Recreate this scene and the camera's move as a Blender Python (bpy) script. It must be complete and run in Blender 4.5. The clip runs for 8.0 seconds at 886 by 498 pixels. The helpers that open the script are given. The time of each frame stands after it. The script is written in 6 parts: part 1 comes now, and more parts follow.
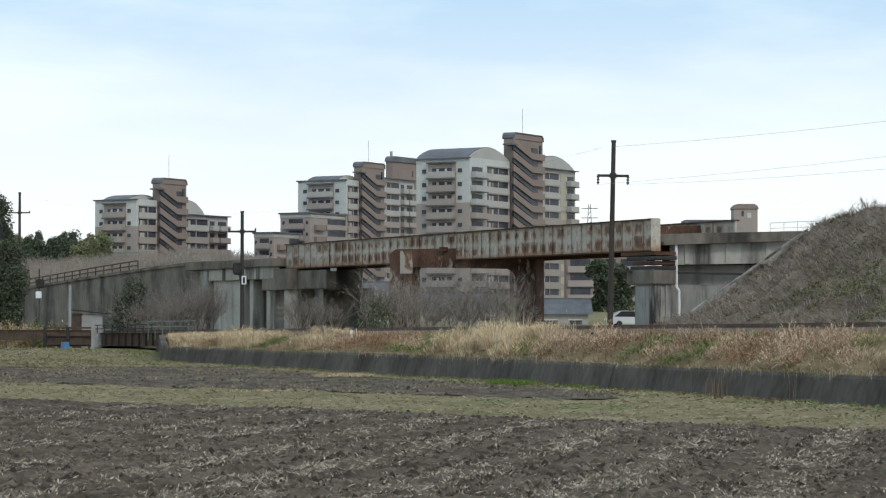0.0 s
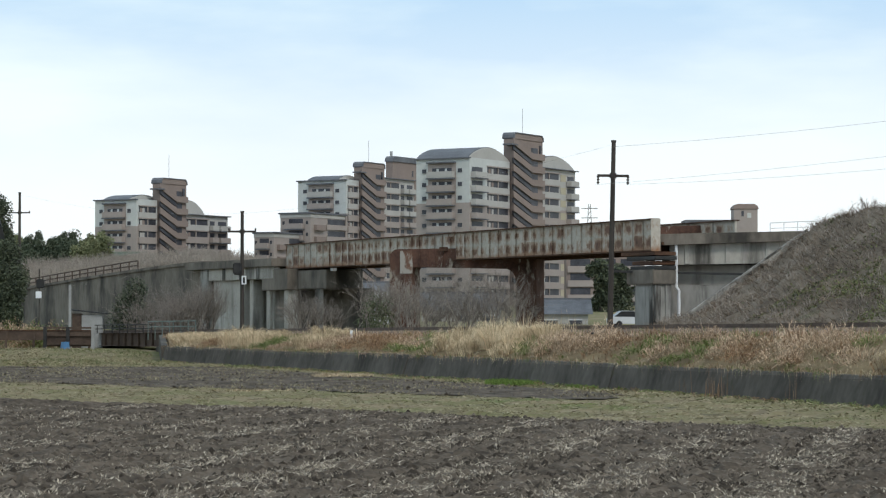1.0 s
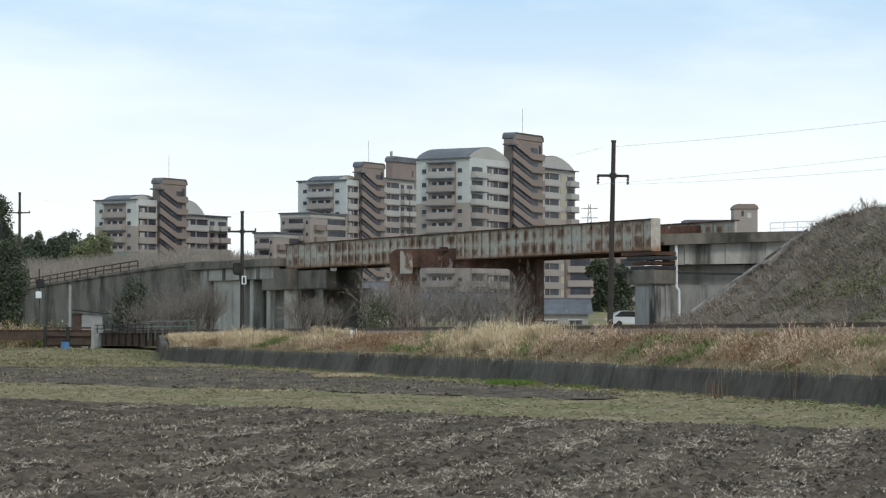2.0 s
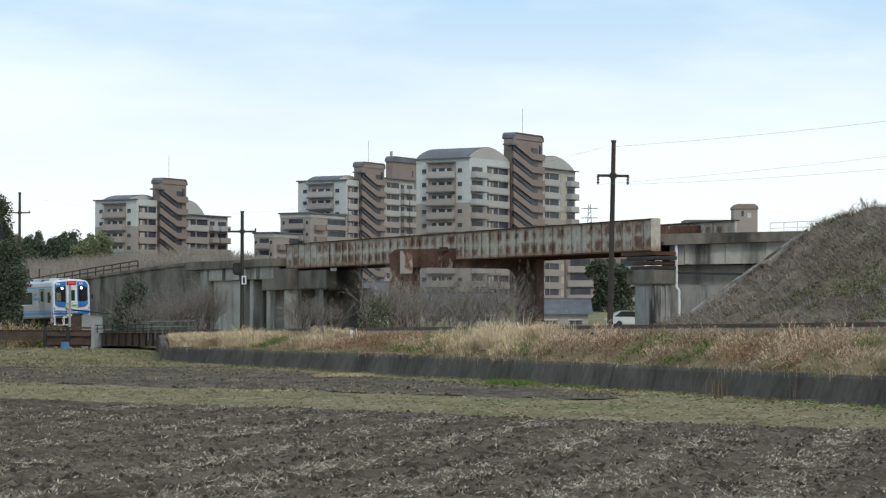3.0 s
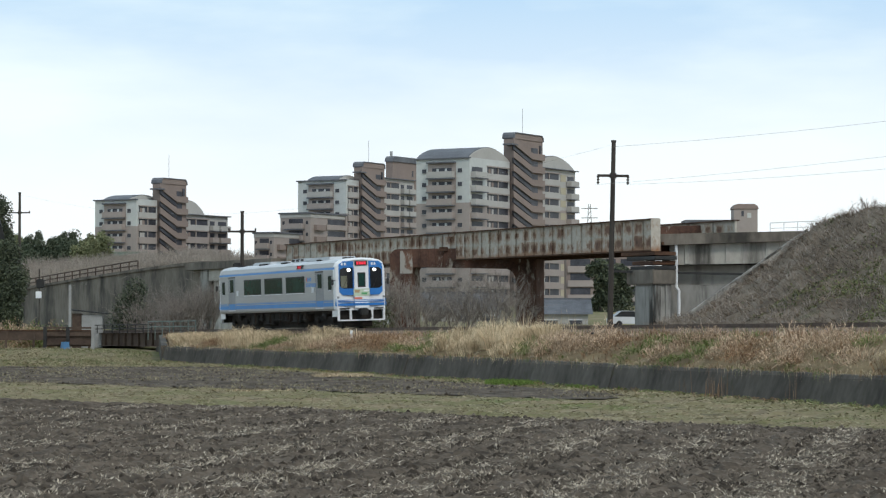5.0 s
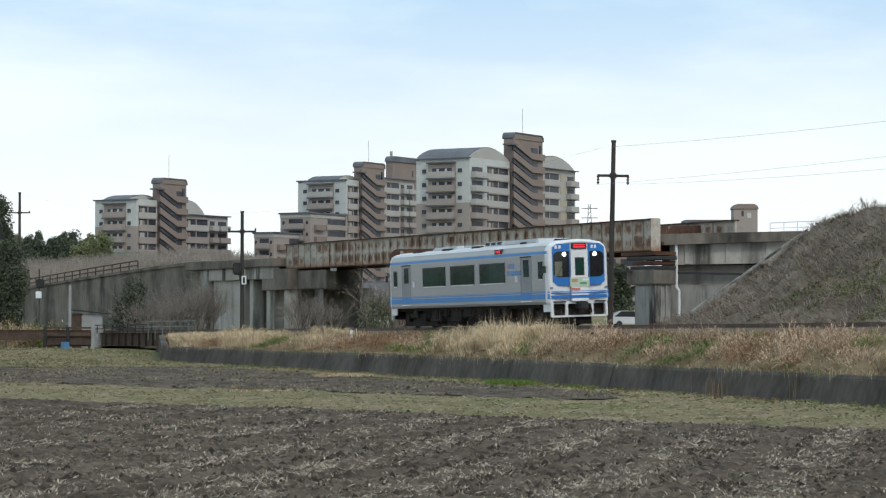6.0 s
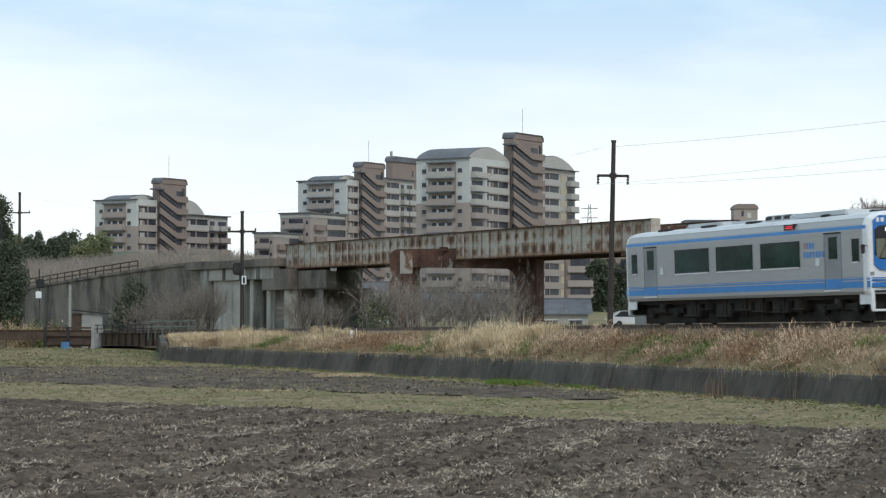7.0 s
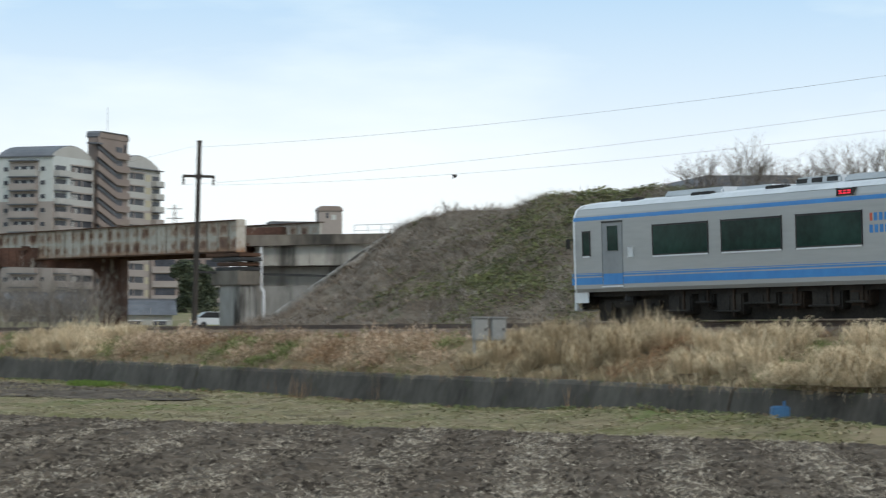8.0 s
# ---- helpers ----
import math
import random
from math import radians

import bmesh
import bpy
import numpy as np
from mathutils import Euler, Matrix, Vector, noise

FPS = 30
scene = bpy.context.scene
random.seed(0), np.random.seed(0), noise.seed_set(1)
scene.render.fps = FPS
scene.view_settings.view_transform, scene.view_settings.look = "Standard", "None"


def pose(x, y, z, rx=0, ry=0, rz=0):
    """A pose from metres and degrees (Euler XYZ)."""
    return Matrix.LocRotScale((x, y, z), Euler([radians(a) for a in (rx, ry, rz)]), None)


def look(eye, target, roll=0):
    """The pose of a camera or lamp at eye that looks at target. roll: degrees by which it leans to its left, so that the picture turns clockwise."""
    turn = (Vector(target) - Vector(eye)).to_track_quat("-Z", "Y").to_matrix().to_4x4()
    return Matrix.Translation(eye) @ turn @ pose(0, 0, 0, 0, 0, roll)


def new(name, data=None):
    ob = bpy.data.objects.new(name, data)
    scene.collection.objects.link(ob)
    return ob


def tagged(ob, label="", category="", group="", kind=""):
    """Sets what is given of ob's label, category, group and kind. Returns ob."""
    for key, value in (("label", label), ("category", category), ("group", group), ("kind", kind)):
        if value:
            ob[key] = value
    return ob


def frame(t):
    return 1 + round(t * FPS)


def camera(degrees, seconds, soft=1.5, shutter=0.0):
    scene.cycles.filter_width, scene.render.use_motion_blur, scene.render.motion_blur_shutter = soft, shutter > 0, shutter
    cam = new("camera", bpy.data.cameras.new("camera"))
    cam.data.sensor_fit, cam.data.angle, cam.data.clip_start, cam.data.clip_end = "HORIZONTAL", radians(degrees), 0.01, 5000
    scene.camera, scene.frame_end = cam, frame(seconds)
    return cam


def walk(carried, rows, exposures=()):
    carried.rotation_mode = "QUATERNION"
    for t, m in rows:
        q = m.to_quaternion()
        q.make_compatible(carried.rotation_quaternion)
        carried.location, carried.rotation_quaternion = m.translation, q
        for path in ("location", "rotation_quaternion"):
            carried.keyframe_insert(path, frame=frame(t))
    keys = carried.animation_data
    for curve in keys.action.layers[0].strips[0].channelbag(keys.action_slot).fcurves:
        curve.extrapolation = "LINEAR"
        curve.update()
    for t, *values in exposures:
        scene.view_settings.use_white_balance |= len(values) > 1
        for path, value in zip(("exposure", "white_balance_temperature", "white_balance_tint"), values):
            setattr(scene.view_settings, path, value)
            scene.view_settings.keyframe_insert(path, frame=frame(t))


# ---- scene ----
# camera on a raised verge at the edge of the field; it stands still, then swings to the right
LENS = 4186.0
EYE = Vector((0, 0, 2.6))
cam = camera(2 * math.degrees(math.atan(784 / LENS)), 8.0, soft=1.2, shutter=0.12)


def aim(yaw, pitch, roll=0.0):
    y, p = radians(yaw), radians(pitch)
    way = Vector((math.sin(y) * math.cos(p), math.cos(y) * math.cos(p), math.sin(p)))
    return look(EYE, EYE + way * 100, roll)


walk(cam, [
    (0.0, aim(0, 1.628)), (4.0, aim(0, 1.628)), (7.3, aim(0, 1.628)), (7.4, aim(0, 1.628)), (7.5, aim(0, 1.628)),
    (7.6, aim(0.24, 1.628)), (7.7, aim(1.81, 1.597)), (7.8, aim(4.62, 1.585)),
    (7.9, aim(7.89, 1.617, 0.12)), (8.0, aim(10.03, 1.668, 0.18)),
])

# ---- light: bright thin overcast, weak broad sun high behind the right shoulder ----
SUN_EL, SUN_AZ = radians(42), radians(150)
world = bpy.data.worlds.new("sky")
scene.world = world
world.use_nodes = True
wn, wl = world.node_tree.nodes, world.node_tree.links
wn.clear()
w_out = wn.new("ShaderNodeOutputWorld")
w_bg = wn.new("ShaderNodeBackground")
w_sky = wn.new("ShaderNodeTexSky")
w_sky.sky_type = 'NISHITA'
w_sky.sun_disc = False
w_sky.sun_elevation, w_sky.sun_rotation = SUN_EL, SUN_AZ
w_tc = wn.new("ShaderNodeTexCoord")
w_map = wn.new("ShaderNodeMapping")
w_map.inputs["Scale"].default_value = (3.2, 1.0, 13.0)
w_map.inputs["Rotation"].default_value = (0, radians(-7), 0)
w_map.inputs["Location"].default_value = (0.35, 0.0, 0.4)
w_noise = wn.new("ShaderNodeTexNoise")
w_noise.inputs["Scale"].default_value = 1.3
w_noise.inputs["Detail"].default_value = 6
w_noise.inputs["Roughness"].default_value = 0.5
w_ramp = wn.new("ShaderNodeValToRGB")
w_ramp.color_ramp.elements[0].position, w_ramp.color_ramp.elements[1].position = 0.41, 0.63
w_ramp.color_ramp.elements[0].color = (0.52, 0.73, 0.94, 1)
w_ramp.color_ramp.elements[1].color = (0.86, 1.0, 1.03, 1)
w_sep = wn.new("ShaderNodeSeparateXYZ")
w_low = wn.new("ShaderNodeMapRange")
w_low.inputs["From Min"].default_value, w_low.inputs["From Max"].default_value = 0.045, 0.135
w_low.inputs["To Min"].default_value, w_low.inputs["To Max"].default_value = 0.95, 0.0
w_hor = wn.new("ShaderNodeMix")
w_hor.data_type = 'RGBA'
w_hor.inputs["B"].default_value = (0.98, 1.03, 1.05, 1)
w_mix = wn.new("ShaderNodeMix")
w_mix.data_type = 'RGBA'
w_mix.inputs["Factor"].default_value = 0.93
w_scale = wn.new("ShaderNodeMix")
w_scale.data_type = 'RGBA'
w_scale.blend_type = 'MULTIPLY'
w_scale.inputs["Factor"].default_value = 1.0
w_scale.inputs["B"].default_value = (0.08, 0.08, 0.08, 1)
wl.new(w_tc.outputs["Generated"], w_map.inputs["Vector"])
wl.new(w_map.outputs["Vector"], w_noise.inputs["Vector"])
wl.new(w_noise.outputs["Fac"], w_ramp.inputs["Fac"])
wl.new(w_tc.outputs["Generated"], w_sep.inputs["Vector"])
wl.new(w_sep.outputs["Z"], w_low.inputs["Value"])
wl.new(w_low.outputs["Result"], w_hor.inputs["Factor"])
wl.new(w_ramp.outputs["Color"], w_hor.inputs["A"])
wl.new(w_sky.outputs["Color"], w_scale.inputs["A"])
wl.new(w_scale.outputs["Result"], w_mix.inputs["A"])
wl.new(w_hor.outputs["Result"], w_mix.inputs["B"])
wl.new(w_mix.outputs["Result"], w_bg.inputs["Color"])
w_bg.inputs["Strength"].default_value = 1.06
wl.new(w_bg.outputs["Background"], w_out.inputs["Surface"])

sun = new("sun", bpy.data.lights.new("sun", 'SUN'))
sun.data.energy, sun.data.angle, sun.data.color = 1.3, radians(14), (1.0, 0.91, 0.82)
sun.matrix_world = look((40, -60, 80), (40 - math.sin(SUN_AZ) * 60, -60 - math.cos(SUN_AZ) * 60, 80 - math.tan(SUN_EL) * 60))


# ---- materials ----
def mat(name, a, b, rough=0.8, scale=3.0, bump=0.3, metal=0.0, fine=9.0, lo=0.35, hi=0.65, stretch=(1, 1, 1), island=0.0, spec=0.35, bdist=0.02):
    """Two colours mixed by broad and fine noise in the object's own space, with a fine relief."""
    m = bpy.data.materials.new(name)
    m.use_nodes = True
    n, l = m.node_tree.nodes, m.node_tree.links
    p = n["Principled BSDF"]
    p.inputs["Roughness"].default_value, p.inputs["Metallic"].default_value = rough, metal
    p.inputs["Specular IOR Level"].default_value = spec
    tc, mp = n.new("ShaderNodeTexCoord"), n.new("ShaderNodeMapping")
    mp.inputs["Scale"].default_value = stretch
    l.new(tc.outputs["Object"], mp.inputs["Vector"])
    n1, n2 = n.new("ShaderNodeTexNoise"), n.new("ShaderNodeTexNoise")
    n1.inputs["Scale"].default_value, n1.inputs["Detail"].default_value = scale, 5
    n2.inputs["Scale"].default_value, n2.inputs["Detail"].default_value = scale * fine, 3
    l.new(mp.outputs["Vector"], n1.inputs["Vector"])
    l.new(mp.outputs["Vector"], n2.inputs["Vector"])
    mix = n.new("ShaderNodeMath")
    mix.operation = 'MULTIPLY_ADD'
    mix.inputs[1].default_value = 0.35
    half = n.new("ShaderNodeMath")
    half.operation = 'MULTIPLY'
    half.inputs[1].default_value = 0.65
    l.new(n1.outputs["Fac"], half.inputs[0])
    l.new(n2.outputs["Fac"], mix.inputs[0])
    l.new(half.outputs[0], mix.inputs[2])
    last = mix.outputs[0]
    if island:
        g = n.new("ShaderNodeNewGeometry")
        add = n.new("ShaderNodeMath")
        add.operation = 'MULTIPLY_ADD'
        add.inputs[1].default_value = island
        sub = n.new("ShaderNodeMath")
        sub.operation = 'SUBTRACT'
        sub.inputs[1].default_value = island / 2
        l.new(g.outputs["Random Per Island"], add.inputs[0])
        l.new(last, sub.inputs[0])
        l.new(sub.outputs[0], add.inputs[2])
        last = add.outputs[0]
    r = n.new("ShaderNodeValToRGB")
    r.color_ramp.elements[0].position, r.color_ramp.elements[1].position = lo, hi
    r.color_ramp.elements[0].color, r.color_ramp.elements[1].color = (*a, 1), (*b, 1)
    l.new(last, r.inputs["Fac"])
    l.new(r.outputs["Color"], p.inputs["Base Color"])
    if bump:
        bp = n.new("ShaderNodeBump")
        bp.inputs["Strength"].default_value, bp.inputs["Distance"].default_value = bump, bdist
        l.new(n2.outputs["Fac"], bp.inputs["Height"])
        l.new(bp.outputs["Normal"], p.inputs["Normal"])
    return m


def overlay(m, colour, scale, lo, hi, stretch=(1, 1, 1), rough=None, detail=6, seed=0.0):
    """A third colour in patches with a shape of their own: rust, stains, moss."""
    n, l = m.node_tree.nodes, m.node_tree.links
    p = n["Principled BSDF"]
    old = p.inputs["Base Color"].links[0].from_socket
    tc, mp, no = n.new("ShaderNodeTexCoord"), n.new("ShaderNodeMapping"), n.new("ShaderNodeTexNoise")
    mp.inputs["Scale"].default_value = stretch
    mp.inputs["Location"].default_value = (seed, seed * 0.7, seed * 1.3)
    no.inputs["Scale"].default_value, no.inputs["Detail"].default_value = scale, detail
    no.inputs["Roughness"].default_value = 0.6
    l.new(tc.outputs["Object"], mp.inputs["Vector"])
    l.new(mp.outputs["Vector"], no.inputs["Vector"])
    r = n.new("ShaderNodeMapRange")
    r.inputs["From Min"].default_value, r.inputs["From Max"].default_value = lo, hi
    l.new(no.outputs["Fac"], r.inputs["Value"])
    mx = n.new("ShaderNodeMix")
    mx.data_type = 'RGBA'
    mx.inputs["B"].default_value = (*colour, 1)
    l.new(r.outputs["Result"], mx.inputs["Factor"])
    l.new(old, mx.inputs["A"])
    l.new(mx.outputs["Result"], p.inputs["Base Color"])
    return m


def glow(name, colour, strength):
    m = bpy.data.materials.new(name)
    m.use_nodes = True
    p = m.node_tree.nodes["Principled BSDF"]
    p.inputs["Base Color"].default_value = (*colour, 1)
    p.inputs["Emission Color"].default_value = (*colour, 1)
    p.inputs["Emission Strength"].default_value = strength
    return m


SOIL = mat("tilled_soil", (0.04, 0.032, 0.025), (0.142, 0.115, 0.09), 0.95, 0.9, 0.6, fine=8, bdist=0.05, spec=0.1)
TURF = mat("short_turf", (0.232, 0.184, 0.117), (0.15, 0.142, 0.064), 0.95, 0.35, 0.5, lo=0.4, hi=0.6, fine=14, bdist=0.04, spec=0.1)
STRAW = mat("straw", (0.16, 0.13, 0.1), (0.5, 0.43, 0.335), 0.85, 0.6, 0, island=0.5, spec=0.2)
CLOD = mat("soil_clod", (0.04, 0.032, 0.025), (0.155, 0.127, 0.1), 0.95, 0.8, 0.4, island=0.4, spec=0.1)
DRYGRASS = mat("dry_grass", (0.3, 0.225, 0.135), (0.82, 0.67, 0.46), 0.85, 0.25, 0, island=0.35, spec=0.2)
REDGRASS = mat("russet_weeds", (0.15, 0.085, 0.05), (0.42, 0.27, 0.16), 0.85, 0.3, 0, island=0.4, spec=0.2)
GREENGRASS = mat("green_weeds", (0.09, 0.115, 0.035), (0.22, 0.255, 0.095), 0.85, 0.4, 0, island=0.4, spec=0.2)
overlay(TURF, (0.115, 0.095, 0.065), 1.1, 0.55, 0.72, seed=4)
overlay(TURF, (0.1, 0.135, 0.04), 0.22, 0.57, 0.7, seed=9)
FLUFF = mat("faded_seed_heads", (0.3, 0.21, 0.14), (0.7, 0.53, 0.38), 0.85, 0.4, 0, island=0.5, spec=0.2)
BANKSOIL = mat("bank_litter", (0.12, 0.085, 0.05), (0.26, 0.2, 0.12), 0.95, 0.7, 0.5, spec=0.1)
MOUNDM = mat("mound_litter", (0.1, 0.08, 0.062), (0.24, 0.198, 0.155), 0.95, 0.35, 0.6, fine=12, bdist=0.1, spec=0.1)
overlay(MOUNDM, (0.075, 0.085, 0.04), 0.2, 0.6, 0.7, seed=3)
BALLAST = mat("ballast", (0.075, 0.052, 0.037), (0.19, 0.137, 0.1), 0.95, 2.0, 0.8, fine=6, bdist=0.05)
WALLC = mat("dark_wet_concrete", (0.033, 0.028, 0.023), (0.11, 0.098, 0.083), 0.9, 0.5, 0.3, stretch=(1, 1, 0.5))
overlay(WALLC, (0.12, 0.11, 0.09), 0.8, 0.58, 0.8, (1, 1, 0.35), seed=2)
overlay(WALLC, (0.05, 0.05, 0.025), 1.5, 0.6, 0.75, seed=6)
PALECONC = mat("pale_concrete", (0.34, 0.32, 0.285), (0.47, 0.45, 0.405), 0.9, 0.4, 0.2)
overlay(PALECONC, (0.085, 0.08, 0.07), 0.7, 0.52, 0.68, (1, 1, 0.15), seed=3)
CONC = mat("weathered_concrete", (0.2, 0.195, 0.18), (0.36, 0.35, 0.325), 0.9, 0.4, 0.25, stretch=(1, 1, 0.4))
overlay(CONC, (0.045, 0.041, 0.036), 1.1, 0.48, 0.6, (1, 1, 0.12), seed=1)
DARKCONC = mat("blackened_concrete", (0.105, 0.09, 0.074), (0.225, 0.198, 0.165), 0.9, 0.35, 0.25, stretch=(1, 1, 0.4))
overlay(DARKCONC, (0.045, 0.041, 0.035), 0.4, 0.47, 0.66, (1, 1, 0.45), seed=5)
PALE = mat("peeling_pale_paint", (0.35, 0.315, 0.265), (0.53, 0.49, 0.425), 0.7, 0.6, 0.2)


def girder_rust(m, z0, z1, pitch):
    """Rust that eats the plate between the stiffeners: two rows of patches, more in some panels than in others, and an orange run along the foot."""
    n, l = m.node_tree.nodes, m.node_tree.links
    p = n["Principled BSDF"]
    tc, sep = n.new("ShaderNodeTexCoord"), n.new("ShaderNodeSeparateXYZ")
    l.new(tc.outputs["Object"], sep.inputs["Vector"])

    def op(kind, a, b=None, c=None):
        q = n.new("ShaderNodeMath")
        q.operation = kind
        for k, v in enumerate((a, b, c)):
            if v is None:
                continue
            if isinstance(v, (int, float)):
                q.inputs[k].default_value = v
            else:
                l.new(v, q.inputs[k])
        return q.outputs[0]

    height = op('DIVIDE', op('SUBTRACT', sep.outputs["Z"], z0), z1 - z0)
    across = op('DIVIDE', op('SUBTRACT', sep.outputs["X"], 0.03), pitch)
    cell = n.new("ShaderNodeTexWhiteNoise")
    cell.noise_dimensions = '2D'
    pair = n.new("ShaderNodeCombineXYZ")
    l.new(op('FLOOR', across), pair.inputs["X"])
    l.new(op('FLOOR', op('MULTIPLY', height, 2.0)), pair.inputs["Y"])
    l.new(pair.outputs["Vector"], cell.inputs["Vector"])
    # 0 at the edges of a panel's half, 1 in its middle
    fx = op('MULTIPLY', op('PINGPONG', across, 0.5), 2.0)
    fz = op('MULTIPLY', op('PINGPONG', op('MULTIPLY', height, 2.0), 0.5), 2.0)
    middle = op('MINIMUM', op('MULTIPLY', fx, 1.8), op('MULTIPLY', fz, 1.3))
    middle = op('MINIMUM', middle, 1.0)
    noises = []
    for scale, stretch in ((1.9, (1.0, 1.0, 0.55)), (7.0, (1.0, 1.0, 0.6)), (0.16, (1, 1, 1))):
        mp, no = n.new("ShaderNodeMapping"), n.new("ShaderNodeTexNoise")
        mp.inputs["Scale"].default_value = stretch
        no.inputs["Scale"].default_value, no.inputs["Detail"].default_value = scale, 6
        no.inputs["Roughness"].default_value = 0.62
        l.new(tc.outputs["Object"], mp.inputs["Vector"])
        l.new(mp.outputs["Vector"], no.inputs["Vector"])
        noises.append(no.outputs["Fac"])
    amount = op('MULTIPLY_ADD', middle, 0.3, op('MULTIPLY', cell.outputs["Value"], 0.27))
    amount = op('ADD', amount, op('MULTIPLY_ADD', noises[0], 0.9, op('MULTIPLY', noises[1], 0.5)))
    amount = op('ADD', amount, op('MULTIPLY', noises[2], 0.7))
    for lo, hi, colour in ((1.2, 1.48, (0.3, 0.205, 0.14)), (1.4, 1.54, (0.16, 0.09, 0.06)), (1.6, 1.75, (0.07, 0.038, 0.028))):
        r, mx = n.new("ShaderNodeMapRange"), n.new("ShaderNodeMix")
        r.inputs["From Min"].default_value, r.inputs["From Max"].default_value = lo, hi
        l.new(amount, r.inputs["Value"])
        mx.data_type = 'RGBA'
        mx.inputs["B"].default_value = (*colour, 1)
        l.new(p.inputs["Base Color"].links[0].from_socket, mx.inputs["A"])
        l.new(r.outputs["Result"], mx.inputs["Factor"])
        l.new(mx.outputs["Result"], p.inputs["Base Color"])
    foot, mx = n.new("ShaderNodeMapRange"), n.new("ShaderNodeMix")
    foot.inputs["From Min"].default_value, foot.inputs["From Max"].default_value = 0.2, 0.0
    l.new(op('ADD', height, op('MULTIPLY_ADD', noises[0], 0.5, -0.22)), foot.inputs["Value"])
    mx.data_type = 'RGBA'
    mx.inputs["B"].default_value = (0.28, 0.145, 0.075, 1)
    l.new(p.inputs["Base Color"].links[0].from_socket, mx.inputs["A"])
    l.new(foot.outputs["Result"], mx.inputs["Factor"])
    l.new(mx.outputs["Result"], p.inputs["Base Color"])


girder_rust(PALE, 6.15, 7.81, 1.08)
RUSTPALE = mat("rust_over_pale_paint", (0.09, 0.045, 0.03), (0.2, 0.11, 0.075), 0.85, 0.9, 0.3)
overlay(RUSTPALE, (0.36, 0.33, 0.29), 1.3, 0.5, 0.56, (1, 1, 0.5), seed=8, detail=9)
RUST = mat("rusted_steel", (0.05, 0.026, 0.019), (0.145, 0.073, 0.05), 0.85, 0.8, 0.3)
overlay(RUST, (0.32, 0.28, 0.23), 1.6, 0.57, 0.64, (1, 1, 0.4), seed=4, detail=9)
DARKRUST = mat("dark_rust", (0.045, 0.025, 0.017), (0.12, 0.06, 0.035), 0.9, 0.9, 0.3)
RAIL = mat("rail_steel", (0.07, 0.05, 0.04), (0.16, 0.12, 0.1), 0.5, 2, 0.1, metal=0.6)
SLEEPER = mat("sleeper", (0.08, 0.06, 0.045), (0.19, 0.15, 0.12), 0.9, 2, 0.3)
POLE = mat("dark_pole", (0.028, 0.024, 0.021), (0.075, 0.063, 0.054), 0.85, 1.2, 0.2, stretch=(1, 1, 0.2))
GREYMETAL = mat("grey_metal", (0.26, 0.26, 0.25), (0.38, 0.38, 0.37), 0.6, 1.5, 0.1, metal=0.2)
BLACKM = mat("black_metal", (0.015, 0.015, 0.016), (0.04, 0.038, 0.036), 0.6, 2, 0.1)
BROWNM = mat("brown_steel", (0.05, 0.034, 0.026), (0.11, 0.075, 0.055), 0.8, 0.8, 0.2)
WHITEP = mat("white_paint", (0.68, 0.69, 0.7), (0.8, 0.81, 0.82), 0.35, 0.7, 0)
BLUEPAINT = mat("blue_paint", (0.035, 0.2, 0.52), (0.05, 0.26, 0.6), 0.35, 0.6, 0)
DEEPBLUE = mat("deep_blue_paint", (0.03, 0.16, 0.46), (0.04, 0.2, 0.54), 0.3, 0.6, 0)
STAINLESS = mat("stainless_side", (0.36, 0.36, 0.355), (0.43, 0.43, 0.425), 0.42, 0.4, 0.02, metal=0.35, stretch=(0.3, 1, 3))
DOORM = mat("door_grey", (0.25, 0.26, 0.27), (0.32, 0.33, 0.34), 0.45, 0.6, 0, metal=0.3)
ROOFM = mat("carbody_roof", (0.46, 0.48, 0.5), (0.6, 0.62, 0.64), 0.6, 0.5, 0.05)
# dirty running gear, and the added board and blocks that stand for shade
UNDER = mat("underfloor_dirt_and_shade", (0.01, 0.009, 0.008), (0.04, 0.034, 0.028), 0.9, 1.3, 0.2)
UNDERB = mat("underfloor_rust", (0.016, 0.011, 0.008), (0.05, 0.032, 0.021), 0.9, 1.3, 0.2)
TINT = mat("tinted_glass", (0.007, 0.022, 0.018), (0.022, 0.06, 0.048), 0.08, 0.5, 0, spec=0.1)
FRONTG = mat("dark_windscreen", (0.012, 0.013, 0.015), (0.03, 0.03, 0.033), 0.1, 0.7, 0, spec=0.3)
CURTAIN = mat("cab_blind", (0.14, 0.14, 0.1), (0.2, 0.2, 0.145), 0.9, 2, 0)
REDLED = glow("red_led", (0.9, 0.02, 0.05), 0.8)
LAMPW = glow("headlamp_glow", (1.0, 0.93, 0.8), 6.0)
BWHITE = mat("pale_wall_tile", (0.46, 0.475, 0.46), (0.54, 0.55, 0.53), 0.8, 0.15, 0.05)
BBEIGE = mat("beige_wall_tile", (0.3, 0.258, 0.235), (0.35, 0.304, 0.277), 0.8, 0.15, 0.05)
BBROWN = mat("brown_wall_tile", (0.22, 0.172, 0.15), (0.262, 0.208, 0.182), 0.8, 0.15, 0.05)
BGREY = mat("grey_balcony", (0.38, 0.365, 0.34), (0.44, 0.425, 0.4), 0.8, 0.2, 0.05)
# window glass, and the shade painted into corridor openings and stair gaps
BDARK = mat("glazing_and_opening_shade", (0.02, 0.021, 0.028), (0.075, 0.077, 0.092), 0.4, 0.3, 0)
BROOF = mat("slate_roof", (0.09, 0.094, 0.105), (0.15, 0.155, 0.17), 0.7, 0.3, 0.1)
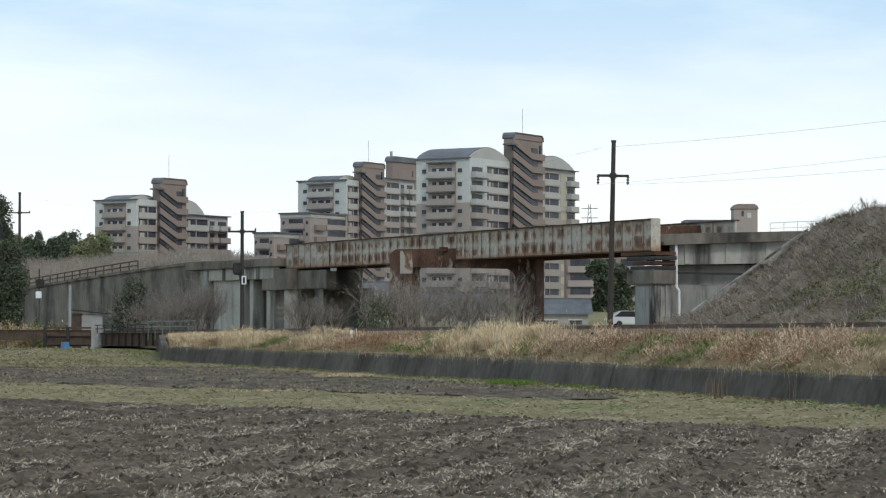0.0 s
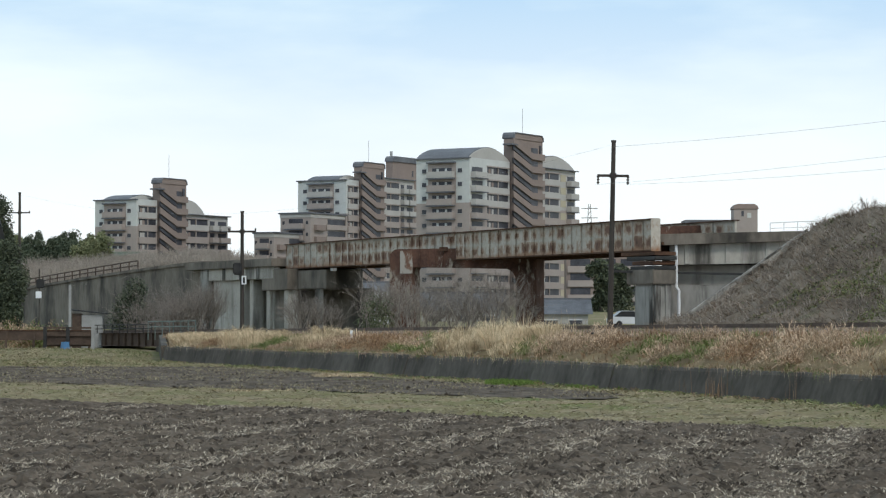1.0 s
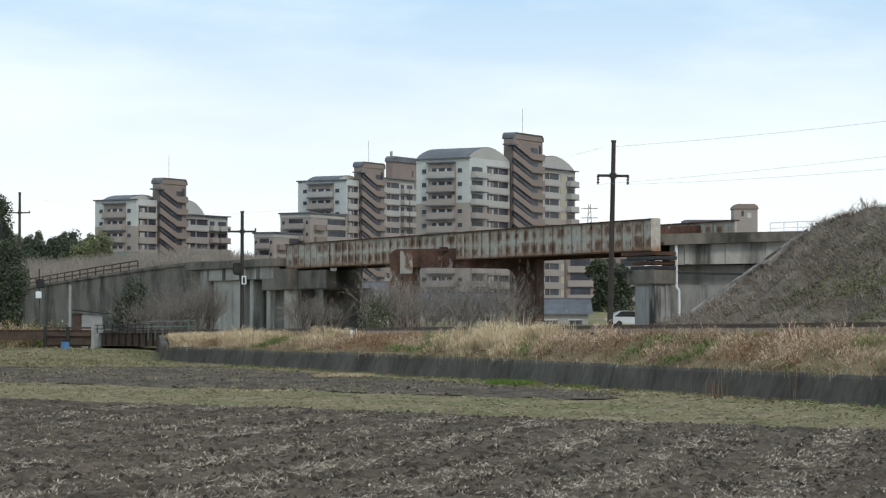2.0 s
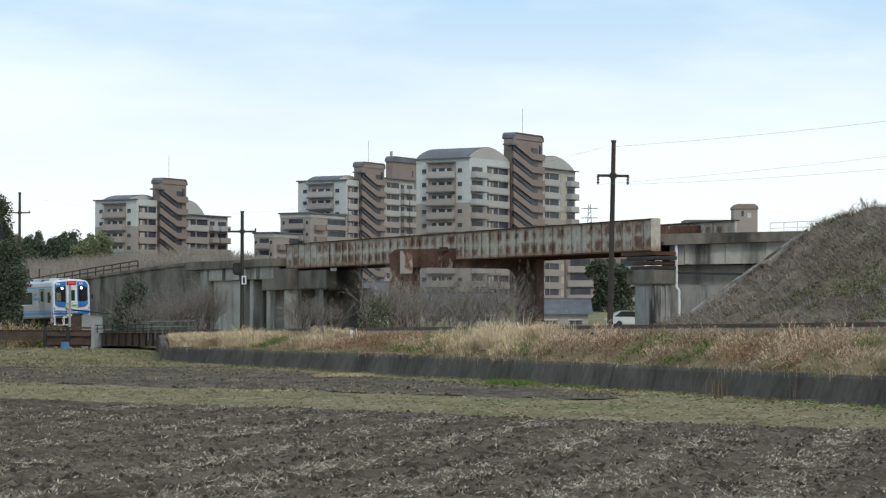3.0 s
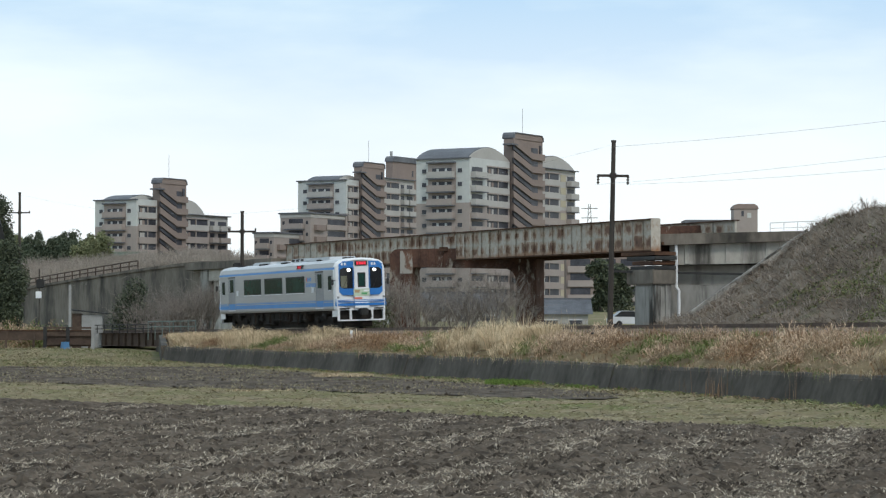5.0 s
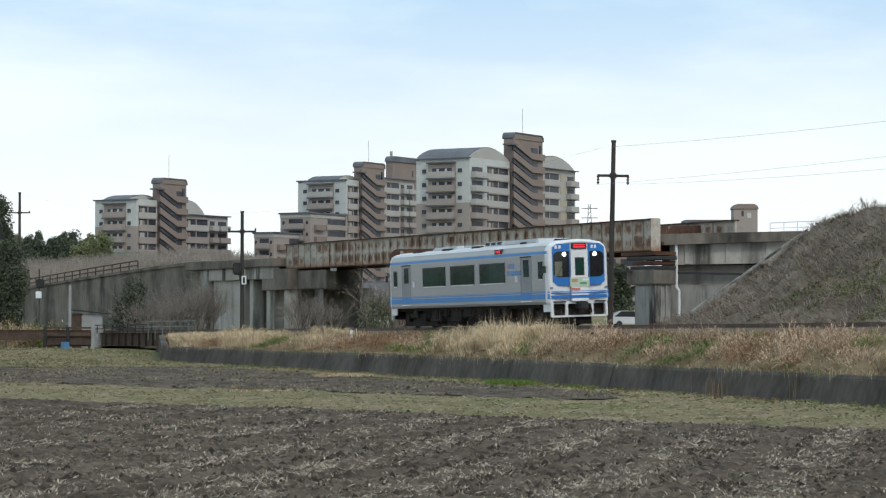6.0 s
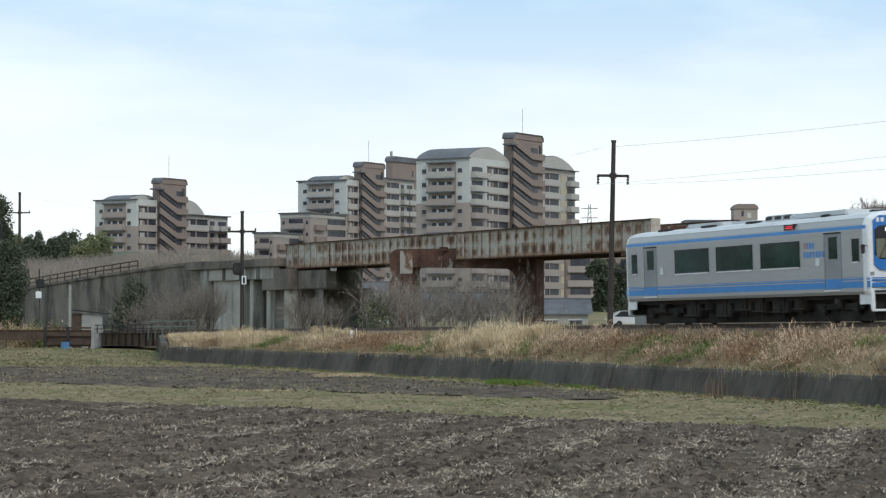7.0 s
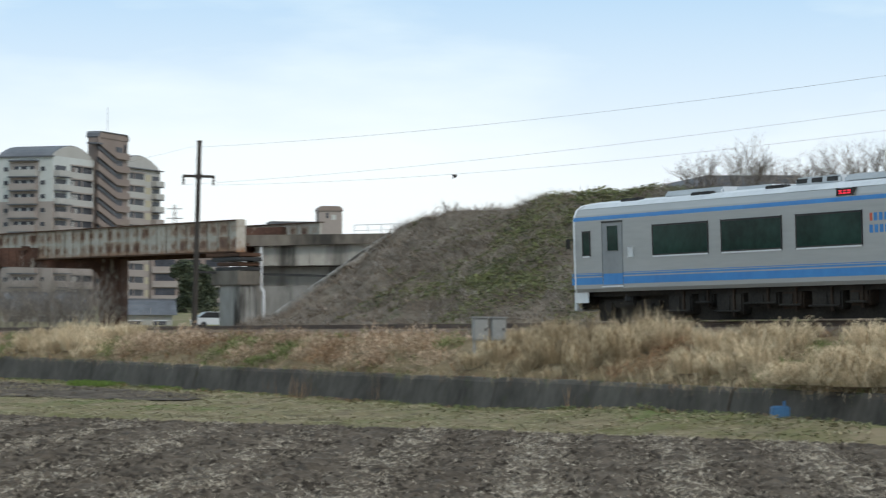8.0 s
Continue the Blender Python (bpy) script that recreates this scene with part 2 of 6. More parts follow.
ROOFTILE = mat("grey_roof_tile", (0.075, 0.078, 0.088), (0.15, 0.155, 0.17), 0.7, 0.6, 0.2)
TWIG = mat("bare_twigs", (0.125, 0.105, 0.09), (0.3, 0.258, 0.222), 0.9, 0.5, 0, island=0.4)
PALETWIG = mat("pale_brush", (0.2, 0.17, 0.145), (0.38, 0.33, 0.28), 0.9, 0.3, 0, island=0.4)
LEAFD = mat("dark_evergreen", (0.03, 0.04, 0.024), (0.105, 0.122, 0.07), 0.7, 0.5, 0, island=0.5)
LEAFM = mat("green_leaves", (0.06, 0.074, 0.035), (0.155, 0.172, 0.09), 0.7, 0.5, 0, island=0.5)
IVY = mat("mound_creeper", (0.075, 0.086, 0.032), (0.225, 0.24, 0.1), 0.8, 0.4, 0, island=0.5)
FARLEAF = mat("wood_evergreen", (0.045, 0.06, 0.04), (0.11, 0.13, 0.085), 0.8, 0.3, 0, island=0.4, spec=0.1)
FARLIGHT = mat("bamboo_leaves", (0.13, 0.145, 0.075), (0.24, 0.25, 0.14), 0.8, 0.3, 0, island=0.4, spec=0.1)
BARK = mat("bark", (0.06, 0.048, 0.038), (0.13, 0.105, 0.085), 0.95, 3, 0.4)
BLUEPLASTIC = mat("blue_plastic", (0.05, 0.15, 0.3), (0.09, 0.21, 0.38), 0.5, 2, 0)
CARW = mat("silver_car_paint", (0.5, 0.51, 0.53), (0.58, 0.59, 0.6), 0.3, 0.5, 0)


# ---- helpers ----
def empty(name, m, label, category, group=""):
    ob = new(name)
    ob.empty_display_size = 0.3
    ob.matrix_world = m
    return tagged(ob, label, category, group)


def part(name, bm, material, parent=None, label="", smooth=False):
    me = bpy.data.meshes.new(name)
    bm.to_mesh(me)
    bm.free()
    if material:
        me.materials.append(material)
    if smooth:
        me.shade_smooth()
    ob = new(name, me)
    if parent:
        ob.parent = parent
    if label:
        ob["label"] = label
    return ob


def share(name, me, m, parent):
    ob = new(name, me)
    ob.parent = parent
    ob.matrix_basis = m
    return ob


def box(bm, x0, x1, y0, y1, z0, z1, bevel=0.0, m=None):
    r = bmesh.ops.create_cube(bm, size=1)
    vs = r["verts"]
    for v in vs:
        v.co = Vector(((x0 + x1) / 2 + v.co.x * (x1 - x0), (y0 + y1) / 2 + v.co.y * (y1 - y0), (z0 + z1) / 2 + v.co.z * (z1 - z0)))
    if bevel:
        es = list({e for v in vs for e in v.link_edges})
        out = bmesh.ops.bevel(bm, geom=es, offset=bevel, segments=2, affect='EDGES', clamp_overlap=True)
        vs = list({v for f in out["faces"] for v in f.verts} | {v for v in vs if v.is_valid})
    if m:
        for v in vs:
            v.co = m @ v.co
    return vs


def boxbm(*a, **k):
    bm = bmesh.new()
    box(bm, *a, **k)
    return bm


def tube(bm, p, q, r0, r1=None, n=8):
    p, q = Vector(p), Vector(q)
    d = q - p
    m = Matrix.Translation((p + q) / 2) @ d.to_track_quat('Z', 'Y').to_matrix().to_4x4()
    bmesh.ops.create_cone(bm, cap_ends=True, segments=n, radius1=r0, radius2=r0 if r1 is None else r1, depth=d.length, matrix=m)


def tubebm(*a, **k):
    bm = bmesh.new()
    tube(bm, *a, **k)
    return bm


def prism(bm, outline, axis, a, b):
    """A closed outline of (u, w) pairs drawn out along an axis ('x', 'y') from a to b; w is up."""
    def at(u, w, t):
        return (t, u, w) if axis == 'x' else (u, t, w)
    lo = [bm.verts.new(at(u, w, a)) for u, w in outline]
    hi = [bm.verts.new(at(u, w, b)) for u, w in outline]
    n = len(outline)
    for i in range(n):
        bm.faces.new((lo[i], lo[(i + 1) % n], hi[(i + 1) % n], hi[i]))
    bm.faces.new(lo[::-1])
    bm.faces.new(hi)
    bmesh.ops.recalc_face_normals(bm, faces=bm.faces[:])
    return lo + hi


def raw(name, verts, faces, material, kind="", label="", category="", parent=None):
    """A mesh from arrays, for the very many small pieces."""
    me = bpy.data.meshes.new(name)
    me.from_pydata(verts, [], faces)
    me.materials.append(material)
    ob = new(name, me)
    if parent:
        ob.parent = parent
    return tagged(ob, label, category, kind=kind)


# ---- the track: a wide right-hand curve that climbs gently towards the camera ----
TX, TY, TA, TK, GRADE, RAIL0 = 3.6588, 104.4951, -1.1684, -0.0012312, 0.0084, 2.153
CANT = 0.0284


def track(s, d=0.0, dz=0.0):
    """The point at chainage s, d metres to the far side of the centre line, dz over rail level, and the heading there."""
    n = 24
    x, y = TX, TY
    for i in range(n):
        a = TA + TK * s * (i + 0.5) / n
        x += math.cos(a) * s / n
        y += math.sin(a) * s / n
    a = TA + TK * s
    return Vector((x - math.sin(a) * d, y + math.cos(a) * d, RAIL0 + GRADE * s + dz)), a


def track_coords(x, y):
    """The chainage and offset of a place, by the circle that the track follows."""
    r = 1 / TK
    cx, cy = TX - math.sin(TA) * r, TY + math.cos(TA) * r
    dx, dy = x - cx, y - cy
    rad = math.hypot(dx, dy)
    ang = math.atan2(dy, dx) - math.atan2(TY - cy, TX - cx)
    ang = (ang + math.pi) % (2 * math.pi) - math.pi
    return -ang * abs(r), rad - abs(r)


def smooth(a, b, x):
    t = min(1.0, max(0.0, (x - a) / (b - a)))
    return t * t * (3 - 2 * t)


# ---- ground ----
def strip_q(x, y):
    """How far a place lies beyond the near edge of the grass strip between the two fields."""
    return 0.67 * (x - 0.24) + 0.74 * (y - 62.0) + 0.25 * math.sin(x * 0.5) + 0.12 * math.sin(x * 1.7)


def ground_z(x, y):
    s, d = track_coords(x, y)
    beside = 0.5 * smooth(-25, -8, d) + 1.0 * smooth(2.5, 7, d)
    behind = 1.65 * smooth(-1.0, 3.5, d)
    k = smooth(-38, -50, s)
    far = 3.0 * smooth(210, 420, y)
    return behind + (beside - behind) * k + far - 0.02


def turf_bump(x, y):
    """Unevenness of the grazed strip; none under the ploughed fields."""
    if not 40 < y < 150 or abs(x) > 40:
        return 0.0
    s, d = track_coords(x, y)
    k = smooth(0.2, 1.0, strip_q(x, y)) * smooth(0.2, -0.8, second_field(x, y)) * smooth(-5.9, -6.6, d)
    verge = 0.28 * smooth(-10, -6.4, d) * smooth(38, 50, s)
    return verge * smooth(0.0, 1.5, strip_q(x, y)) + k * (0.05 + 0.09 * noise.noise(Vector((x * 0.5, y * 0.5, 4))) + 0.07 * noise.noise(Vector((x * 1.4, y * 1.4, 6))) + 0.05 * noise.noise(Vector((x * 3.5, y * 3.5, 8))))


def crest(s):
    """Height of the road embankment's shoulder along the track."""
    t = min(1.0, max(0.0, (s + 10.5) / 12.0))
    return 1.9 + 4.95 * t + 0.5 * smooth(1, 6, s) + 0.3 * smooth(10, 14, s) - 0.75 * smooth(18, 28, s)


def mound_z(s, d):
    # the embankment's end runs aslant, away from the track
    top = crest(s - 1.2 * max(0.0, 14 - d) * smooth(26, 12, s))
    t = min(1.0, max(0.0, (d - 4.2) / 9.8))
    z = 1.75 + (top - 1.75) * (0.25 * t + 0.75 * t ** 1.25 if t < 1 else 1.0)
    p = track(s, d)[0]
    bump = noise.fractal(Vector((p.x * 0.4, p.y * 0.4, 1.3)), 0.8, 2.0, 5) * 0.42
    return z + bump * smooth(0.0, 0.15, t) * smooth(1.8, 2.8, top) * (1 if d < 12 else 0.55)


def build_ground():
    xs = [-2500, -1200, -600, -300, -160, -120, -90, -70, -55, -44, -36] + [-30 + 0.4 * i for i in range(151)] + [36, 44, 55, 70, 90, 120, 160, 300, 600, 1200, 2500]
    ys = [-400, -120, -40, 0, 12, 24, 34] + [42 + 0.4 * i for i in range(220)] + [132 + 3 * i for i in range(40)] + [280, 330, 400, 500, 700, 1100, 2000, 4000]
    vs = [(x, y, ground_z(x, y) + turf_bump(x, y)) for y in ys for x in xs]
    w = len(xs)
    fs = [(j * w + i, j * w + i + 1, (j + 1) * w + i + 1, (j + 1) * w + i) for j in range(len(ys) - 1) for i in range(w - 1)]
    raw("ground", vs, fs, TURF, "structure", "short winter turf between the fields", "ground")


def tilled(name, x0, x1, y0, y1, step, inside, label, amp):
    nx, ny = int((x1 - x0) / step) + 1, int((y1 - y0) / step) + 1
    vs, ok = [], []
    for j in range(ny):
        for i in range(nx):
            x, y = x0 + i * step, y0 + j * step
            w = x * 0.97 - y * 0.235
            z = 0.02 + amp * (0.35 * math.sin(w * 2 * math.pi / 1.285) + 0.5 * noise.noise(Vector((x * 1.1, y * 1.1, 0))) + 1.3 * noise.noise(Vector((x * 3.7, y * 3.7, 5))) + 1.7 * noise.noise(Vector((x * 7.7, y * 7.7, 9))))
            e = inside(x, y)
            ok.append(e > 0)
            vs.append((x, y, 0.03 + max(-0.02, z) * min(1, max(0, e)) - 0.02))
    fs = []
    for j in range(ny - 1):
        for i in range(nx - 1):
            a = j * nx + i
            q = (a, a + 1, a + nx + 1, a + nx)
            if all(ok[k] for k in q):
                fs.append(q)
    ob = raw(name, vs, fs, SOIL, "structure", label, "field")
    bm = bmesh.new()
    bm.from_mesh(ob.data)
    bmesh.ops.delete(bm, geom=[v for v in bm.verts if not v.link_faces], context='VERTS')
    bm.to_mesh(ob.data)
    bm.free()
    return ob


def second_field(x, y):
    s, d = track_coords(x, y)
    q = strip_q(x, y)
    return min(q - 11.2, -7.2 - d, 121 - y, 5.5 - x * 0.9 + (y - 78) * 0.15)


build_ground()
tilled("field_near", -19, 23, 31, 80, 0.13, lambda x, y: -strip_q(x, y), "ploughed dark soil with chopped straw", 0.075)
tilled("field_far", -32, 10, 74, 122, 0.4, second_field, "narrow ploughed field below the bank", 0.04)


# ---- railway bank, its concrete toe wall, ballast, track ----
def sweep(bm, s0, s1, n, profile, top=None):
    """Draw a profile of (d, dz) pairs along the track; dz is over rail level, or a height if top."""
    rows = []
    for i in range(n + 1):
        s = s0 + (s1 - s0) * i / n
        row = []
        for d, dz in profile:
            p, _ = track(s, d, 0)
            p.z = dz if top else p.z + dz
            row.append(bm.verts.new(p))
        rows.append(row)
    for i in range(n):
        for j in range(len(profile) - 1):
            bm.faces.new((rows[i][j], rows[i + 1][j], rows[i + 1][j + 1], rows[i][j + 1]))
    return rows


def bank_edge(s):
    """Near edge of the bank, which is cut back aslant where the bridge begins."""
    return -5.3 + 3.6 * min(1.0, max(0.0, (-35 - s) / 11.0))


def build_bank():
    s0, s1, n = -47, 96, 200
    vs, fs = [], []
    ds = [-5.3, -5.0, -4.5, -4.0, -3.5, -3.0, -2.6, 2.6, 3.2, 4.5]
    for i in range(n + 1):
        s = s0 + (s1 - s0) * i / n
        for d in ds:
            d = max(d, bank_edge(s))
            p, _ = track(s, d, 0)
            f = p.z - 0.42
            t = min(1, max(0, (d + 5.3) / 2.7))
            z = 0.86 + (f - 0.86) * (t ** 0.8) if d < 0 else (f if d < 3 else max(1.55, f - (d - 2.6) * 0.6))
            if -5.2 < d < -2.7:
                z += 0.13 * noise.noise(Vector((p.x * 0.7, p.y * 0.7, 2)))
            vs.append((p.x, p.y, z))
    w = len(ds)
    fs = [(i * w + j, (i + 1) * w + j, (i + 1) * w + j + 1, i * w + j + 1) for i in range(n) for j in range(w - 1)]
    raw("railway_bank", vs, fs, BANKSOIL, "structure", "low earth bank under the railway covered in dead grass", "bank")

    # toe wall: leaning concrete lengths, each cast on its own
    wall = new("toe_wall")
    tagged(wall, "low dark stained concrete wall along the bank", "retaining wall", kind="structure")
    rng = random.Random(4)
    for s, e in zip((-35, -30, -20, -10, 0, 10, 20, 30, 40, 51, 61), (-30, -20, -10, 0, 10, 20, 30, 40, 51, 61, 72)):
        bm = bmesh.new()
        top = 0.92 + rng.uniform(-0.03, 0.03)
        lean = 5.5 + rng.uniform(-0.03, 0.03)
        rows = sweep(bm, s, e - 0.05, 10, [(-lean - 0.42, -0.2), (-lean - 0.1, top - 0.12), (-lean - 0.03, top - 0.02), (-lean + 0.06, top), (-5.25, top), (-5.2, -0.2), (-lean - 0.42, -0.2)], True)
        for row in rows:
            wob = 0.03 * noise.noise(Vector((row[0].co.x * 0.8, row[0].co.y * 0.8, 3)))
            for v in row[1:5]:
                v.co.z += wob
        bm.faces.new(rows[0][:6])
        bm.faces.new(rows[-1][:6][::-1])
        bmesh.ops.recalc_face_normals(bm, faces=bm.faces[:])
        part("wall_length", bm, WALLC, wall)
    # return of the wall beside the bridge
    a, _ = track(-34.9, -5.6)
    b, _ = track(-46.5, -1.75)
    bm = bmesh.new()
    d = (b - a).normalized()
    nrm = Vector((-d.y, d.x, 0)) * 0.18
    prof = [(a - nrm, 0), (a + nrm, 0), (b + nrm, 0), (b - nrm, 0)]
    lo = [bm.verts.new((p.x, p.y, -0.2)) for p, _ in prof]
    hi = [bm.verts.new((p.x, p.y, 0.95 if k < 2 else 1.45)) for k, (p, _) in enumerate(prof)]
    for k in range(4):
        bm.faces.new((lo[k], lo[(k + 1) % 4], hi[(k + 1) % 4], hi[k]))
    bm.faces.new(hi)
    part("wall_return", bm, WALLC, wall)

    bm = bmesh.new()
    sweep(bm, -43.5, 96, 120, [(-2.5, -0.44), (-1.55, -0.16), (1.55, -0.16), (2.5, -0.44)])
    tagged(part("ballast", bm, BALLAST), "brown stone ballast under the rails", "ballast", kind="structure")

    for d in (-0.56, 0.56):
        bm = bmesh.new()
        c = CANT * d
        sweep(bm, -190, 96, 190, [(d - 0.06, -0.16 + c), (d - 0.015, -0.13 + c), (d - 0.015, -0.04 + c), (d - 0.035, -0.035 + c), (d - 0.035, c), (d + 0.035, c), (d + 0.035, -0.035 + c), (d + 0.015, -0.04 + c), (d + 0.015, -0.13 + c), (d + 0.06, -0.16 + c)])
        bmesh.ops.recalc_face_normals(bm, faces=bm.faces[:])
        tagged(part("rail", bm, RAIL), "worn brown steel rail", "rail", "rails of the track", "structure")

    # sleepers
    bed = new("sleepers")
    tagged(bed, "row of grey sleepers under the rails", "sleepers", kind="structure")
    bm = boxbm(-0.11, 0.11, -1.0, 1.0, -0.12, 0.0, 0.015)
    me = bpy.data.meshes.new("sleeper")
    bm.to_mesh(me)
    bm.free()
    me.materials.append(SLEEPER)
    for i in range(200):
        s = -52 + i * 0.64
        p, a = track(s, 0, -0.145)
        share("sleeper", me, Matrix.Translation(p) @ Matrix.Rotation(a, 4, 'Z'), bed)


build_bank()


def build_rail_bridge():
    """Plain plate-girder spans that carry the line over a ditch."""
    br = empty("rail_bridge", Matrix(), "low dark brown plate girder railway bridge", "bridge")
    for d in (-1.35, 1.35):
        bm = bmesh.new()
        sweep(bm, -190, -46, 60, [(d - 0.16, -1.02), (d - 0.16, -1.0), (d - 0.02, -0.99), (d - 0.02, -0.2), (d - 0.16, -0.19), (d - 0.16, -0.17), (d + 0.16, -0.17), (d + 0.16, -1.02), (d - 0.16, -1.02)])
        bmesh.ops.recalc_face_normals(bm, faces=bm.faces[:])
        part("girder", bm, BROWNM, br)
    bm = bmesh.new()
    sweep(bm, -190, -46, 60, [(-1.3, -0.22), (-1.3, -0.17), (1.3, -0.17), (1.3, -0.22), (-1.3, -0.22)])
    part("deck", bm, BROWNM, br)
    st = bpy.data.meshes.new("stiffener")
    bm = boxbm(-0.03, 0.03, -0.14, 0.0, -1.0, -0.19)
    bm.to_mesh(st)
    bm.free()
    st.materials.append(BROWNM)
    for i in range(60):
        s = -46.5 - i * 1.3
        p, a = track(s, -1.37, 0)
        share("stiffener", st, Matrix.Translation(p) @ Matrix.Rotation(a, 4, 'Z'), br)
    for s in (-47, -60, -72, -88, -104):
        bm = bmesh.new()
        p, a = track(s, 0, 0)
        box(bm, -0.5, 0.5, -1.8, 1.8, -0.5, p.z - 1.04, 0.05, Matrix.Translation((p.x, p.y, 0)) @ Matrix.Rotation(a, 4, 'Z'))
        part("pier", bm, DARKCONC, br)
    # handrail on the near side: posts and two bars
    for i in range(14):
        s = -48.5 - i * 1.5
        p, _ = track(s, -1.75, -0.2)
        part("post", tubebm(p, p + Vector((0, 0, 0.55)), 0.03, n=6), BLACKM, br)
    for h in (0.3, 0.55):
        for i in range(13):
            p, _ = track(-48.5 - i * 1.5, -1.75, -0.2 + h)
            q, _ = track(-50.0 - i * 1.5, -1.75, -0.2 + h)
            part("bar", tubebm(p, q, 0.025, n=6), BLACKM, br)


build_rail_bridge()


# ---- road embankment beyond the track ----
def build_mound():
    s0, s1, n = -20, 80, 260
    ds = [3.6 + 0.3 * i for i in range(54)] + [22, 26, 30, 33, 37]
    vs = []
    for i in range(n + 1):
        s = s0 + (s1 - s0) * i / n
        for d in ds:
            p, _ = track(s, d)
            z = mound_z(s, d)
            if d > 30:
                z = 1.4 + (z - 1.4) * max(0, (37 - d) / 7)
            vs.append((p.x, p.y, z))
    w = len(ds)
    fs = [(i * w + j, (i + 1) * w + j, (i + 1) * w + j + 1, i * w + j + 1) for i in range(n) for j in range(w - 1)]
    ob = raw("road_embankment", vs, fs, MOUNDM, "structure", "tall earth embankment covered in dead grass and creeper", "embankment")
    ob.data.shade_smooth()


build_mound()


# ---- the railcar ----
def build_railcar():
    car = empty("railcar", Matrix(), "single silver diesel railcar with blue bands and a white cab front", "train")
    L, W, Z0 = 9.0, 1.4, 0.94
    # cross-section of the body, from one sill over the roof to the other
    prof = [(-W + 0.05, Z0), (-W, Z0 + 0.1), (-W, 3.02), (-W + 0.03, 3.22), (-W + 0.12, 3.40), (-W + 0.32, 3.53), (-0.6, 3.62), (0, 3.65)]
    prof = prof + [(-u, z) for u, z in prof[-2::-1]]

    def shell(xs, inset):
        bm = bmesh.new()
        rows = []
        for x, k in zip(xs, inset):
            rows.append([bm.verts.new((x - (0.0 if abs(x) < L - 0.4 else math.copysign(0.13 * (u / W) ** 2, x)), u * (1 - k), Z0 + (z - Z0) * (1 - k * 0.55))) for u, z in prof])
        for a, b in zip(rows, rows[1:]):
            for j in range(len(prof) - 1):
                bm.faces.new((a[j], b[j], b[j + 1], a[j + 1]))
            bm.faces.new((a[-1], b[-1], b[0], a[0]))
        bm.faces.new(rows[0])
        bm.faces.new(rows[-1][::-1])
        bmesh.ops.recalc_face_normals(bm, faces=bm.faces[:])
        return bm

    part("body", shell([-8.86, -6, -3, 0, 3, 6, 8.55], [0] * 7), STAINLESS, car, "brushed stainless steel body sides", False)
    for sgn, nm in ((1, "cab_front"), (-1, "cab_rear")):
        xs = [sgn * v for v in ((8.551 if sgn > 0 else 8.8), 8.87, 8.94, 8.985, 9.0)]
        part(nm, shell(xs, [-0.004, -0.004, 0.012, 0.04, 0.07]), WHITEP, car, "white moulded cab end")
    # roof skin
    bm = bmesh.new()
    out = [(u * 1.004, z + 0.012) for u, z in prof if z > 3.3]
    out2 = [(u * 0.98, z - 0.03) for u, z in reversed(out)]
    prism(bm, out + out2, 'x', -8.5, 8.5)
    part("roof", bm, ROOFM, car, "pale grey ribbed roof")
    # bands along both sides
    for sy in (-1, 1):
        for z0, z1, m in ((1.16, 1.37, BLUEPAINT), (1.41, 1.455, BLUEPAINT), (1.48, 1.50, BLUEPAINT), (3.08, 3.2, BLUEPAINT)):
            o = W + (0.004 if z0 < 3 else -0.012)
            bm = bmesh.new()
            if z0 < 3:
                box(bm, -8.9, 8.9, sy * (W - 0.03), sy * (W + 0.004), z0, z1)
            else:
                prism(bm, [(sy * (W - 0.05), 3.06), (sy * (W + 0.004), 3.06), (sy * (W - 0.012), 3.17), (sy * (W - 0.07), 3.17)], 'x', -8.75, 8.75)
            part("blue_band", bm, m, car, "painted blue band")
    # openings: positions from the rear end
    def sx(s):
        return s - 9.0

    def side_window(a, b, z0, z1, sy, glass=TINT, frame_m=BLACKM):
        wdw = part("side_window", boxbm(sx(a), sx(b), sy * (W - 0.03), sy * (W + 0.012), z0, z1, 0.01), frame_m, car, "black rubber window frame")
        part("glass", boxbm(sx(a) + 0.05, sx(b) - 0.05, sy * (W - 0.02), sy * (W + 0.016), z0 + 0.05, z1 - 0.05), glass, wdw, "dark green tinted glass")
        part("lower_trim", boxbm(sx(a) + 0.02, sx(b) - 0.02, sy * (W - 0.01), sy * (W + 0.024), z0 - 0.03, z0 + 0.012), WHITEP, wdw)

    for sy in (-1, 1):
        for a in (4.35, 7.61, 10.87):
            side_window(a, a + 2.67, 1.92, 2.81, sy)
        for a in (1.78, 15.17):
            door = part("passenger_door", boxbm(sx(a), sx(a + 1.05), sy * (W - 0.04), sy * (W + 0.006), 1.12, 2.97, 0.008), DOORM, car, "grey sliding passenger door")
            part("door_glass", boxbm(sx(a + 0.29), sx(a + 0.80), sy * (W - 0.02), sy * (W + 0.014), 2.14, 2.86, 0.01), TINT, door)
            part("door_band", boxbm(sx(a) + 0.02, sx(a + 1.05) - 0.02, sy * (W - 0.02), sy * (W + 0.010), 1.15, 1.47), BLUEPAINT, door)
            part("door_rail", boxbm(sx(a) - 0.01, sx(a + 1.05) + 0.01, sy * (W - 0.02), sy * (W + 0.028), 2.96, 3.01), BLACKM, door)
            part("door_edge", boxbm(sx(a) - 0.018, sx(a), sy * (W - 0.02), sy * (W + 0.012), 1.1, 2.98), BLACKM, door)
            part("door_step", boxbm(sx(a), sx(a + 1.05), sy * (W - 0.02), sy * (W + 0.05), 1.07, 1.115), WHITEP, door)
            o = 3.13 if a < 9 else 14.62
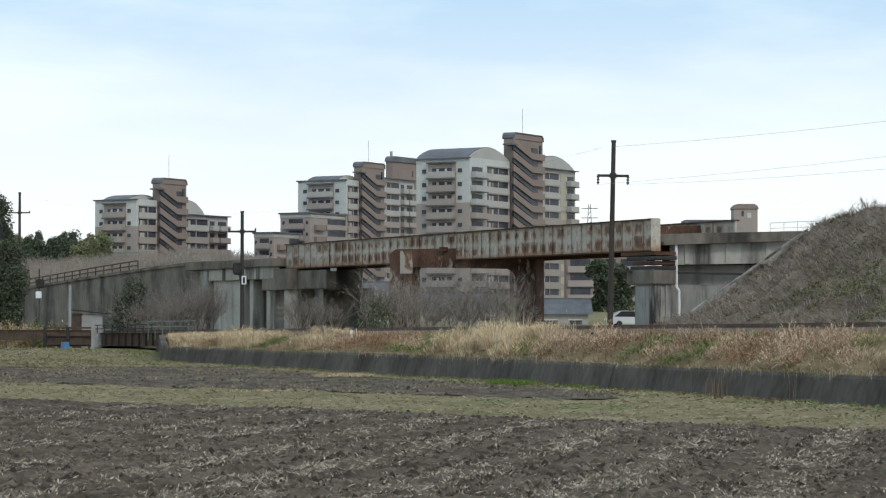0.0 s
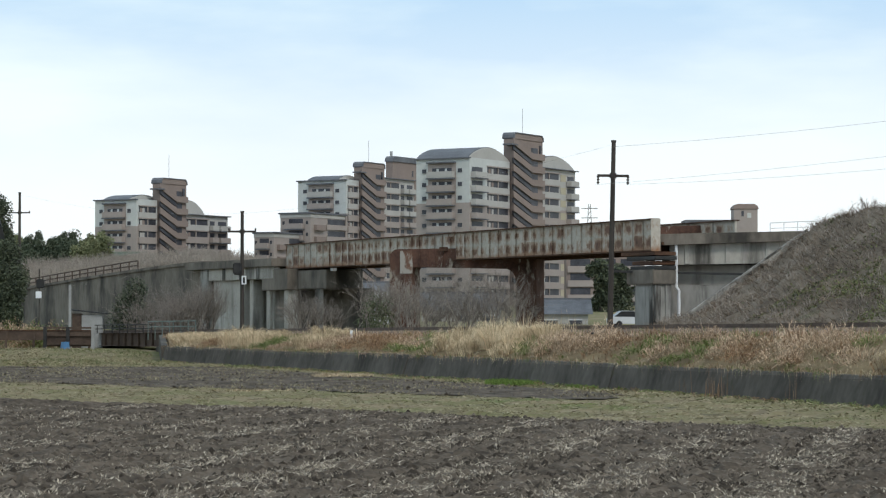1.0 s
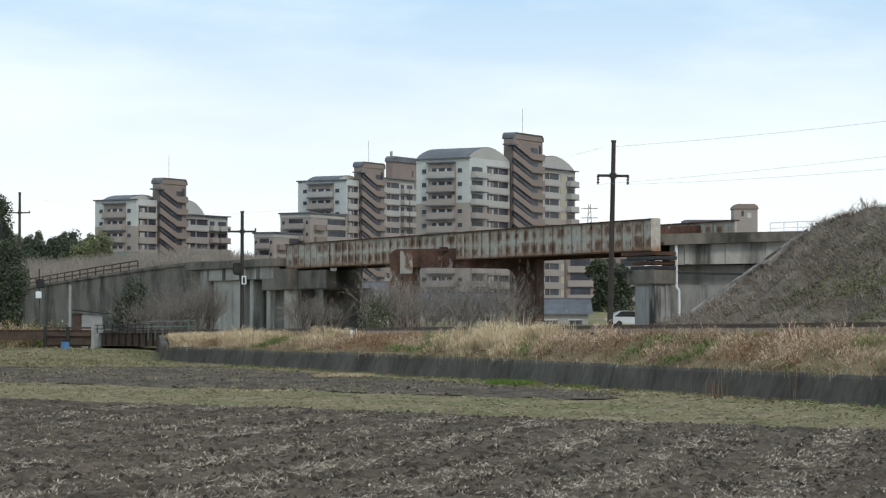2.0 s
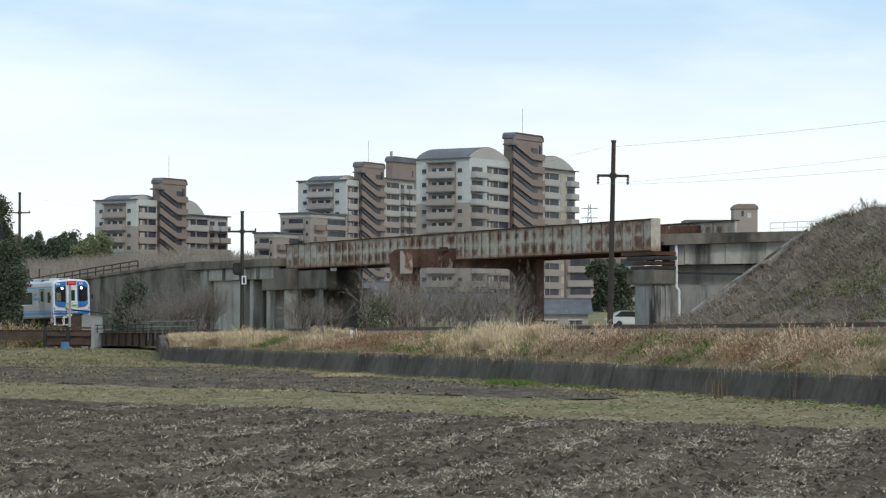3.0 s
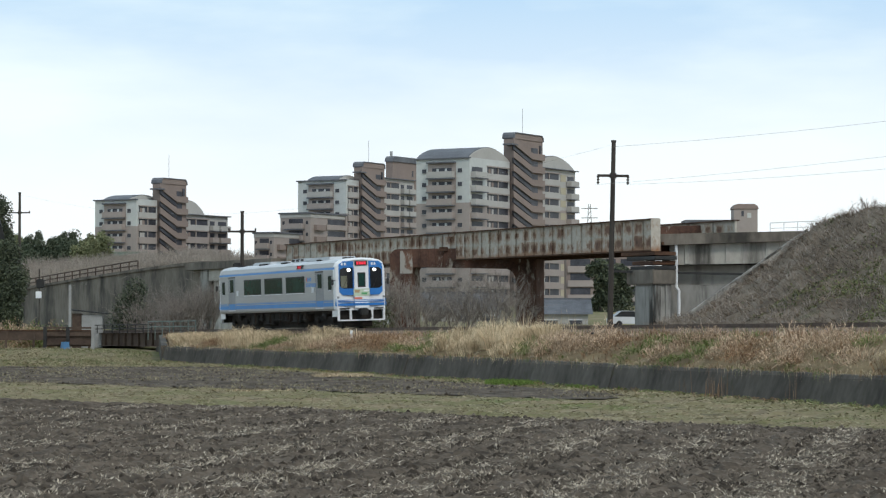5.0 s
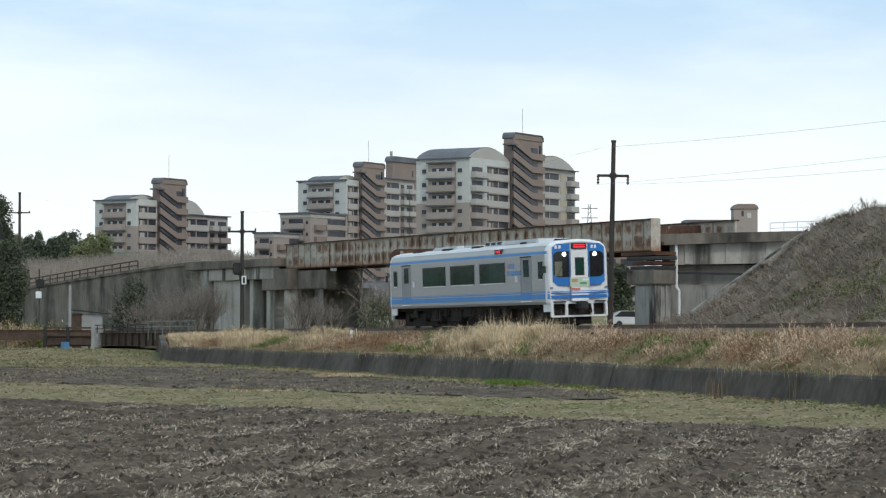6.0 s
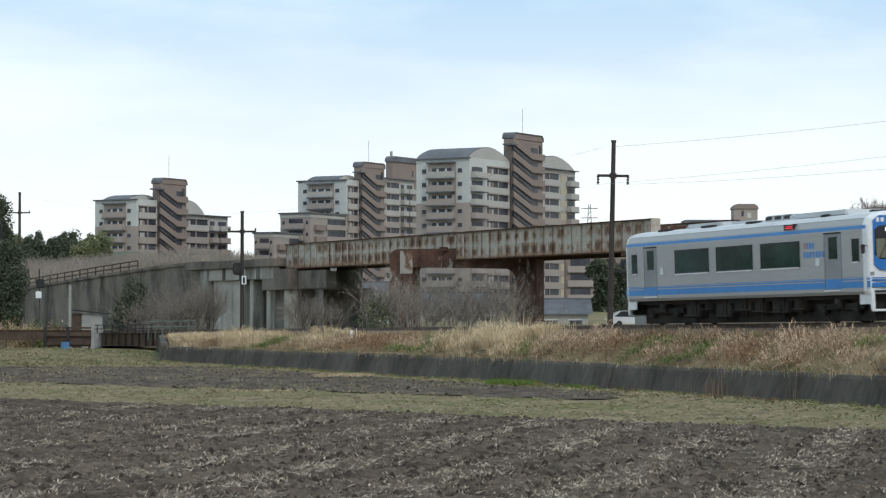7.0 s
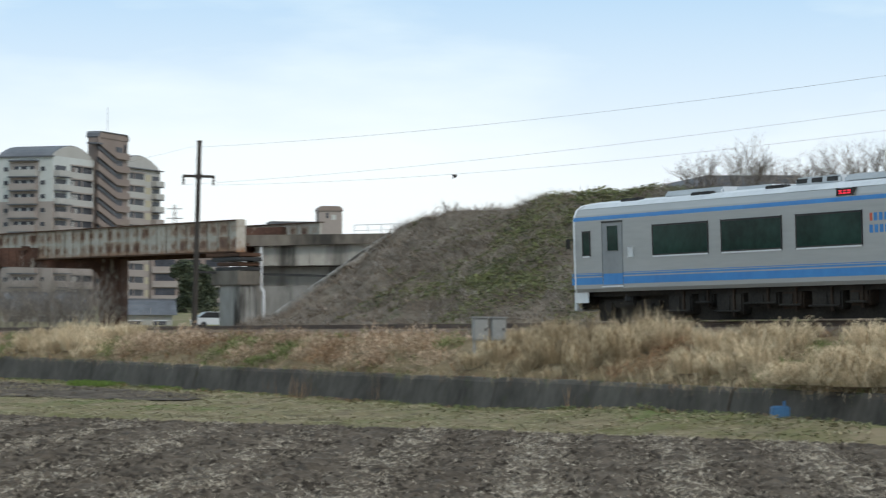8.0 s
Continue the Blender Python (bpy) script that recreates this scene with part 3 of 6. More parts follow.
            part("door_button_plate", boxbm(sx(o), sx(o + 0.26), sy * (W - 0.02), sy * (W + 0.018), 1.93, 2.2, 0.02), WHITEP, car)
        for a in (0.72, 16.9):
            side_window(a, a + 0.42, 2.0, 2.75, sy)
        # red indicator and the colour bars of the lettering
        lamp = part("side_sign", boxbm(sx(12.58), sx(13.2), sy * (W - 0.12), sy * (W + 0.006), 3.22, 3.38, 0.02), BLACKM, car, "side sign with red lamps")
        for k in range(3):
            for r in range(2):
                part("red_lamp", boxbm(sx(12.65 + 0.17 * k), sx(12.78 + 0.17 * k), sy * (W - 0.02), sy * (W + 0.012), 3.25 + 0.06 * r, 3.285 + 0.06 * r), REDLED, lamp)
        badge = part("operator_badge", boxbm(sx(13.82), sx(13.92), sy * (W - 0.02), sy * (W + 0.004), 2.52, 2.72), mat("badge_red", (0.6, 0.1, 0.05), (0.65, 0.14, 0.08), 0.4), car, "coloured bars of the operator's mark")
        for k, (z0, z1) in enumerate(((2.52, 2.72), (2.22, 2.42))):
            for j in range(3 if k == 0 else 7):
                o = 13.98 + 0.2 * j if k == 0 else 13.8 + 0.2 * j
                part("bar", boxbm(sx(o), sx(o + 0.13), sy * (W - 0.02), sy * (W + 0.004), z0, z1), BLUEPAINT, badge)
    # ends: blue surrounds with dark screens, gangway door, sign, lamps, bands
    for e in (1, -1):
        def fx(a, b, y0, y1, z0, z1, m, nm, bev=0.02, lab="", par=car, curve=True):
            bm = bmesh.new()
            box(bm, 0, 1, y0, y1, z0, z1, 0)
            bmesh.ops.subdivide_edges(bm, edges=[ed for ed in bm.edges if abs(ed.verts[0].co.y - ed.verts[1].co.y) > 1e-4], cuts=6, use_grid_fill=True)
            for v in bm.verts:
                t = a if v.co.x < 0.5 else b
                v.co.x = e * (9.0 - 0.13 * (v.co.y / W) ** 2 + t)
                if nm in ("cab_panel", "windscreen") and abs(v.co.y) > 1.02:
                    k = 0.16 * (abs(v.co.y) - 1.02) / 0.2
                    v.co.z = min(max(v.co.z, z0 + k), z1 - k)
            return part(nm, bm, m, par, lab)

        for sy in (-1, 1):
            lo, hi = sorted((sy * 0.44, sy * 1.22))
            pan = fx(-0.08, 0.006, lo, hi, 1.72, 3.47, DEEPBLUE, "cab_panel", lab="blue cab panel")
            scr = fx(-0.04, 0.012, lo + 0.04, hi - 0.04, 2.06, 3.14, FRONTG, "windscreen", par=pan, lab="dark cab windscreen")
            if sy == -1:
                fx(-0.03, 0.016, lo + 0.1, lo + 0.42, 2.1, 2.72, CURTAIN, "blind", par=pan)
            for (p0, p1) in (((lo + hi) / 2 - 0.2, 2.1), ((lo + hi) / 2 + 0.05, 2.6)), :
                bm = bmesh.new()
                xx = e * (9.03 - 0.13 * (0.83 / W) ** 2)
                tube(bm, (xx, p0[0], p0[1]), (xx, p1[0], p1[1]), 0.012, n=5)
                part("wiper", bm, BLACKM, pan)
            bm = bmesh.new()
            xx = e * (8.96 - 0.13 * (0.72 / W) ** 2)
            tube(bm, (xx, sy * 0.72, 3.02), (xx + e * 0.09, sy * 0.72, 3.02), 0.11, 0.1, 14)
            h = part("headlamp", bm, GREYMETAL, car)
            bm = bmesh.new()
            tube(bm, (xx + e * 0.08, sy * 0.72, 3.02), (xx + e * 0.1, sy * 0.72, 3.02), 0.08, n=14)
            part("lens", bm, LAMPW if e == 1 else GREYMETAL, h, "lit warm white headlamp")
            if e == 1:
                for k in range(2):
                    fx(0.0, 0.012, lo + 0.12 + 0.16 * k, lo + 0.22 + 0.16 * k, 3.26, 3.4, WHITEP, "number_bar", par=pan)
            # tail lamp, foot step, buffer-beam lip
            fx(-0.03, 0.012, sy * 1.28 - 0.06, sy * 1.28 + 0.06, 1.56, 1.66, DOORM, "tail_lamp")
            fx(-0.02, 0.07, sy * 0.95 - 0.26, sy * 0.95 + 0.26, 1.0, 1.06, BLACKM, "foot_step")
        dr = fx(-0.05, 0.012, -0.4, 0.4, 1.05, 3.2, WHITEP, "gangway_door", lab="white cab end door")
        fx(-0.03, 0.018, -0.22, 0.22, 2.12, 2.88, BLACKM, "door_frame", par=dr)
        fx(-0.02, 0.022, -0.17, 0.17, 2.18, 2.82, TINT, "door_glass", par=dr)
        sg = fx(-0.05, 0.014, -0.34, 0.34, 3.24, 3.48, BLACKM, "destination_sign", lab="red lit destination sign")
        if e == 1:
            for k in range(4):
                for r in range(2):
                    fx(0.0, 0.02, -0.27 + 0.14 * k, -0.16 + 0.14 * k, 3.29 + 0.09 * r, 3.345 + 0.09 * r, REDLED, "lit_bar", par=sg)
            hm = fx(0.0, 0.03, -0.46, 0.44, 1.66, 2.04, mat("headmark_pale", (0.45, 0.55, 0.4), (0.55, 0.62, 0.5), 0.5), "head_board", lab="small coloured board on the cab front")
            fx(0.02, 0.035, -0.4, -0.12, 1.84, 1.98, mat("headmark_ochre", (0.4, 0.28, 0.15), (0.45, 0.32, 0.18), 0.5), "patch", par=hm)
            fx(0.02, 0.035, -0.02, 0.3, 1.74, 1.84, mat("headmark_green", (0.08, 0.3, 0.12), (0.1, 0.35, 0.15), 0.5), "patch", par=hm)
            fx(0.02, 0.035, 0.1, 0.4, 1.9, 1.98, WHITEP, "patch", par=hm)
            fx(0.0, 0.03, -0.42, 0.0, 1.5, 1.6, mat("headmark_red", (0.6, 0.16, 0.12), (0.65, 0.2, 0.15), 0.5), "red_mark")
        for z0, z1 in ((1.17, 1.3), (1.36, 1.41), (1.45, 1.475)):
            fx(-0.02, 0.014 if z0 > 1.45 else 0.016, -1.3, 1.3, z0, z1, DEEPBLUE, "front_band", lab="painted blue band")
        # skirt frame under the end, coupler, hoses
        sk = part("skirt", boxbm(e * 8.86 - 0.05, e * 8.86 + 0.05, -1.3, 1.3, 0.38, 0.46, 0.015), WHITEP, car, "white painted cowcatcher frame")
        for y in (-1.27, -0.6, 0.6, 1.27):
            part("skirt_post", boxbm(e * 8.86 - 0.05, e * 8.86 + 0.05, y - 0.06, y + 0.06, 0.4, 0.95, 0.015), WHITEP, sk)
        part("skirt_cheek", boxbm(e * 8.5 - 0.34, e * 8.5 + 0.34, -1.33, -1.29, 0.62, 0.95), WHITEP, sk)
        part("skirt_cheek", boxbm(e * 8.5 - 0.34, e * 8.5 + 0.34, 1.29, 1.33, 0.62, 0.95), WHITEP, sk)
        cp = part("coupler", boxbm(e * 9.05 - 0.3, e * 9.05 + 0.2, -0.17, 0.17, 0.72, 1.02, 0.04), BLACKM, car)
        part("coupler_head", boxbm(e * 9.25 - 0.12, e * 9.25 + 0.1, -0.22, 0.22, 0.68, 1.05, 0.05), BLACKM, cp)
        part("hose", tubebm((e * 9.0, 0.45, 0.95), (e * 9.02, 0.5, 0.55), 0.03, n=6), BLACKM, cp)
        # added dark board, standing for the shade behind the skirt
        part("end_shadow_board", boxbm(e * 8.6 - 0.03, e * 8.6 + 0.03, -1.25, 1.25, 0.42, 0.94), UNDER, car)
        # mirror arms beside the cabs
        for sy in (-1, 1):
            mr = part("mirror", boxbm(e * 8.82 - 0.03, e * 8.82 + 0.03, sy * 1.56 - 0.07, sy * 1.56 + 0.07, 2.25, 2.55, 0.02), BLACKM, car)
            part("mirror_arm", tubebm((e * 8.78, sy * 1.38, 2.5), (e * 8.82, sy * 1.55, 2.5), 0.015, n=5), BLACKM, mr)
    # roof gear
    def roof_box(x0, x1, w, h, m=ROOFM, vents=0, nm="air_conditioner"):
        ac = part(nm, boxbm(x0, x1, -w, w, 3.55, 3.62 + h, 0.07), m, car, "pale roof-mounted unit")
        for k in range(vents):
            c = x0 + (k + 0.5) * (x1 - x0) / max(vents, 1)
            part("grille", boxbm(c - 0.22, c + 0.22, -w - 0.006, -w + 0.03, 3.65, 3.6 + h - 0.02), BLACKM, ac)
            part("grille", boxbm(c - 0.22, c + 0.22, w - 0.03, w + 0.006, 3.65, 3.6 + h - 0.02), BLACKM, ac)
    roof_box(-5.0, -2.2, 0.72, 0.15)
    roof_box(-1.9, -0.2, 0.55, 0.11)
    roof_box(1.0, 2.9, 0.72, 0.19, vents=3)
    roof_box(3.1, 6.6, 0.8, 0.16)
    for x in (-6.7, -6.2, -3.2, -2.7, 0.2, 0.6, 5.4):
        part("roof_vent", boxbm(x - 0.2, x + 0.2, -0.95, -0.65, 3.52, 3.66, 0.03), BLACKM, car)
    part("whip_aerial", tubebm((7.6, 0, 3.6), (7.6, 0, 4.0), 0.012, n=5), BLACKM, car)
    part("horn", boxbm(7.2, 7.5, -0.3, 0.3, 3.6, 3.72, 0.03), BLACKM, car)
    # underfloor
    rng = random.Random(9)
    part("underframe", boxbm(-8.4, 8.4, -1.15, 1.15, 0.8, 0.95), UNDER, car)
    x = -4.3
    while x < 4.2:
        w = rng.uniform(0.7, 1.6)
        m = UNDERB if rng.random() < 0.35 else UNDER
        deep = rng.uniform(0.2, 0.5)
        ub = part("underfloor_box", boxbm(x, x + w, -1.18, 1.18, deep, 0.83, 0.05), m, car)
        for sy in (-1, 1):
            part("cover_plate", boxbm(x + 0.1, x + w * 0.55, sy * 1.17, sy * 1.2, deep + 0.06, 0.74, 0.01), UNDER, ub)
            part("pipe", tubebm((x, sy * 1.24, deep + 0.1), (x + w, sy * 1.24, deep + 0.1), 0.03, n=6), UNDER, ub)
            part("hanger", boxbm(x + w * 0.7, x + w * 0.7 + 0.07, sy * 1.2 - 0.03, sy * 1.2 + 0.03, deep - 0.05, 0.9), UNDERB, ub)
        x += w + rng.uniform(0.12, 0.35)
    # added dark block that closes see-through gaps, as the shade beneath the floor
    part("underfloor_fill", boxbm(-8.3, 8.3, -0.85, 0.85, 0.07, 0.82), UNDER, car)
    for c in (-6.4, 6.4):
        # added dark block around the wheels, for the shade within the bogie
        part("bogie_fill", boxbm(c - 2.0, c + 2.0, -0.8, 0.8, 0.12, 0.8), UNDER, car)
        bg = part("bogie", boxbm(c - 1.5, c + 1.5, -1.0, -0.88, 0.45, 0.66, 0.03), UNDER, car)
        part("side_frame", boxbm(c - 1.5, c + 1.5, 0.88, 1.0, 0.45, 0.66, 0.03), UNDER, bg)
        part("bolster", boxbm(c - 0.3, c + 0.3, -1.1, 1.1, 0.5, 0.85, 0.04), UNDER, bg)
        for k in (-1.05, 1.05):
            for y in (-0.56, 0.56):
                bm = bmesh.new()
                tube(bm, (c + k, y - 0.06, 0.43), (c + k, y + 0.06, 0.43), 0.43, n=24)
                part("wheel", bm, UNDER, bg, "dirty steel wheel")
            part("axle_box", boxbm(c + k - 0.16, c + k + 0.16, -1.08, -0.9, 0.3, 0.6, 0.03), UNDER, bg)
        part("air_spring", tubebm((c, -0.9, 0.66), (c, -0.9, 0.85), 0.26, n=14), BLACKM, bg)
    return car


railcar = build_railcar()


def motions():
    rows = []
    for i in range(33):
        t = 0.25 * i
        c = 24.9255 * (t - 6.5) + 0.0028 * (t - 6.5) ** 2
        a, _ = track(c + 2.5)
        b, _ = track(c + 15.4)
        yaw = math.atan2(b.y - a.y, b.x - a.x)
        m = Matrix.Translation((a + b) / 2) @ Matrix.Rotation(yaw, 4, 'Z') @ Matrix.Rotation(-GRADE, 4, 'Y') @ Matrix.Rotation(CANT, 4, 'X')
        rows.append((t, m))
    walk(railcar, rows)
    # the bird sits in the grass of the bank, then starts up as the train goes by
    rest = bird_at(3.6, -0.42, 90.4, 10)
    walk(bird, [(0.0, rest), (5.0, rest), (6.6, rest), (6.8, rest), (7.2, bird_at(4.5, 0.15, 87, 10)), (7.5, bird_at(5.5, 0.9, 83, 10)), (7.7, bird_at(6.9, 1.7, 80, 10)), (7.9, bird_at(9.0, 2.79, 77, 10)), (8.0, bird_at(10.32, 3.42, 75.5, 10))])


# ---- overpass: two plate girders, a steel portal, concrete approach spans ----
BO = Vector((11.4, 127.0, 0))
BE = Vector((-0.4456, 0.8951, 0)).normalized()
BMAT = Matrix.Translation(BO) @ Matrix.Rotation(math.atan2(BE.y, BE.x), 4, 'Z')   # x along the bridge, y to the near side


def girder(over, name, x0, x1, y, z0, z1, ribs, label):
    g = part(name, boxbm(x0, x1, y - 0.02, y + 0.02, z0, z1), PALE, over, label)
    part("top_flange", boxbm(x0 - 0.02, x1 + 0.02, y - 0.2, y + 0.2, z1, z1 + 0.06), DARKRUST, g)
    part("bottom_flange", boxbm(x0, x1, y - 0.24, y + 0.24, z0 - 0.07, z0), DARKRUST, g)
    n = int((x1 - x0) / ribs)
    for i in range(n + 1):
        c = x0 + 0.03 + (x1 - x0 - 0.06) * i / n
        part("stiffener", boxbm(c - 0.012, c + 0.012, y + 0.02, y + 0.1, z0, z1), PALE, g)
    me2 = bpy.data.meshes.new("splice_plate")
    bm = boxbm(-0.28, 0.28, 0.02, 0.045, z0 + 0.1, z1 - 0.1)
    bm.to_mesh(me2)
    bm.free()
    me2.materials.append(PALE)
    for t in (0.33, 0.7):
        share("splice_plate", me2, Matrix.Translation((x0 + (x1 - x0) * t, y, 0)), g)
    return g


def build_overpass():
    over = empty("overpass", BMAT, "disused girder overpass with peeling pale paint and rust", "bridge")
    girder(over, "girder", 0.0, 24.7, 0.0, 6.17, 7.8, 1.08, "peeling pale steel girder streaked with rust")
    girder(over, "girder", 24.0, 52.0, -0.35, 6.12, 7.82, 1.08, "peeling pale steel girder streaked with rust")
    girder(over, "girder", 0.0, 52.0, -5.2, 6.17, 7.82, 2.2, "rusted far side girder")
    part("end_plate", boxbm(24.2, 24.95, -0.1, 0.22, 5.65, 7.6), PALE, over, "pale splice plate at the girder joint")
    part("end_plate", boxbm(-0.05, 0.0, -0.3, 0.28, 6.1, 7.85), PALE, over)
    part("deck_plate", boxbm(0.3, 51.8, -5.0, -0.6, 6.45, 6.6), DARKRUST, over)
    me = bpy.data.meshes.new("cross_beam")
    bm = boxbm(-0.12, 0.12, -5.0, -0.5, 6.1, 6.45)
    bm.to_mesh(me)
    bm.free()
    me.materials.append(DARKRUST)
    for i in range(18):
        share("cross_beam", me, Matrix.Translation((1.2 + 2.9 * i, 0, 0)), over)
    # drain stub and lamp under the far span
    part("drain_stub", boxbm(42.2, 42.6, 0.0, 0.3, 5.75, 5.95), GREYMETAL, over)
    part("drain_stub", boxbm(50.4, 50.8, 0.0, 0.3, 5.75, 5.95), GREYMETAL, over)

    # portal frame that straddles the road below
    a, b = Vector((-3.37, 150.2, 0)), Vector((5.78, 145.8, 0))
    d = b - a
    pm = Matrix.Translation(a) @ Matrix.Rotation(math.atan2(d.y, d.x), 4, 'Z')
    port = empty("steel_portal", pm, "rusted box-section steel portal pier under the girders", "bridge pier")
    ln = d.length

    def arc(cx, cz, r, a0, a1, n=7):
        return [(cx + r * math.cos(radians(a0 + (a1 - a0) * i / n)), cz + r * math.sin(radians(a0 + (a1 - a0) * i / n))) for i in range(n + 1)]

    outer = [(0, 1.2)] + arc(0.55, 6.3, 0.55, 180, 90) + arc(ln - 0.55, 6.3, 0.55, 90, 0) + [(ln, 1.2)]
    inner = [(ln - 1.4, 1.2)] + arc(ln - 1.4 - 0.8, 5.55 - 0.8, 0.8, 0, 90) + arc(1.55 + 0.25, 5.7 - 0.25, 0.25, 90, 180) + [(1.55, 1.2)]
    bm = bmesh.new()
    prism(bm, outer + inner, 'y', -0.02, 1.15)
    bmesh.ops.triangulate(bm, faces=[f for f in bm.faces if len(f.verts) > 4])
    part("frame", bm, RUST, port, "rust-red box frame")
    # edge angles and patches of old paint on the left leg's face
    for x in (0.04, 1.5, ln - 1.36, ln - 0.04):
        part("edge_angle", boxbm(x - 0.04, x + 0.04, -0.05, -0.02, 1.2, 5.6), RUST, port)
    for i in range(4):
        part("web_rib", boxbm(2.1 + i * 0.55, 2.16 + i * 0.55, -0.08, -0.02, 5.75, 6.8), RUST, port)
    part("face_plate", boxbm(0.75, 1.62, -0.06, -0.022, 5.3, 6.75), RUSTPALE, port, "face plate with remains of pale paint")
    part("bracket", boxbm(3.6, 4.1, -0.25, -0.02, 6.7, 6.95), DARKRUST, port)

    # pier below the girder end by the embankment: stacked rusty bearers on a stained concrete pier
    pier = empty("concrete_pier", BMAT, "stained concrete pier with rusty steel bearers", "bridge pier")
    part("shaft", boxbm(-0.4, 1.6, -0.8, 0.35, 1.2, 4.3, 0.06), CONC, pier)
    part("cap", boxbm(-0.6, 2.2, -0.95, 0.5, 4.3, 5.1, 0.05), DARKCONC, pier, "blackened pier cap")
    for i, (x0, x1, z) in enumerate(((-0.9, 1.6, 5.1), (-0.8, 1.4, 5.36), (-1.0, 2.0, 5.62), (-0.9, 2.6, 5.86))):
        part("bearer", boxbm(x0 + 0.3, x1 + 0.3, -0.95, 0.42, z, z + 0.2, 0.02), DARKRUST if i % 2 else BLACKM, pier)
    for y in (-0.05, -0.7):
        part("column_rib", boxbm(-0.48, -0.1, y, y + 0.35, 1.2, 4.3), CONC, pier)

    # concrete span and abutment beyond the pier
    span = empty("concrete_span", Matrix.Translation((12.1, 127.6, 0)), "grey concrete approach span with deck edge and beam", "bridge")
    def sl(x0, x1, y0, y1, za0, za1, zb0, zb1):
        bm = bmesh.new()
        q = [(x0, y0, za0), (x1, y0, zb0), (x1, y1, zb0), (x0, y1, za0), (x0, y0, za1), (x1, y0, zb1), (x1, y1, zb1), (x0, y1, za1)]
        v = [bm.verts.new(p) for p in q]
        for f in ((0, 1, 2, 3), (4, 7, 6, 5), (0, 4, 5, 1), (1, 5, 6, 2), (2, 6, 7, 3), (3, 7, 4, 0)):
            bm.faces.new([v[k] for k in f])
        bmesh.ops.recalc_face_normals(bm, faces=bm.faces[:])
        return bm
    part("deck_edge", sl(-0.7, 9.5, 0.0, 6.0, 6.42, 7.03, 6.75, 7.25), DARKCONC, span, "weathered deck slab edge")
    part("beam", sl(0.2, 7.2, 0.5, 1.2, 5.38, 6.42, 5.5, 6.7), PALECONC, span, "pale concrete edge beam")
    for x in (1.0, 3.2, 5.4):
        part("beam_rib", boxbm(x, x + 0.22, 0.42, 0.5, 5.45, 6.55), PALECONC, span)
    part("beam", sl(0.2, 9.5, 4.6, 5.3, 5.38, 6.42, 5.5, 6.7), DARKCONC, span)
    part("cable_duct", sl(-3.0, 6.5, 0.55, 0.75, 4.98, 5.1, 4.75, 4.87), BLACKM, span)
    part("abutment", boxbm(0.1, 9.0, 1.6, 5.8, 1.0, 5.4, 0.05), PALECONC, span, "stained concrete abutment wall")
    part("abutment_shelf", boxbm(0.0, 9.0, 0.8, 1.6, 1.0, 4.3, 0.05), CONC, span)
    part("downpipe", tubebm((0.5, 0.2, 4.15), (0.5, 0.2, 6.5), 0.09, n=8), WHITEP, span, "white plastic downpipe")
    part("downpipe_bend", tubebm((0.5, 0.2, 4.16), (0.64, 0.2, 3.98), 0.09, n=8), WHITEP, span)
    part("downpipe", tubebm((0.64, 0.2, 1.2), (0.64, 0.2, 3.99), 0.09, n=8), WHITEP, span)
    part("rusty_parapet", sl(-0.6, 4.0, 4.9, 5.0, 7.0, 7.6, 7.2, 7.75), RUST, span, "rusted far parapet plate")
    bm = bmesh.new()
    prism(bm, [(0.05, 2.6), (6.1, 6.85), (6.1, 6.98), (-0.1, 2.6)], 'y', -9.6, -9.2)
    part("wing_coping", bm, CONC, span, "sloping concrete edge beside the embankment")
    # pale fence on the deck towards the embankment
    fence = empty("fence", Matrix.Translation((12.1, 127.6, 0)), "pale tube fence along the deck edge", "fence")
    for i in range(6):
        x = 5.7 + i * 0.75
        part("post", tubebm((x, 1.0, 7.05), (x, 1.0, 7.68 + i * 0.03), 0.025, n=6), WHITEP, fence)
    part("top_rail", tubebm((5.7, 1.0, 7.68), (9.45, 1.0, 7.83), 0.025, n=6), WHITEP, fence)
    part("mid_rail", tubebm((5.7, 1.0, 7.38), (9.45, 1.0, 7.5), 0.018, n=6), WHITEP, fence)

    # far approach: pier, short concrete span, long retaining wall that falls away
    lp = empty("concrete_pier", BMAT, "dark stained concrete pier under the far girder end", "bridge pier")
    part("cap", boxbm(49.6, 54.6, -5.4, 0.6, 4.5, 6.05, 0.05), DARKCONC, lp)
    for x in (50.0, 53.4):
        for y in (-4.6, 0.0):
            part("column", boxbm(x, x + 0.75, y - 0.4, y + 0.4, 1.0, 4.5, 0.05), PALECONC, lp)
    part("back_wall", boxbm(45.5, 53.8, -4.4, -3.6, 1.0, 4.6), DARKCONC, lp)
    part("side_beam", boxbm(44.5, 50.0, -1.0, -0.2, 4.55, 5.9, 0.05), DARKCONC, lp)
    part("column", boxbm(45.8, 46.3, -0.6, -0.1, 1.0, 4.55, 0.05), CONC, lp)
    ap = empty("approach_span", BMAT, "weathered concrete approach span on slab piers", "bridge")
    part("deck", boxbm(52.0, 70.0, -5.6, 0.9, 6.25, 6.85, 0.04), DARKCONC, ap, "dark weathered deck edge")
    part("beam", boxbm(52.3, 66.0, 0.1, 0.6, 5.35, 6.25, 0.03), PALECONC, ap)
    for x in (55.0, 58.5, 62.0):
        part("beam_rib", boxbm(x, x + 0.3, 0.6, 0.75, 5.35, 6.25), CONC, ap)
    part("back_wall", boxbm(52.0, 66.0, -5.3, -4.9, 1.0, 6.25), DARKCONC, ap)
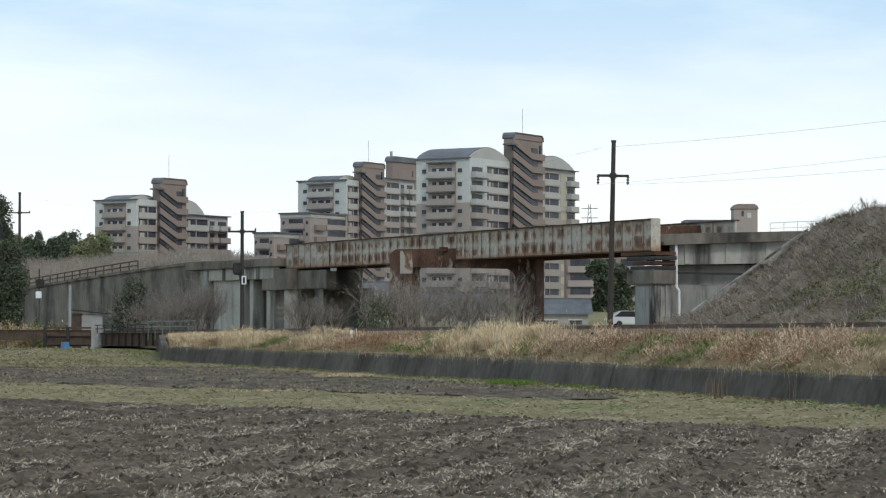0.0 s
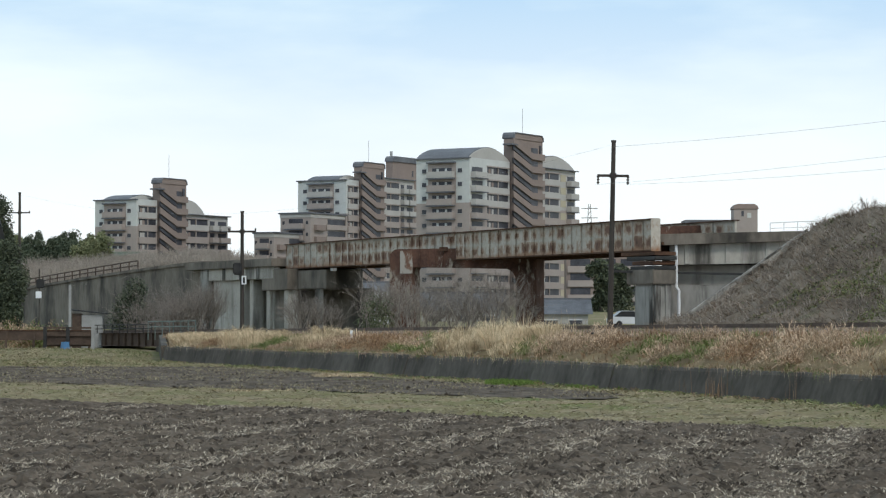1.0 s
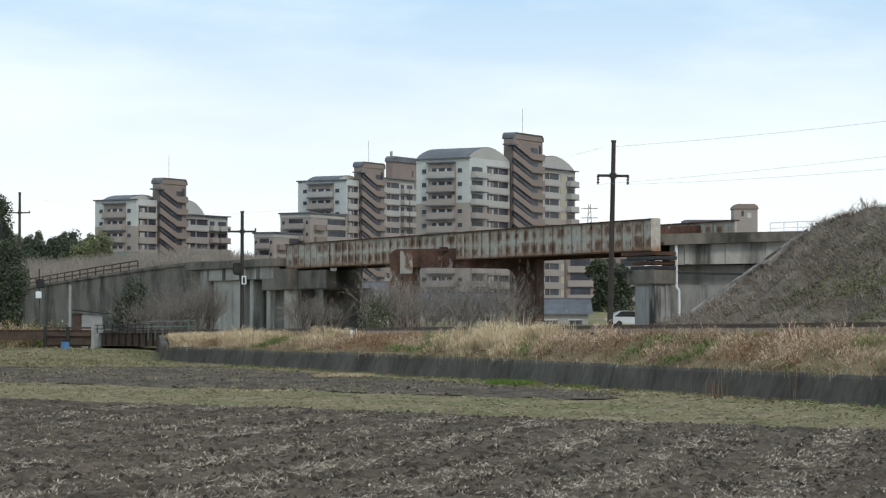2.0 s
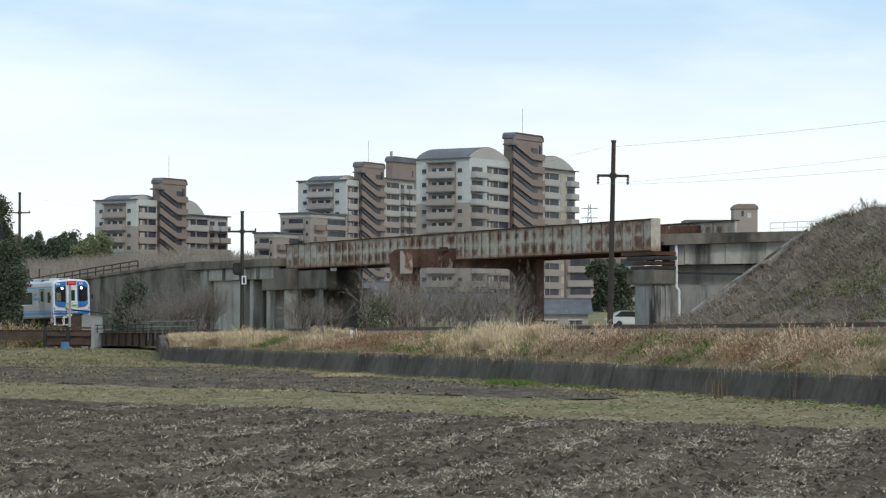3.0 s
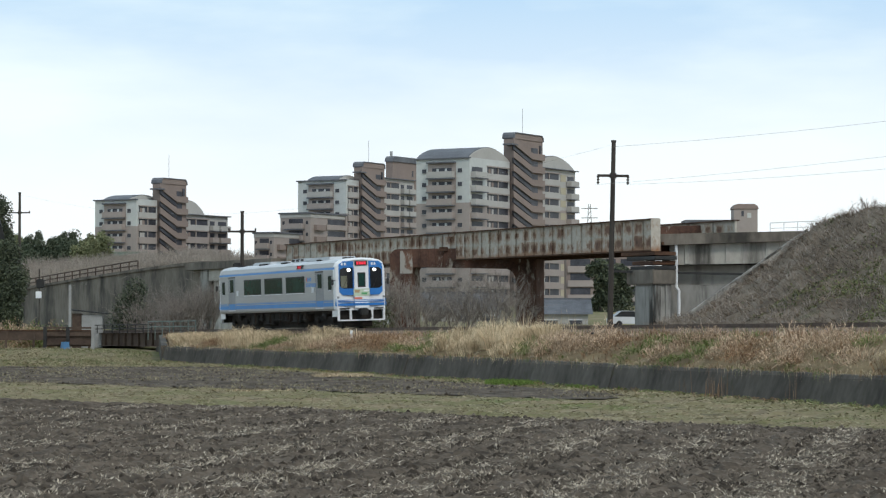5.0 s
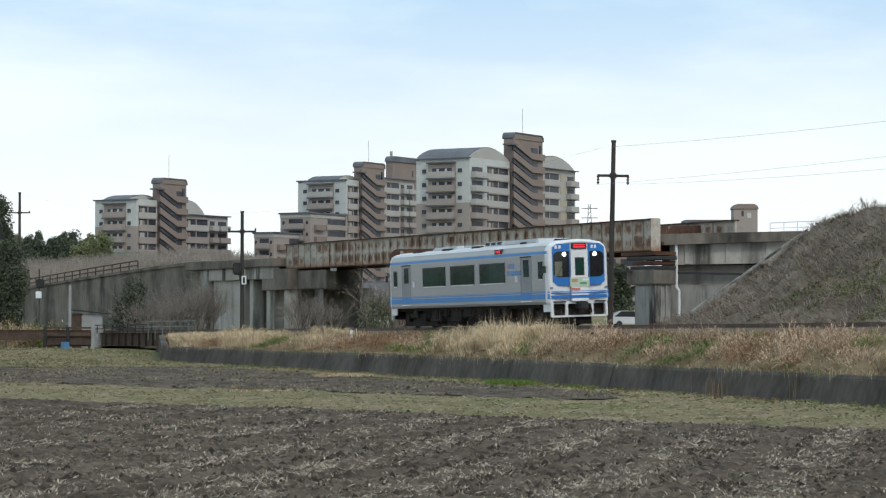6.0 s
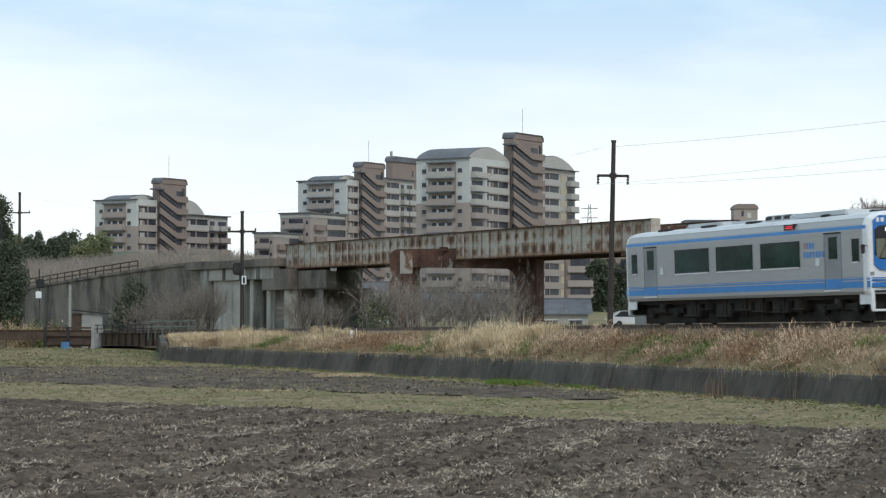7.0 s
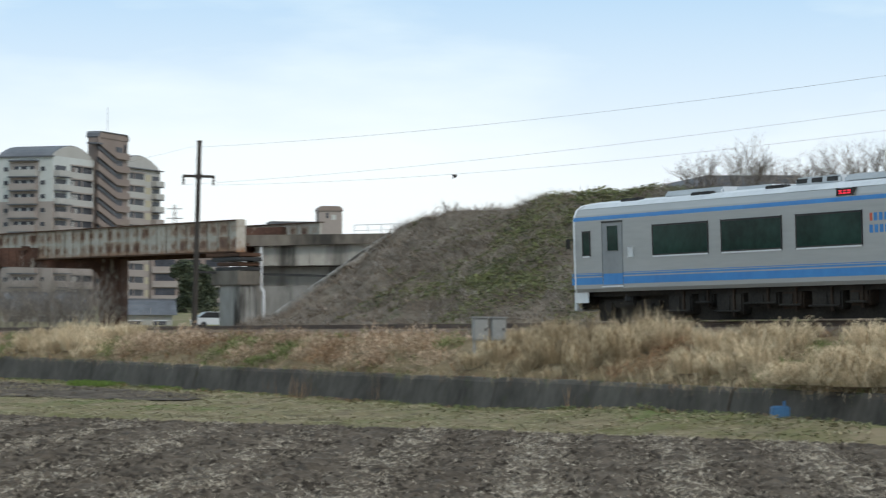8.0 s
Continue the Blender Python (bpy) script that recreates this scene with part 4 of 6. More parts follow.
    part("slab_pier", boxbm(59.3, 65.2, -4.6, 0.3, 1.0, 5.35, 0.05), PALECONC, ap, "pale slab pier")
    part("column", boxbm(57.2, 58.0, -0.6, 0.2, 1.0, 5.35, 0.05), PALECONC, ap)
    part("column", boxbm(53.0, 53.9, -0.6, 0.2, 1.0, 5.35, 0.05), PALECONC, ap)
    part("end_pier", boxbm(65.6, 67.2, -5.0, 0.7, 1.0, 6.25, 0.06), CONC, ap)

    wall = new("retaining_wall")
    wall.matrix_world = BMAT
    tagged(wall, "tall stained concrete retaining wall of the approach", "retaining wall", kind="structure")
    x = 67.3
    while x < 126:
        t0, t1 = (x - 67) / 56, (x + 4.6 - 67) / 56
        z0, z1 = 6.75 - 1.8 * t0 ** 1.3, 6.75 - 1.8 * t1 ** 1.3
        bm = bmesh.new()
        prism(bm, [(x, 0.5), (x + 4.57, 0.5), (x + 4.57, z1), (x, z0)], 'y', -0.3, 0.25)
        part("wall_panel", bm, DARKCONC, wall)
        bm = bmesh.new()
        prism(bm, [(x, z0), (x + 4.57, z1), (x + 4.57, z1 + 0.22), (x, z0 + 0.22)], 'y', -0.4, 0.4)
        part("coping", bm, DARKCONC, wall)
        x += 4.6
    rl = empty("handrail", BMAT, "rusty brown handrail along the retaining wall", "railing")
    for i in range(15):
        xx = 84 + i * 2.3
        z = 6.97 - 1.8 * ((xx - 67) / 56) ** 1.3
        part("post", boxbm(xx - 0.05, xx + 0.05, 0, 0.1, z, z + 0.7), BROWNM, rl)
        if i < 14:
            z2 = 6.97 - 1.8 * ((xx + 2.3 - 67) / 56) ** 1.3
            for h in (0.32, 0.7):
                bm = bmesh.new()
                prism(bm, [(xx, z + h), (xx + 2.3, z2 + h), (xx + 2.3, z2 + h + 0.1), (xx, z + h + 0.1)], 'y', 0.02, 0.08)
                part("bar", bm, BROWNM, rl)


build_overpass()


# ---- apartment blocks on the rise behind ----
def apartment(name, x0, y0, vw, ua, ut, uc, ztop, ztow, zc, split, label, floors=10, zbase=2.0):
    """A main wing with a white gable side, a stair tower and a rear wing, in the block's own axes: x along the long side, y along the gable side."""
    m = Matrix.Translation((x0, y0, 0)) @ Matrix.Rotation(radians(60), 4, 'Z')
    ap = empty(name, m, label, "apartment building", "apartment blocks")
    H = 2.84

    def wing(u0, u1, v0, v1, zt, wall_m=BWHITE, low_m=BBEIGE, sp=split):
        part("lower_wall", boxbm(u0, u1, v0, v1, zbase, sp), low_m, ap, "beige tiled wall")
        if zt > sp:
            part("upper_wall", boxbm(u0, u1, v0, v1, sp, zt), wall_m, ap, "pale tiled wall")

    def vault(u0, u1, v0, v1, z, h, nm="roof"):
        bm = bmesh.new()
        n = 12
        out = [(u0 + (u1 - u0) * i / n, z + h * math.sin(math.pi * i / n) ** 0.8) for i in range(n + 1)]
        prism(bm, out, 'y', v0 + 0.3, v1)
        r = part(nm, bm, BROOF, ap, "grey barrel roof")
        bm = bmesh.new()
        prism(bm, [(u, w - 0.15) for u, w in out] + [(out[-1][0], z - 0.2), (out[0][0], z - 0.2)], 'y', v0 + 0.02, v0 + 0.28)
        part("gable", bm, BGREY, r)

    def floor_z(k, zt):
        return zt - 4.2 - H * k

    def bays_front(u0, u1, v, zt, kinds):
        """Openings and balconies on the long side, storey by storey."""
        for k in range(floors):
            z = floor_z(k, zt)
            if z < zbase + 0.5:
                break
            pm = BGREY if z > split - 0.5 else BBEIGE
            for a, b, kind in kinds:
                if kind == 'corridor':
                    # dark sheet on the wall stands for the shade inside the open corridor
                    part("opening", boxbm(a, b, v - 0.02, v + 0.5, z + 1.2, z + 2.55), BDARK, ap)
                    c = part("corridor_parapet", boxbm(a - 0.2, b + 0.2, v - 0.35, v - 0.05, z, z + 1.22), pm, ap)
                    part("lintel", boxbm(a - 0.2, b + 0.2, v - 0.35, v - 0.02, z + 2.58, z + 2.84), BBEIGE, c)
                    for q in (0.06, 0.2):
                        dx = a + (b - a) * q
                        part("flat_door", boxbm(dx, dx + 0.85, v - 0.04, v + 0.1, z + 1.2, z + 2.25), BGREY if (k + int(q * 10)) % 3 else BBROWN, c)
                    mid = (a + b) / 2
                    part("post", boxbm(mid - 0.15, mid + 0.15, v - 0.2, v - 0.04, z + 1.2, z + 2.6), BBEIGE, c)
                elif kind == 'balcony':
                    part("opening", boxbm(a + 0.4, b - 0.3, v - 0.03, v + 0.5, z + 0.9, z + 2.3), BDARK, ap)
                    c = part("balcony", boxbm(a, b, v - 1.3, v - 0.04, z, z + 1.25, 0.08), pm, ap)
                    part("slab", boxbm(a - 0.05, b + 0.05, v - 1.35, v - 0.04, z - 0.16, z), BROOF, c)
                elif kind == 'yellow':
                    part("panel", boxbm(a, b, v - 0.06, v + 0.2, z + 1.0, z + 2.5), mat("yellowed_panel", (0.4, 0.36, 0.26), (0.45, 0.4, 0.3)) if k == 0 else bpy.data.materials["yellowed_panel"], ap)

    def bays_side(v_list, u, zt, kinds):
        for k in range(floors):
            z = floor_z(k, zt)
            if z < zbase + 0.5:
                break
            pm = BGREY if z > split + 5 else BBEIGE
            for a, b, kind in kinds:
                if kind == 'balcony':
                    part("opening", boxbm(u - 0.045, u + 0.4, a + 0.8, b - 0.8, z + 0.9, z + 2.1), BDARK, ap)
                    for w in (0.3, 0.62):
                        part("curtain", boxbm(u - 0.07, u + 0.2, a + (b - a) * w, a + (b - a) * w + 0.55, z + 1.0, z + 2.0), BWHITE, ap)
                    c = part("balcony", boxbm(u - 1.2, u - 0.04, a, b, z, z + 1.35, 0.08), BGREY if z > split + 3 else BBEIGE, ap)
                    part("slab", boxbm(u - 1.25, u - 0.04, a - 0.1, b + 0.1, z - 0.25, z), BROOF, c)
                else:
                    wd = part("window", boxbm(u - 0.05, u + 0.3, a, b, z + 1.1, z + 1.95), BDARK, ap)
                    part("sill", boxbm(u - 0.12, u - 0.02, a - 0.1, b + 0.1, z + 1.02, z + 1.1), BGREY, wd)

    # main wing
    wing(0, ua, 0, vw, ztop)
    part("bay_wall", boxbm(-0.025, 0.1, vw * 0.25, vw * 0.78, zbase, ztop - 0.9), BBEIGE, ap, "beige recessed balcony bay")
    part("bay_lintel", boxbm(-0.9, 0.0, vw * 0.25, vw * 0.78, ztop - 1.1, ztop - 0.8), BROOF, ap)
    bays_side(None, 0, ztop, [(vw * 0.27, vw * 0.76, 'balcony'), (vw * 0.14, vw * 0.22, 'window'), (vw * 0.81, vw * 0.89, 'window')])
    if ua > 12:
        bays_front(0, ua, 0, ztop, [(0.5, 5.8, 'balcony'), (7.6, ua - 0.8, 'corridor')])
        vault(-0.3, ua + 0.2, 0, vw, ztop, 2.6)
    else:
        bays_front(0, ua, 0, ztop, [(0.8, ua - 0.6, 'corridor')])
        vault(-0.2, ua + 4, 2.0, vw * 0.8, ztop, 1.3)
    part("eave", boxbm(-0.4, 0.3, -0.2, vw + 0.3, ztop - 0.25, ztop + 0.05), BROOF, ap)
    # stair tower with sloping flights
    tw = part("stair_tower", boxbm(ua + 0.3, ut, -0.8, 1.6, zbase, ztow - 1.2), BBROWN, ap, "brown tiled stair tower")
    bm = bmesh.new()
    w = ut - ua - 0.3
    out = [(ua + 0.1, ztow - 1.2), (ua + 0.25, ztow - 0.5), (ua + 0.8, ztow), (ut - 0.6, ztow), (ut - 0.05, ztow - 0.5), (ut + 0.1, ztow - 1.2)]
    core = [(u + (0.2 if u < (ua + ut) / 2 else -0.2), z - 0.2) for u, z in out]
    prism(bm, core, 'y', -0.95, 1.75)
    part("tower_head", bm, BBROWN, tw, "brown tiled rounded tower head")
    bm = bmesh.new()
    prism(bm, out + core[::-1], 'y', -1.1, 1.9)
    part("tower_cap", bm, BROOF, tw, "thin dark rounded parapet cap")
    us = ua + 0.3 + w * 0.55
    n = 0
    z = ztow - 4.6
    while z > zbase + 2:
        bm = bmesh.new()
        prism(bm, [(ua - 0.8, z + 1.9), (us, z - 0.9), (us, z + 0.5), (ua - 0.8, z + 3.3)], 'y', -1.5, -1.25)
        fl = part("stair_flight", bm, BBROWN, tw, "sloping stair parapet")
        part("landing", boxbm(us, ut - 0.2, -1.5, -0.8, z - 0.9, z + 0.45), BBROWN, fl)
        # dark slanting piece paints the shade between two flights
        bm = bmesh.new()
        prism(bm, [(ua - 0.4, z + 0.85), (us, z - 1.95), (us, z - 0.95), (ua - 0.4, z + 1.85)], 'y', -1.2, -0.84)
        part("stair_gap_shade", bm, BDARK, fl)
        part("tower_window", boxbm(us + 0.6, us + w * 0.27, -0.86, -0.5, z + 0.5, z + 1.7), BDARK, fl)
        z -= H
        n += 1
    part("tower_slit", boxbm(ut - 1.6, ut - 1.0, -1.06, -0.7, ztow - 4.0, ztow - 2.2), BDARK, tw)
    part("canopy", boxbm(ua - 2.2, ua + 0.6, -1.8, 0.5, ztow - 2.9, ztow - 2.6), BROOF, tw)
    # rear wing
    if uc > ut + 2:
        zs = zc
        wing(ut, uc, 0.4, 9.0, zs, BGREY)
        ln = uc - ut
        kinds = [(ut + 0.5, ut + ln * 0.55, 'corridor'), (uc - ln * 0.24, uc - 0.4, 'balcony')]
        if ua > 12:
            kinds.append((ut + ln * 0.6, ut + ln * 0.74, 'yellow'))
        else:
            kinds.append((ut + ln * 0.58, ut + ln * 0.72, 'balcony'))
        bays_front(ut, uc, 0.4, zs + 0.6, kinds)
        if ua > 12:
            vault(ut - 2, uc + 0.2, 0.4, 8.8, zs, 3.0)
        elif zc < 30:
            vault(ut - 3, ut + ln * 0.5, 0.4, 6, zs, 3.4)
        part("eave", boxbm(ut, uc + 0.6, -0.3, 9.0, zs - 0.1, zs + 0.12), BROOF, ap)
    # aerial on the tower
    part("aerial", tubebm(((ua + ut) / 2, 0.5, ztow), ((ua + ut) / 2, 0.5, ztow + 5.5), 0.05, n=5), GREYMETAL, ap)
    return ap


apartment("apartment_building", 5.5, 490, 12.8, 17.5, 31.2, 49.3, 35.6, 42.0, 35.2, 26.2, "tall beige and white apartment block with brown stair tower")
apartment("apartment_building", -23.6, 575, 14.0, 5.9, 16.6, 33.0, 35.9, 40.6, 37.2, 27.6, "white apartment block with brown stair tower and stepped wings")
apartment("apartment_building", -70.0, 540, 12.0, 7.8, 18.0, 36.5, 29.4, 34.7, 26.6, 23.2, "smaller white and beige apartment block with brown stair tower")


def low_block(x0, y0, vw, uw, ztop, label, floors=6):
    m = Matrix.Translation((x0, y0, 0)) @ Matrix.Rotation(radians(60), 4, 'Z')
    b = empty("apartment_building", m, label, "apartment building", "apartment blocks")
    part("wall", boxbm(0, uw, 0, vw, 2.0, ztop), BBEIGE, b)
    part("roof", boxbm(-0.4, uw + 0.3, -0.4, vw + 0.4, ztop, ztop + 0.35), BROOF, b)
    part("parapet_band", boxbm(-0.12, uw + 0.1, -0.12, vw + 0.1, ztop - 0.9, ztop - 0.05), BGREY, b)
    for k in range(4):
        z = ztop - 3.6 - 2.84 * k
        if z > 3:
            for v in (vw * 0.08, vw * 0.86):
                part("window", boxbm(-0.05, 0.2, v, v + 0.6, z + 1.1, z + 1.9), BDARK, b)
            part("stair_parapet", boxbm(uw * 0.05, uw * 0.18, -0.9, -0.05, z - 0.3, z + 1.0), BBROWN, b)
    for k in range(floors):
        z = ztop - 3.6 - 2.84 * k
        if z < 3:
            break
        part("opening", boxbm(-0.04, 0.3, vw * 0.25, vw * 0.72, z + 1.2, z + 2.4), BDARK, b)
        c = part("balcony", boxbm(-1.2, -0.05, vw * 0.2, vw * 0.78, z, z + 1.3, 0.08), BBEIGE, b)
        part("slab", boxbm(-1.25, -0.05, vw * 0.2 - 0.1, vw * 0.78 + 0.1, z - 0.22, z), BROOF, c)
        # the corridor's inner shade, painted as a dark sheet
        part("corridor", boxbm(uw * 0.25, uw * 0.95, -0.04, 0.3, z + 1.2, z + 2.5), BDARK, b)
        part("corridor_parapet", boxbm(uw * 0.22, uw * 0.97, -0.4, -0.05, z, z + 1.2), BBEIGE, b)
    return b


low_block(-31.5, 562, 8.6, 30, 27.0, "lower beige wing stepping down the slope")
low_block(-39.6, 553, 5.5, 26, 22.0, "lowest beige wing stepping down the slope")
tower2 = empty("apartment_building", Matrix.Translation((-12.8, 600, 0)) @ Matrix.Rotation(radians(60), 4, 'Z'), "brown stair tower of a block behind the others", "apartment building", "apartment blocks")
part("tower", boxbm(0, 12.0, 0, 2, 2, 42.0), BBROWN, tower2)
bm = bmesh.new()
prism(bm, [(-0.2, 41.9), (0.1, 42.8), (0.8, 43.3), (11.2, 43.3), (11.9, 42.8), (12.2, 41.9)], 'y', -0.3, 2.3)
part("tower_cap", bm, BROOF, tower2)
part("slit", boxbm(9.6, 10.3, -0.05, 0.2, 38.4, 40), BDARK, tower2)
part("dish", tubebm((1.0, 1, 43.3), (1.0, 1, 44.6), 0.35, n=8), GREYMETAL, tower2)

# distant top of another block behind the road
fb = empty("apartment_building", Matrix.Translation((61.5, 480, 0)), "far block with a rounded brown stair tower showing over the road", "apartment building", "apartment blocks")
part("stair_tower", boxbm(-2.4, 2.4, 0, 5, 2, 24.6), BBEIGE, fb)
bm = bmesh.new()
prism(bm, [(-2.6, 24.4), (-2.4, 25.0), (-1.8, 25.4), (1.8, 25.4), (2.4, 25.0), (2.6, 24.4)], 'y', -0.2, 5.2)
part("tower_cap", bm, BBROWN, fb)
part("window", boxbm(0.3, 1.1, -0.05, 0.2, 22.6, 23.6), BWHITE, fb)
part("wing", boxbm(-11.5, -2.4, 1, 9, 2, 21.6), BBEIGE, fb)
part("wing_roof", boxbm(-12.2, -2.4, 0.6, 9.4, 21.6, 22.2), BROOF, fb)
part("slit", boxbm(-0.9, -0.4, -0.05, 0.2, 22.9, 24.0), BDARK, fb)
low = empty("apartment_building", Matrix.Translation((24.5, 470, 0)), "beige lower storeys of a block seen between the piers", "apartment building", "apartment blocks")
part("wall", boxbm(0, 15.5, 0, 8, 2, 15.5), BBROWN, low)
for k in range(4):
    z = 12.6 - 2.84 * k
    for j in range(3):
        part("opening", boxbm(0.8 + 5 * j, 4.8 + 5 * j, -0.05, 0.2, z, z + 1.35), BDARK, low)
    part("parapet", boxbm(0.3, 15.2, -0.5, -0.06, z - 1.3, z - 0.05), BBEIGE, low)


# ---- houses seen under the overpass ----
def house(name, x0, x1, y, depth, z_eave, z_ridge, wall_m, roof_m, label, windows=2):
    h = empty(name, Matrix.Translation(((x0 + x1) / 2, y, 0)), label, "house")
    w = (x1 - x0) / 2
    part("wall", boxbm(-w, w, 0, depth, 0.6, z_eave), wall_m, h)
    bm = bmesh.new()
    prism(bm, [(-0.5, z_eave - 0.1), (depth / 2, z_ridge), (depth + 0.5, z_eave - 0.1), (depth / 2, z_ridge - 0.25)], 'x', -w - 0.5, w + 0.5)
    r = part("roof", bm, roof_m, h)
    part("ridge", boxbm(-w - 0.5, w + 0.5, depth / 2 - 0.12, depth / 2 + 0.12, z_ridge - 0.05, z_ridge + 0.14), roof_m, r)
    n = 16
    for i in range(n):
        x = -w - 0.4 + (2 * w + 0.8) * i / (n - 1)
        bm = bmesh.new()
        prism(bm, [(-0.5, z_eave - 0.06), (depth / 2, z_ridge + 0.04), (depth / 2, z_ridge), (-0.5, z_eave - 0.1)], 'x', x - 0.04, x + 0.04)
        part("roof_rib", bm, roof_m, r)
    for i in range(windows):
        x = -w + (i + 0.5) * 2 * w / windows
        wd = part("window", boxbm(x - 0.7, x + 0.7, -0.04, 0.1, z_eave - 1.7, z_eave - 0.7), BDARK, h)
        part("frame", boxbm(x - 0.78, x + 0.78, -0.07, -0.03, z_eave - 0.72, z_eave - 0.64), WHITEP, wd)
    return h


house("house", 10.0, 15.2, 248, 6.0, 2.9, 4.4, BGREY, ROOFTILE, "low house with a grey tiled roof", 2)
house("house", -11.2, -5.6, 250, 6.0, 5.2, 6.2, WHITEP, ROOFTILE, "white house with dark roof behind the bushes", 3)
house("house", -2.4, 6.5, 265, 6.0, 3.4, 5.2, BGREY, ROOFTILE, "grey house behind the bare bushes", 3)
house("house", -34.0, -24.3, 121, 7.0, 6.9, 9.4, WHITEP, ROOFTILE, "white walled house at the field's edge", 2)


hall = empty("hall", Matrix.Translation((43.6, 150, 0)), "mauve-grey hall with a shallow roof behind the embankment", "building")
part("wall", boxbm(0, 7.2, 0, 9, 1.0, 11.3), BBROWN, hall)
bm = bmesh.new()
prism(bm, [(-0.5, 11.2), (0.4, 12.0), (6.8, 12.1), (7.8, 11.2)], 'y', -0.4, 9.4)
part("roof", bm, BROOF, hall)
for k in range(3):
    part("window", boxbm(0.9 + 2.2 * k, 2.2 + 2.2 * k, -0.05, 0.1, 9.2, 10.4), BDARK, hall)


def build_car():
    c = empty("car", Matrix.Translation((18.3, 232, 1.62 + ground_z(18.3, 232) - 1.62)) @ Matrix.Rotation(radians(12), 4, 'Z'), "silver parked car with dark windows", "car")
    bm = bmesh.new()
    prism(bm, [(-2.1, 0.3), (2.1, 0.3), (2.15, 0.75), (1.6, 0.95), (-1.9, 0.98), (-2.15, 0.7)], 'y', -0.85, 0.85)
    part("body", bm, CARW, c)
    bm = bmesh.new()
    prism(bm, [(1.3, 0.95), (0.6, 1.5), (-1.0, 1.52), (-1.8, 0.96)], 'y', -0.72, 0.72)
    part("cabin", bm, FRONTG, c)
    part("roof", boxbm(-0.95, 0.55, -0.68, 0.68, 1.5, 1.56, 0.02), CARW, c)
    for x in (-1.3, 1.3):
        for y in (-0.8, 0.8):
            part("wheel", tubebm((x, y - 0.1, 0.3), (x, y + 0.1, 0.3), 0.3, n=14), BLACKM, c)


build_car()


# ---- poles, wires, signals, railway furniture ----
def pole(x, y, z0, z1, r, arm, label, hang=0.0, lean=0.0, arm_z=None, arm_turn=0.0):
    p = empty("utility_pole", Matrix.Translation((x, y, z0)) @ Matrix.Rotation(lean, 4, 'Y') @ Matrix.Rotation(arm_turn, 4, 'Z'), label, "pole")
    h = z1 - z0
    part("shaft", tubebm((0, 0, -0.4), (0, 0, h), r, r * 0.72, 10), POLE, p)
    az = (arm_z - z0) if arm_z else h - 1.5
    part("cross_arm", boxbm(-arm, arm, -0.05, 0.05, az - 0.06, az + 0.06), POLE, p)
    part("pole_band", tubebm((0, 0, az - 0.12), (0, 0, az + 0.12), r * 1.15, n=10), POLE, p)
    part("pole_cap", tubebm((0, 0, h), (0, 0, h + 0.1), r * 0.85, n=8), POLE, p)
    for sx_ in (-1, 1):
        x0 = sx_ * (arm - 0.04)
        if hang:
            part("hanger", tubebm((x0, 0, az), (x0, 0, az - hang), 0.035, n=6), POLE, p)
            for k in range(3):
                part("insulator", tubebm((x0, 0, az - hang + 0.05 + 0.13 * k), (x0, 0, az - hang + 0.12 + 0.13 * k), 0.065, n=8), POLE, p)
        else:
            part("insulator", tubebm((x0, 0, az + 0.05), (x0, 0, az + 0.2), 0.05, n=8), POLE, p)
    return p


main_pole = pole(7.62, 108, 2.0, 10.55, 0.14, 0.72, "dark wooden pole beside the track with a short cross-arm", hang=0.4, lean=0.022, arm_z=9.02, arm_turn=-0.1)
pole2 = pole(-12.4, 146, 1.5, 9.0, 0.14, 0.86, "dark wooden pole behind the track with a cross-arm", arm_z=7.83)
part("speaker_box", boxbm(-0.55, 0.0, -0.3, 0.05, 3.65, 4.4, 0.08), BLACKM, pole2, "dark equipment box")
part("sign_plate", boxbm(-0.02, 0.3, -0.24, -0.2, 3.05, 3.6, 0.02), WHITEP, pole2, "small white sign plate")
part("sign_mark", boxbm(0.07, 0.2, -0.25, -0.235, 3.15, 3.5), BLACKM, pole2)
pole(-40.3, 225, 2.0, 14.3, 0.16, 0.98, "dark wooden pole among the far trees", arm_z=12.45)
pole(32.0, 52.0, 2.0, 10.4, 0.17, 0.8, "dark wooden pole farther along the track", hang=0.25, arm_z=9.4)


def wire(a, b, sag, r, label):
    a, b = Vector(a), Vector(b)
    bm = bmesh.new()
    n = 24
    pts = [a.lerp(b, i / n) - Vector((0, 0, sag * 4 * (i / n) * (1 - i / n))) for i in range(n + 1)]
    side = Vector((b.y - a.y, a.x - b.x, 0)).normalized() * r
    rings = [[bm.verts.new(p + o) for o in (side, Vector((0, 0, r)), -side, Vector((0, 0, -r)))] for p in pts]
    for p, q in zip(rings, rings[1:]):
        for k in range(4):
            bm.faces.new((p[k], p[(k + 1) % 4], q[(k + 1) % 4], q[k]))
    return tagged(part("overhead_wire", bm, GREYMETAL), label, "wire", "wires along the track")


wire((7.75, 108, 10.35), (32.0, 52, 10.3), 0.52, 0.005, "thin wire from the pole top along the track")
wire((6.95, 108.1, 8.62), (31.2, 52, 9.28), 0.44, 0.0045, "thin wire from the cross-arm along the track")
wire((8.35, 107.9, 8.62), (32.8, 52, 9.0), 0.68, 0.0045, "thin wire from the cross-arm along the track")
wire((-12.4, 146, 8.95), (7.6, 108, 10.4), 0.5, 0.003, "thin wire between the poles")
wire((-40.3, 225, 14.2), (-12.4, 146, 8.95), 0.6, 0.003, "thin wire between the poles")


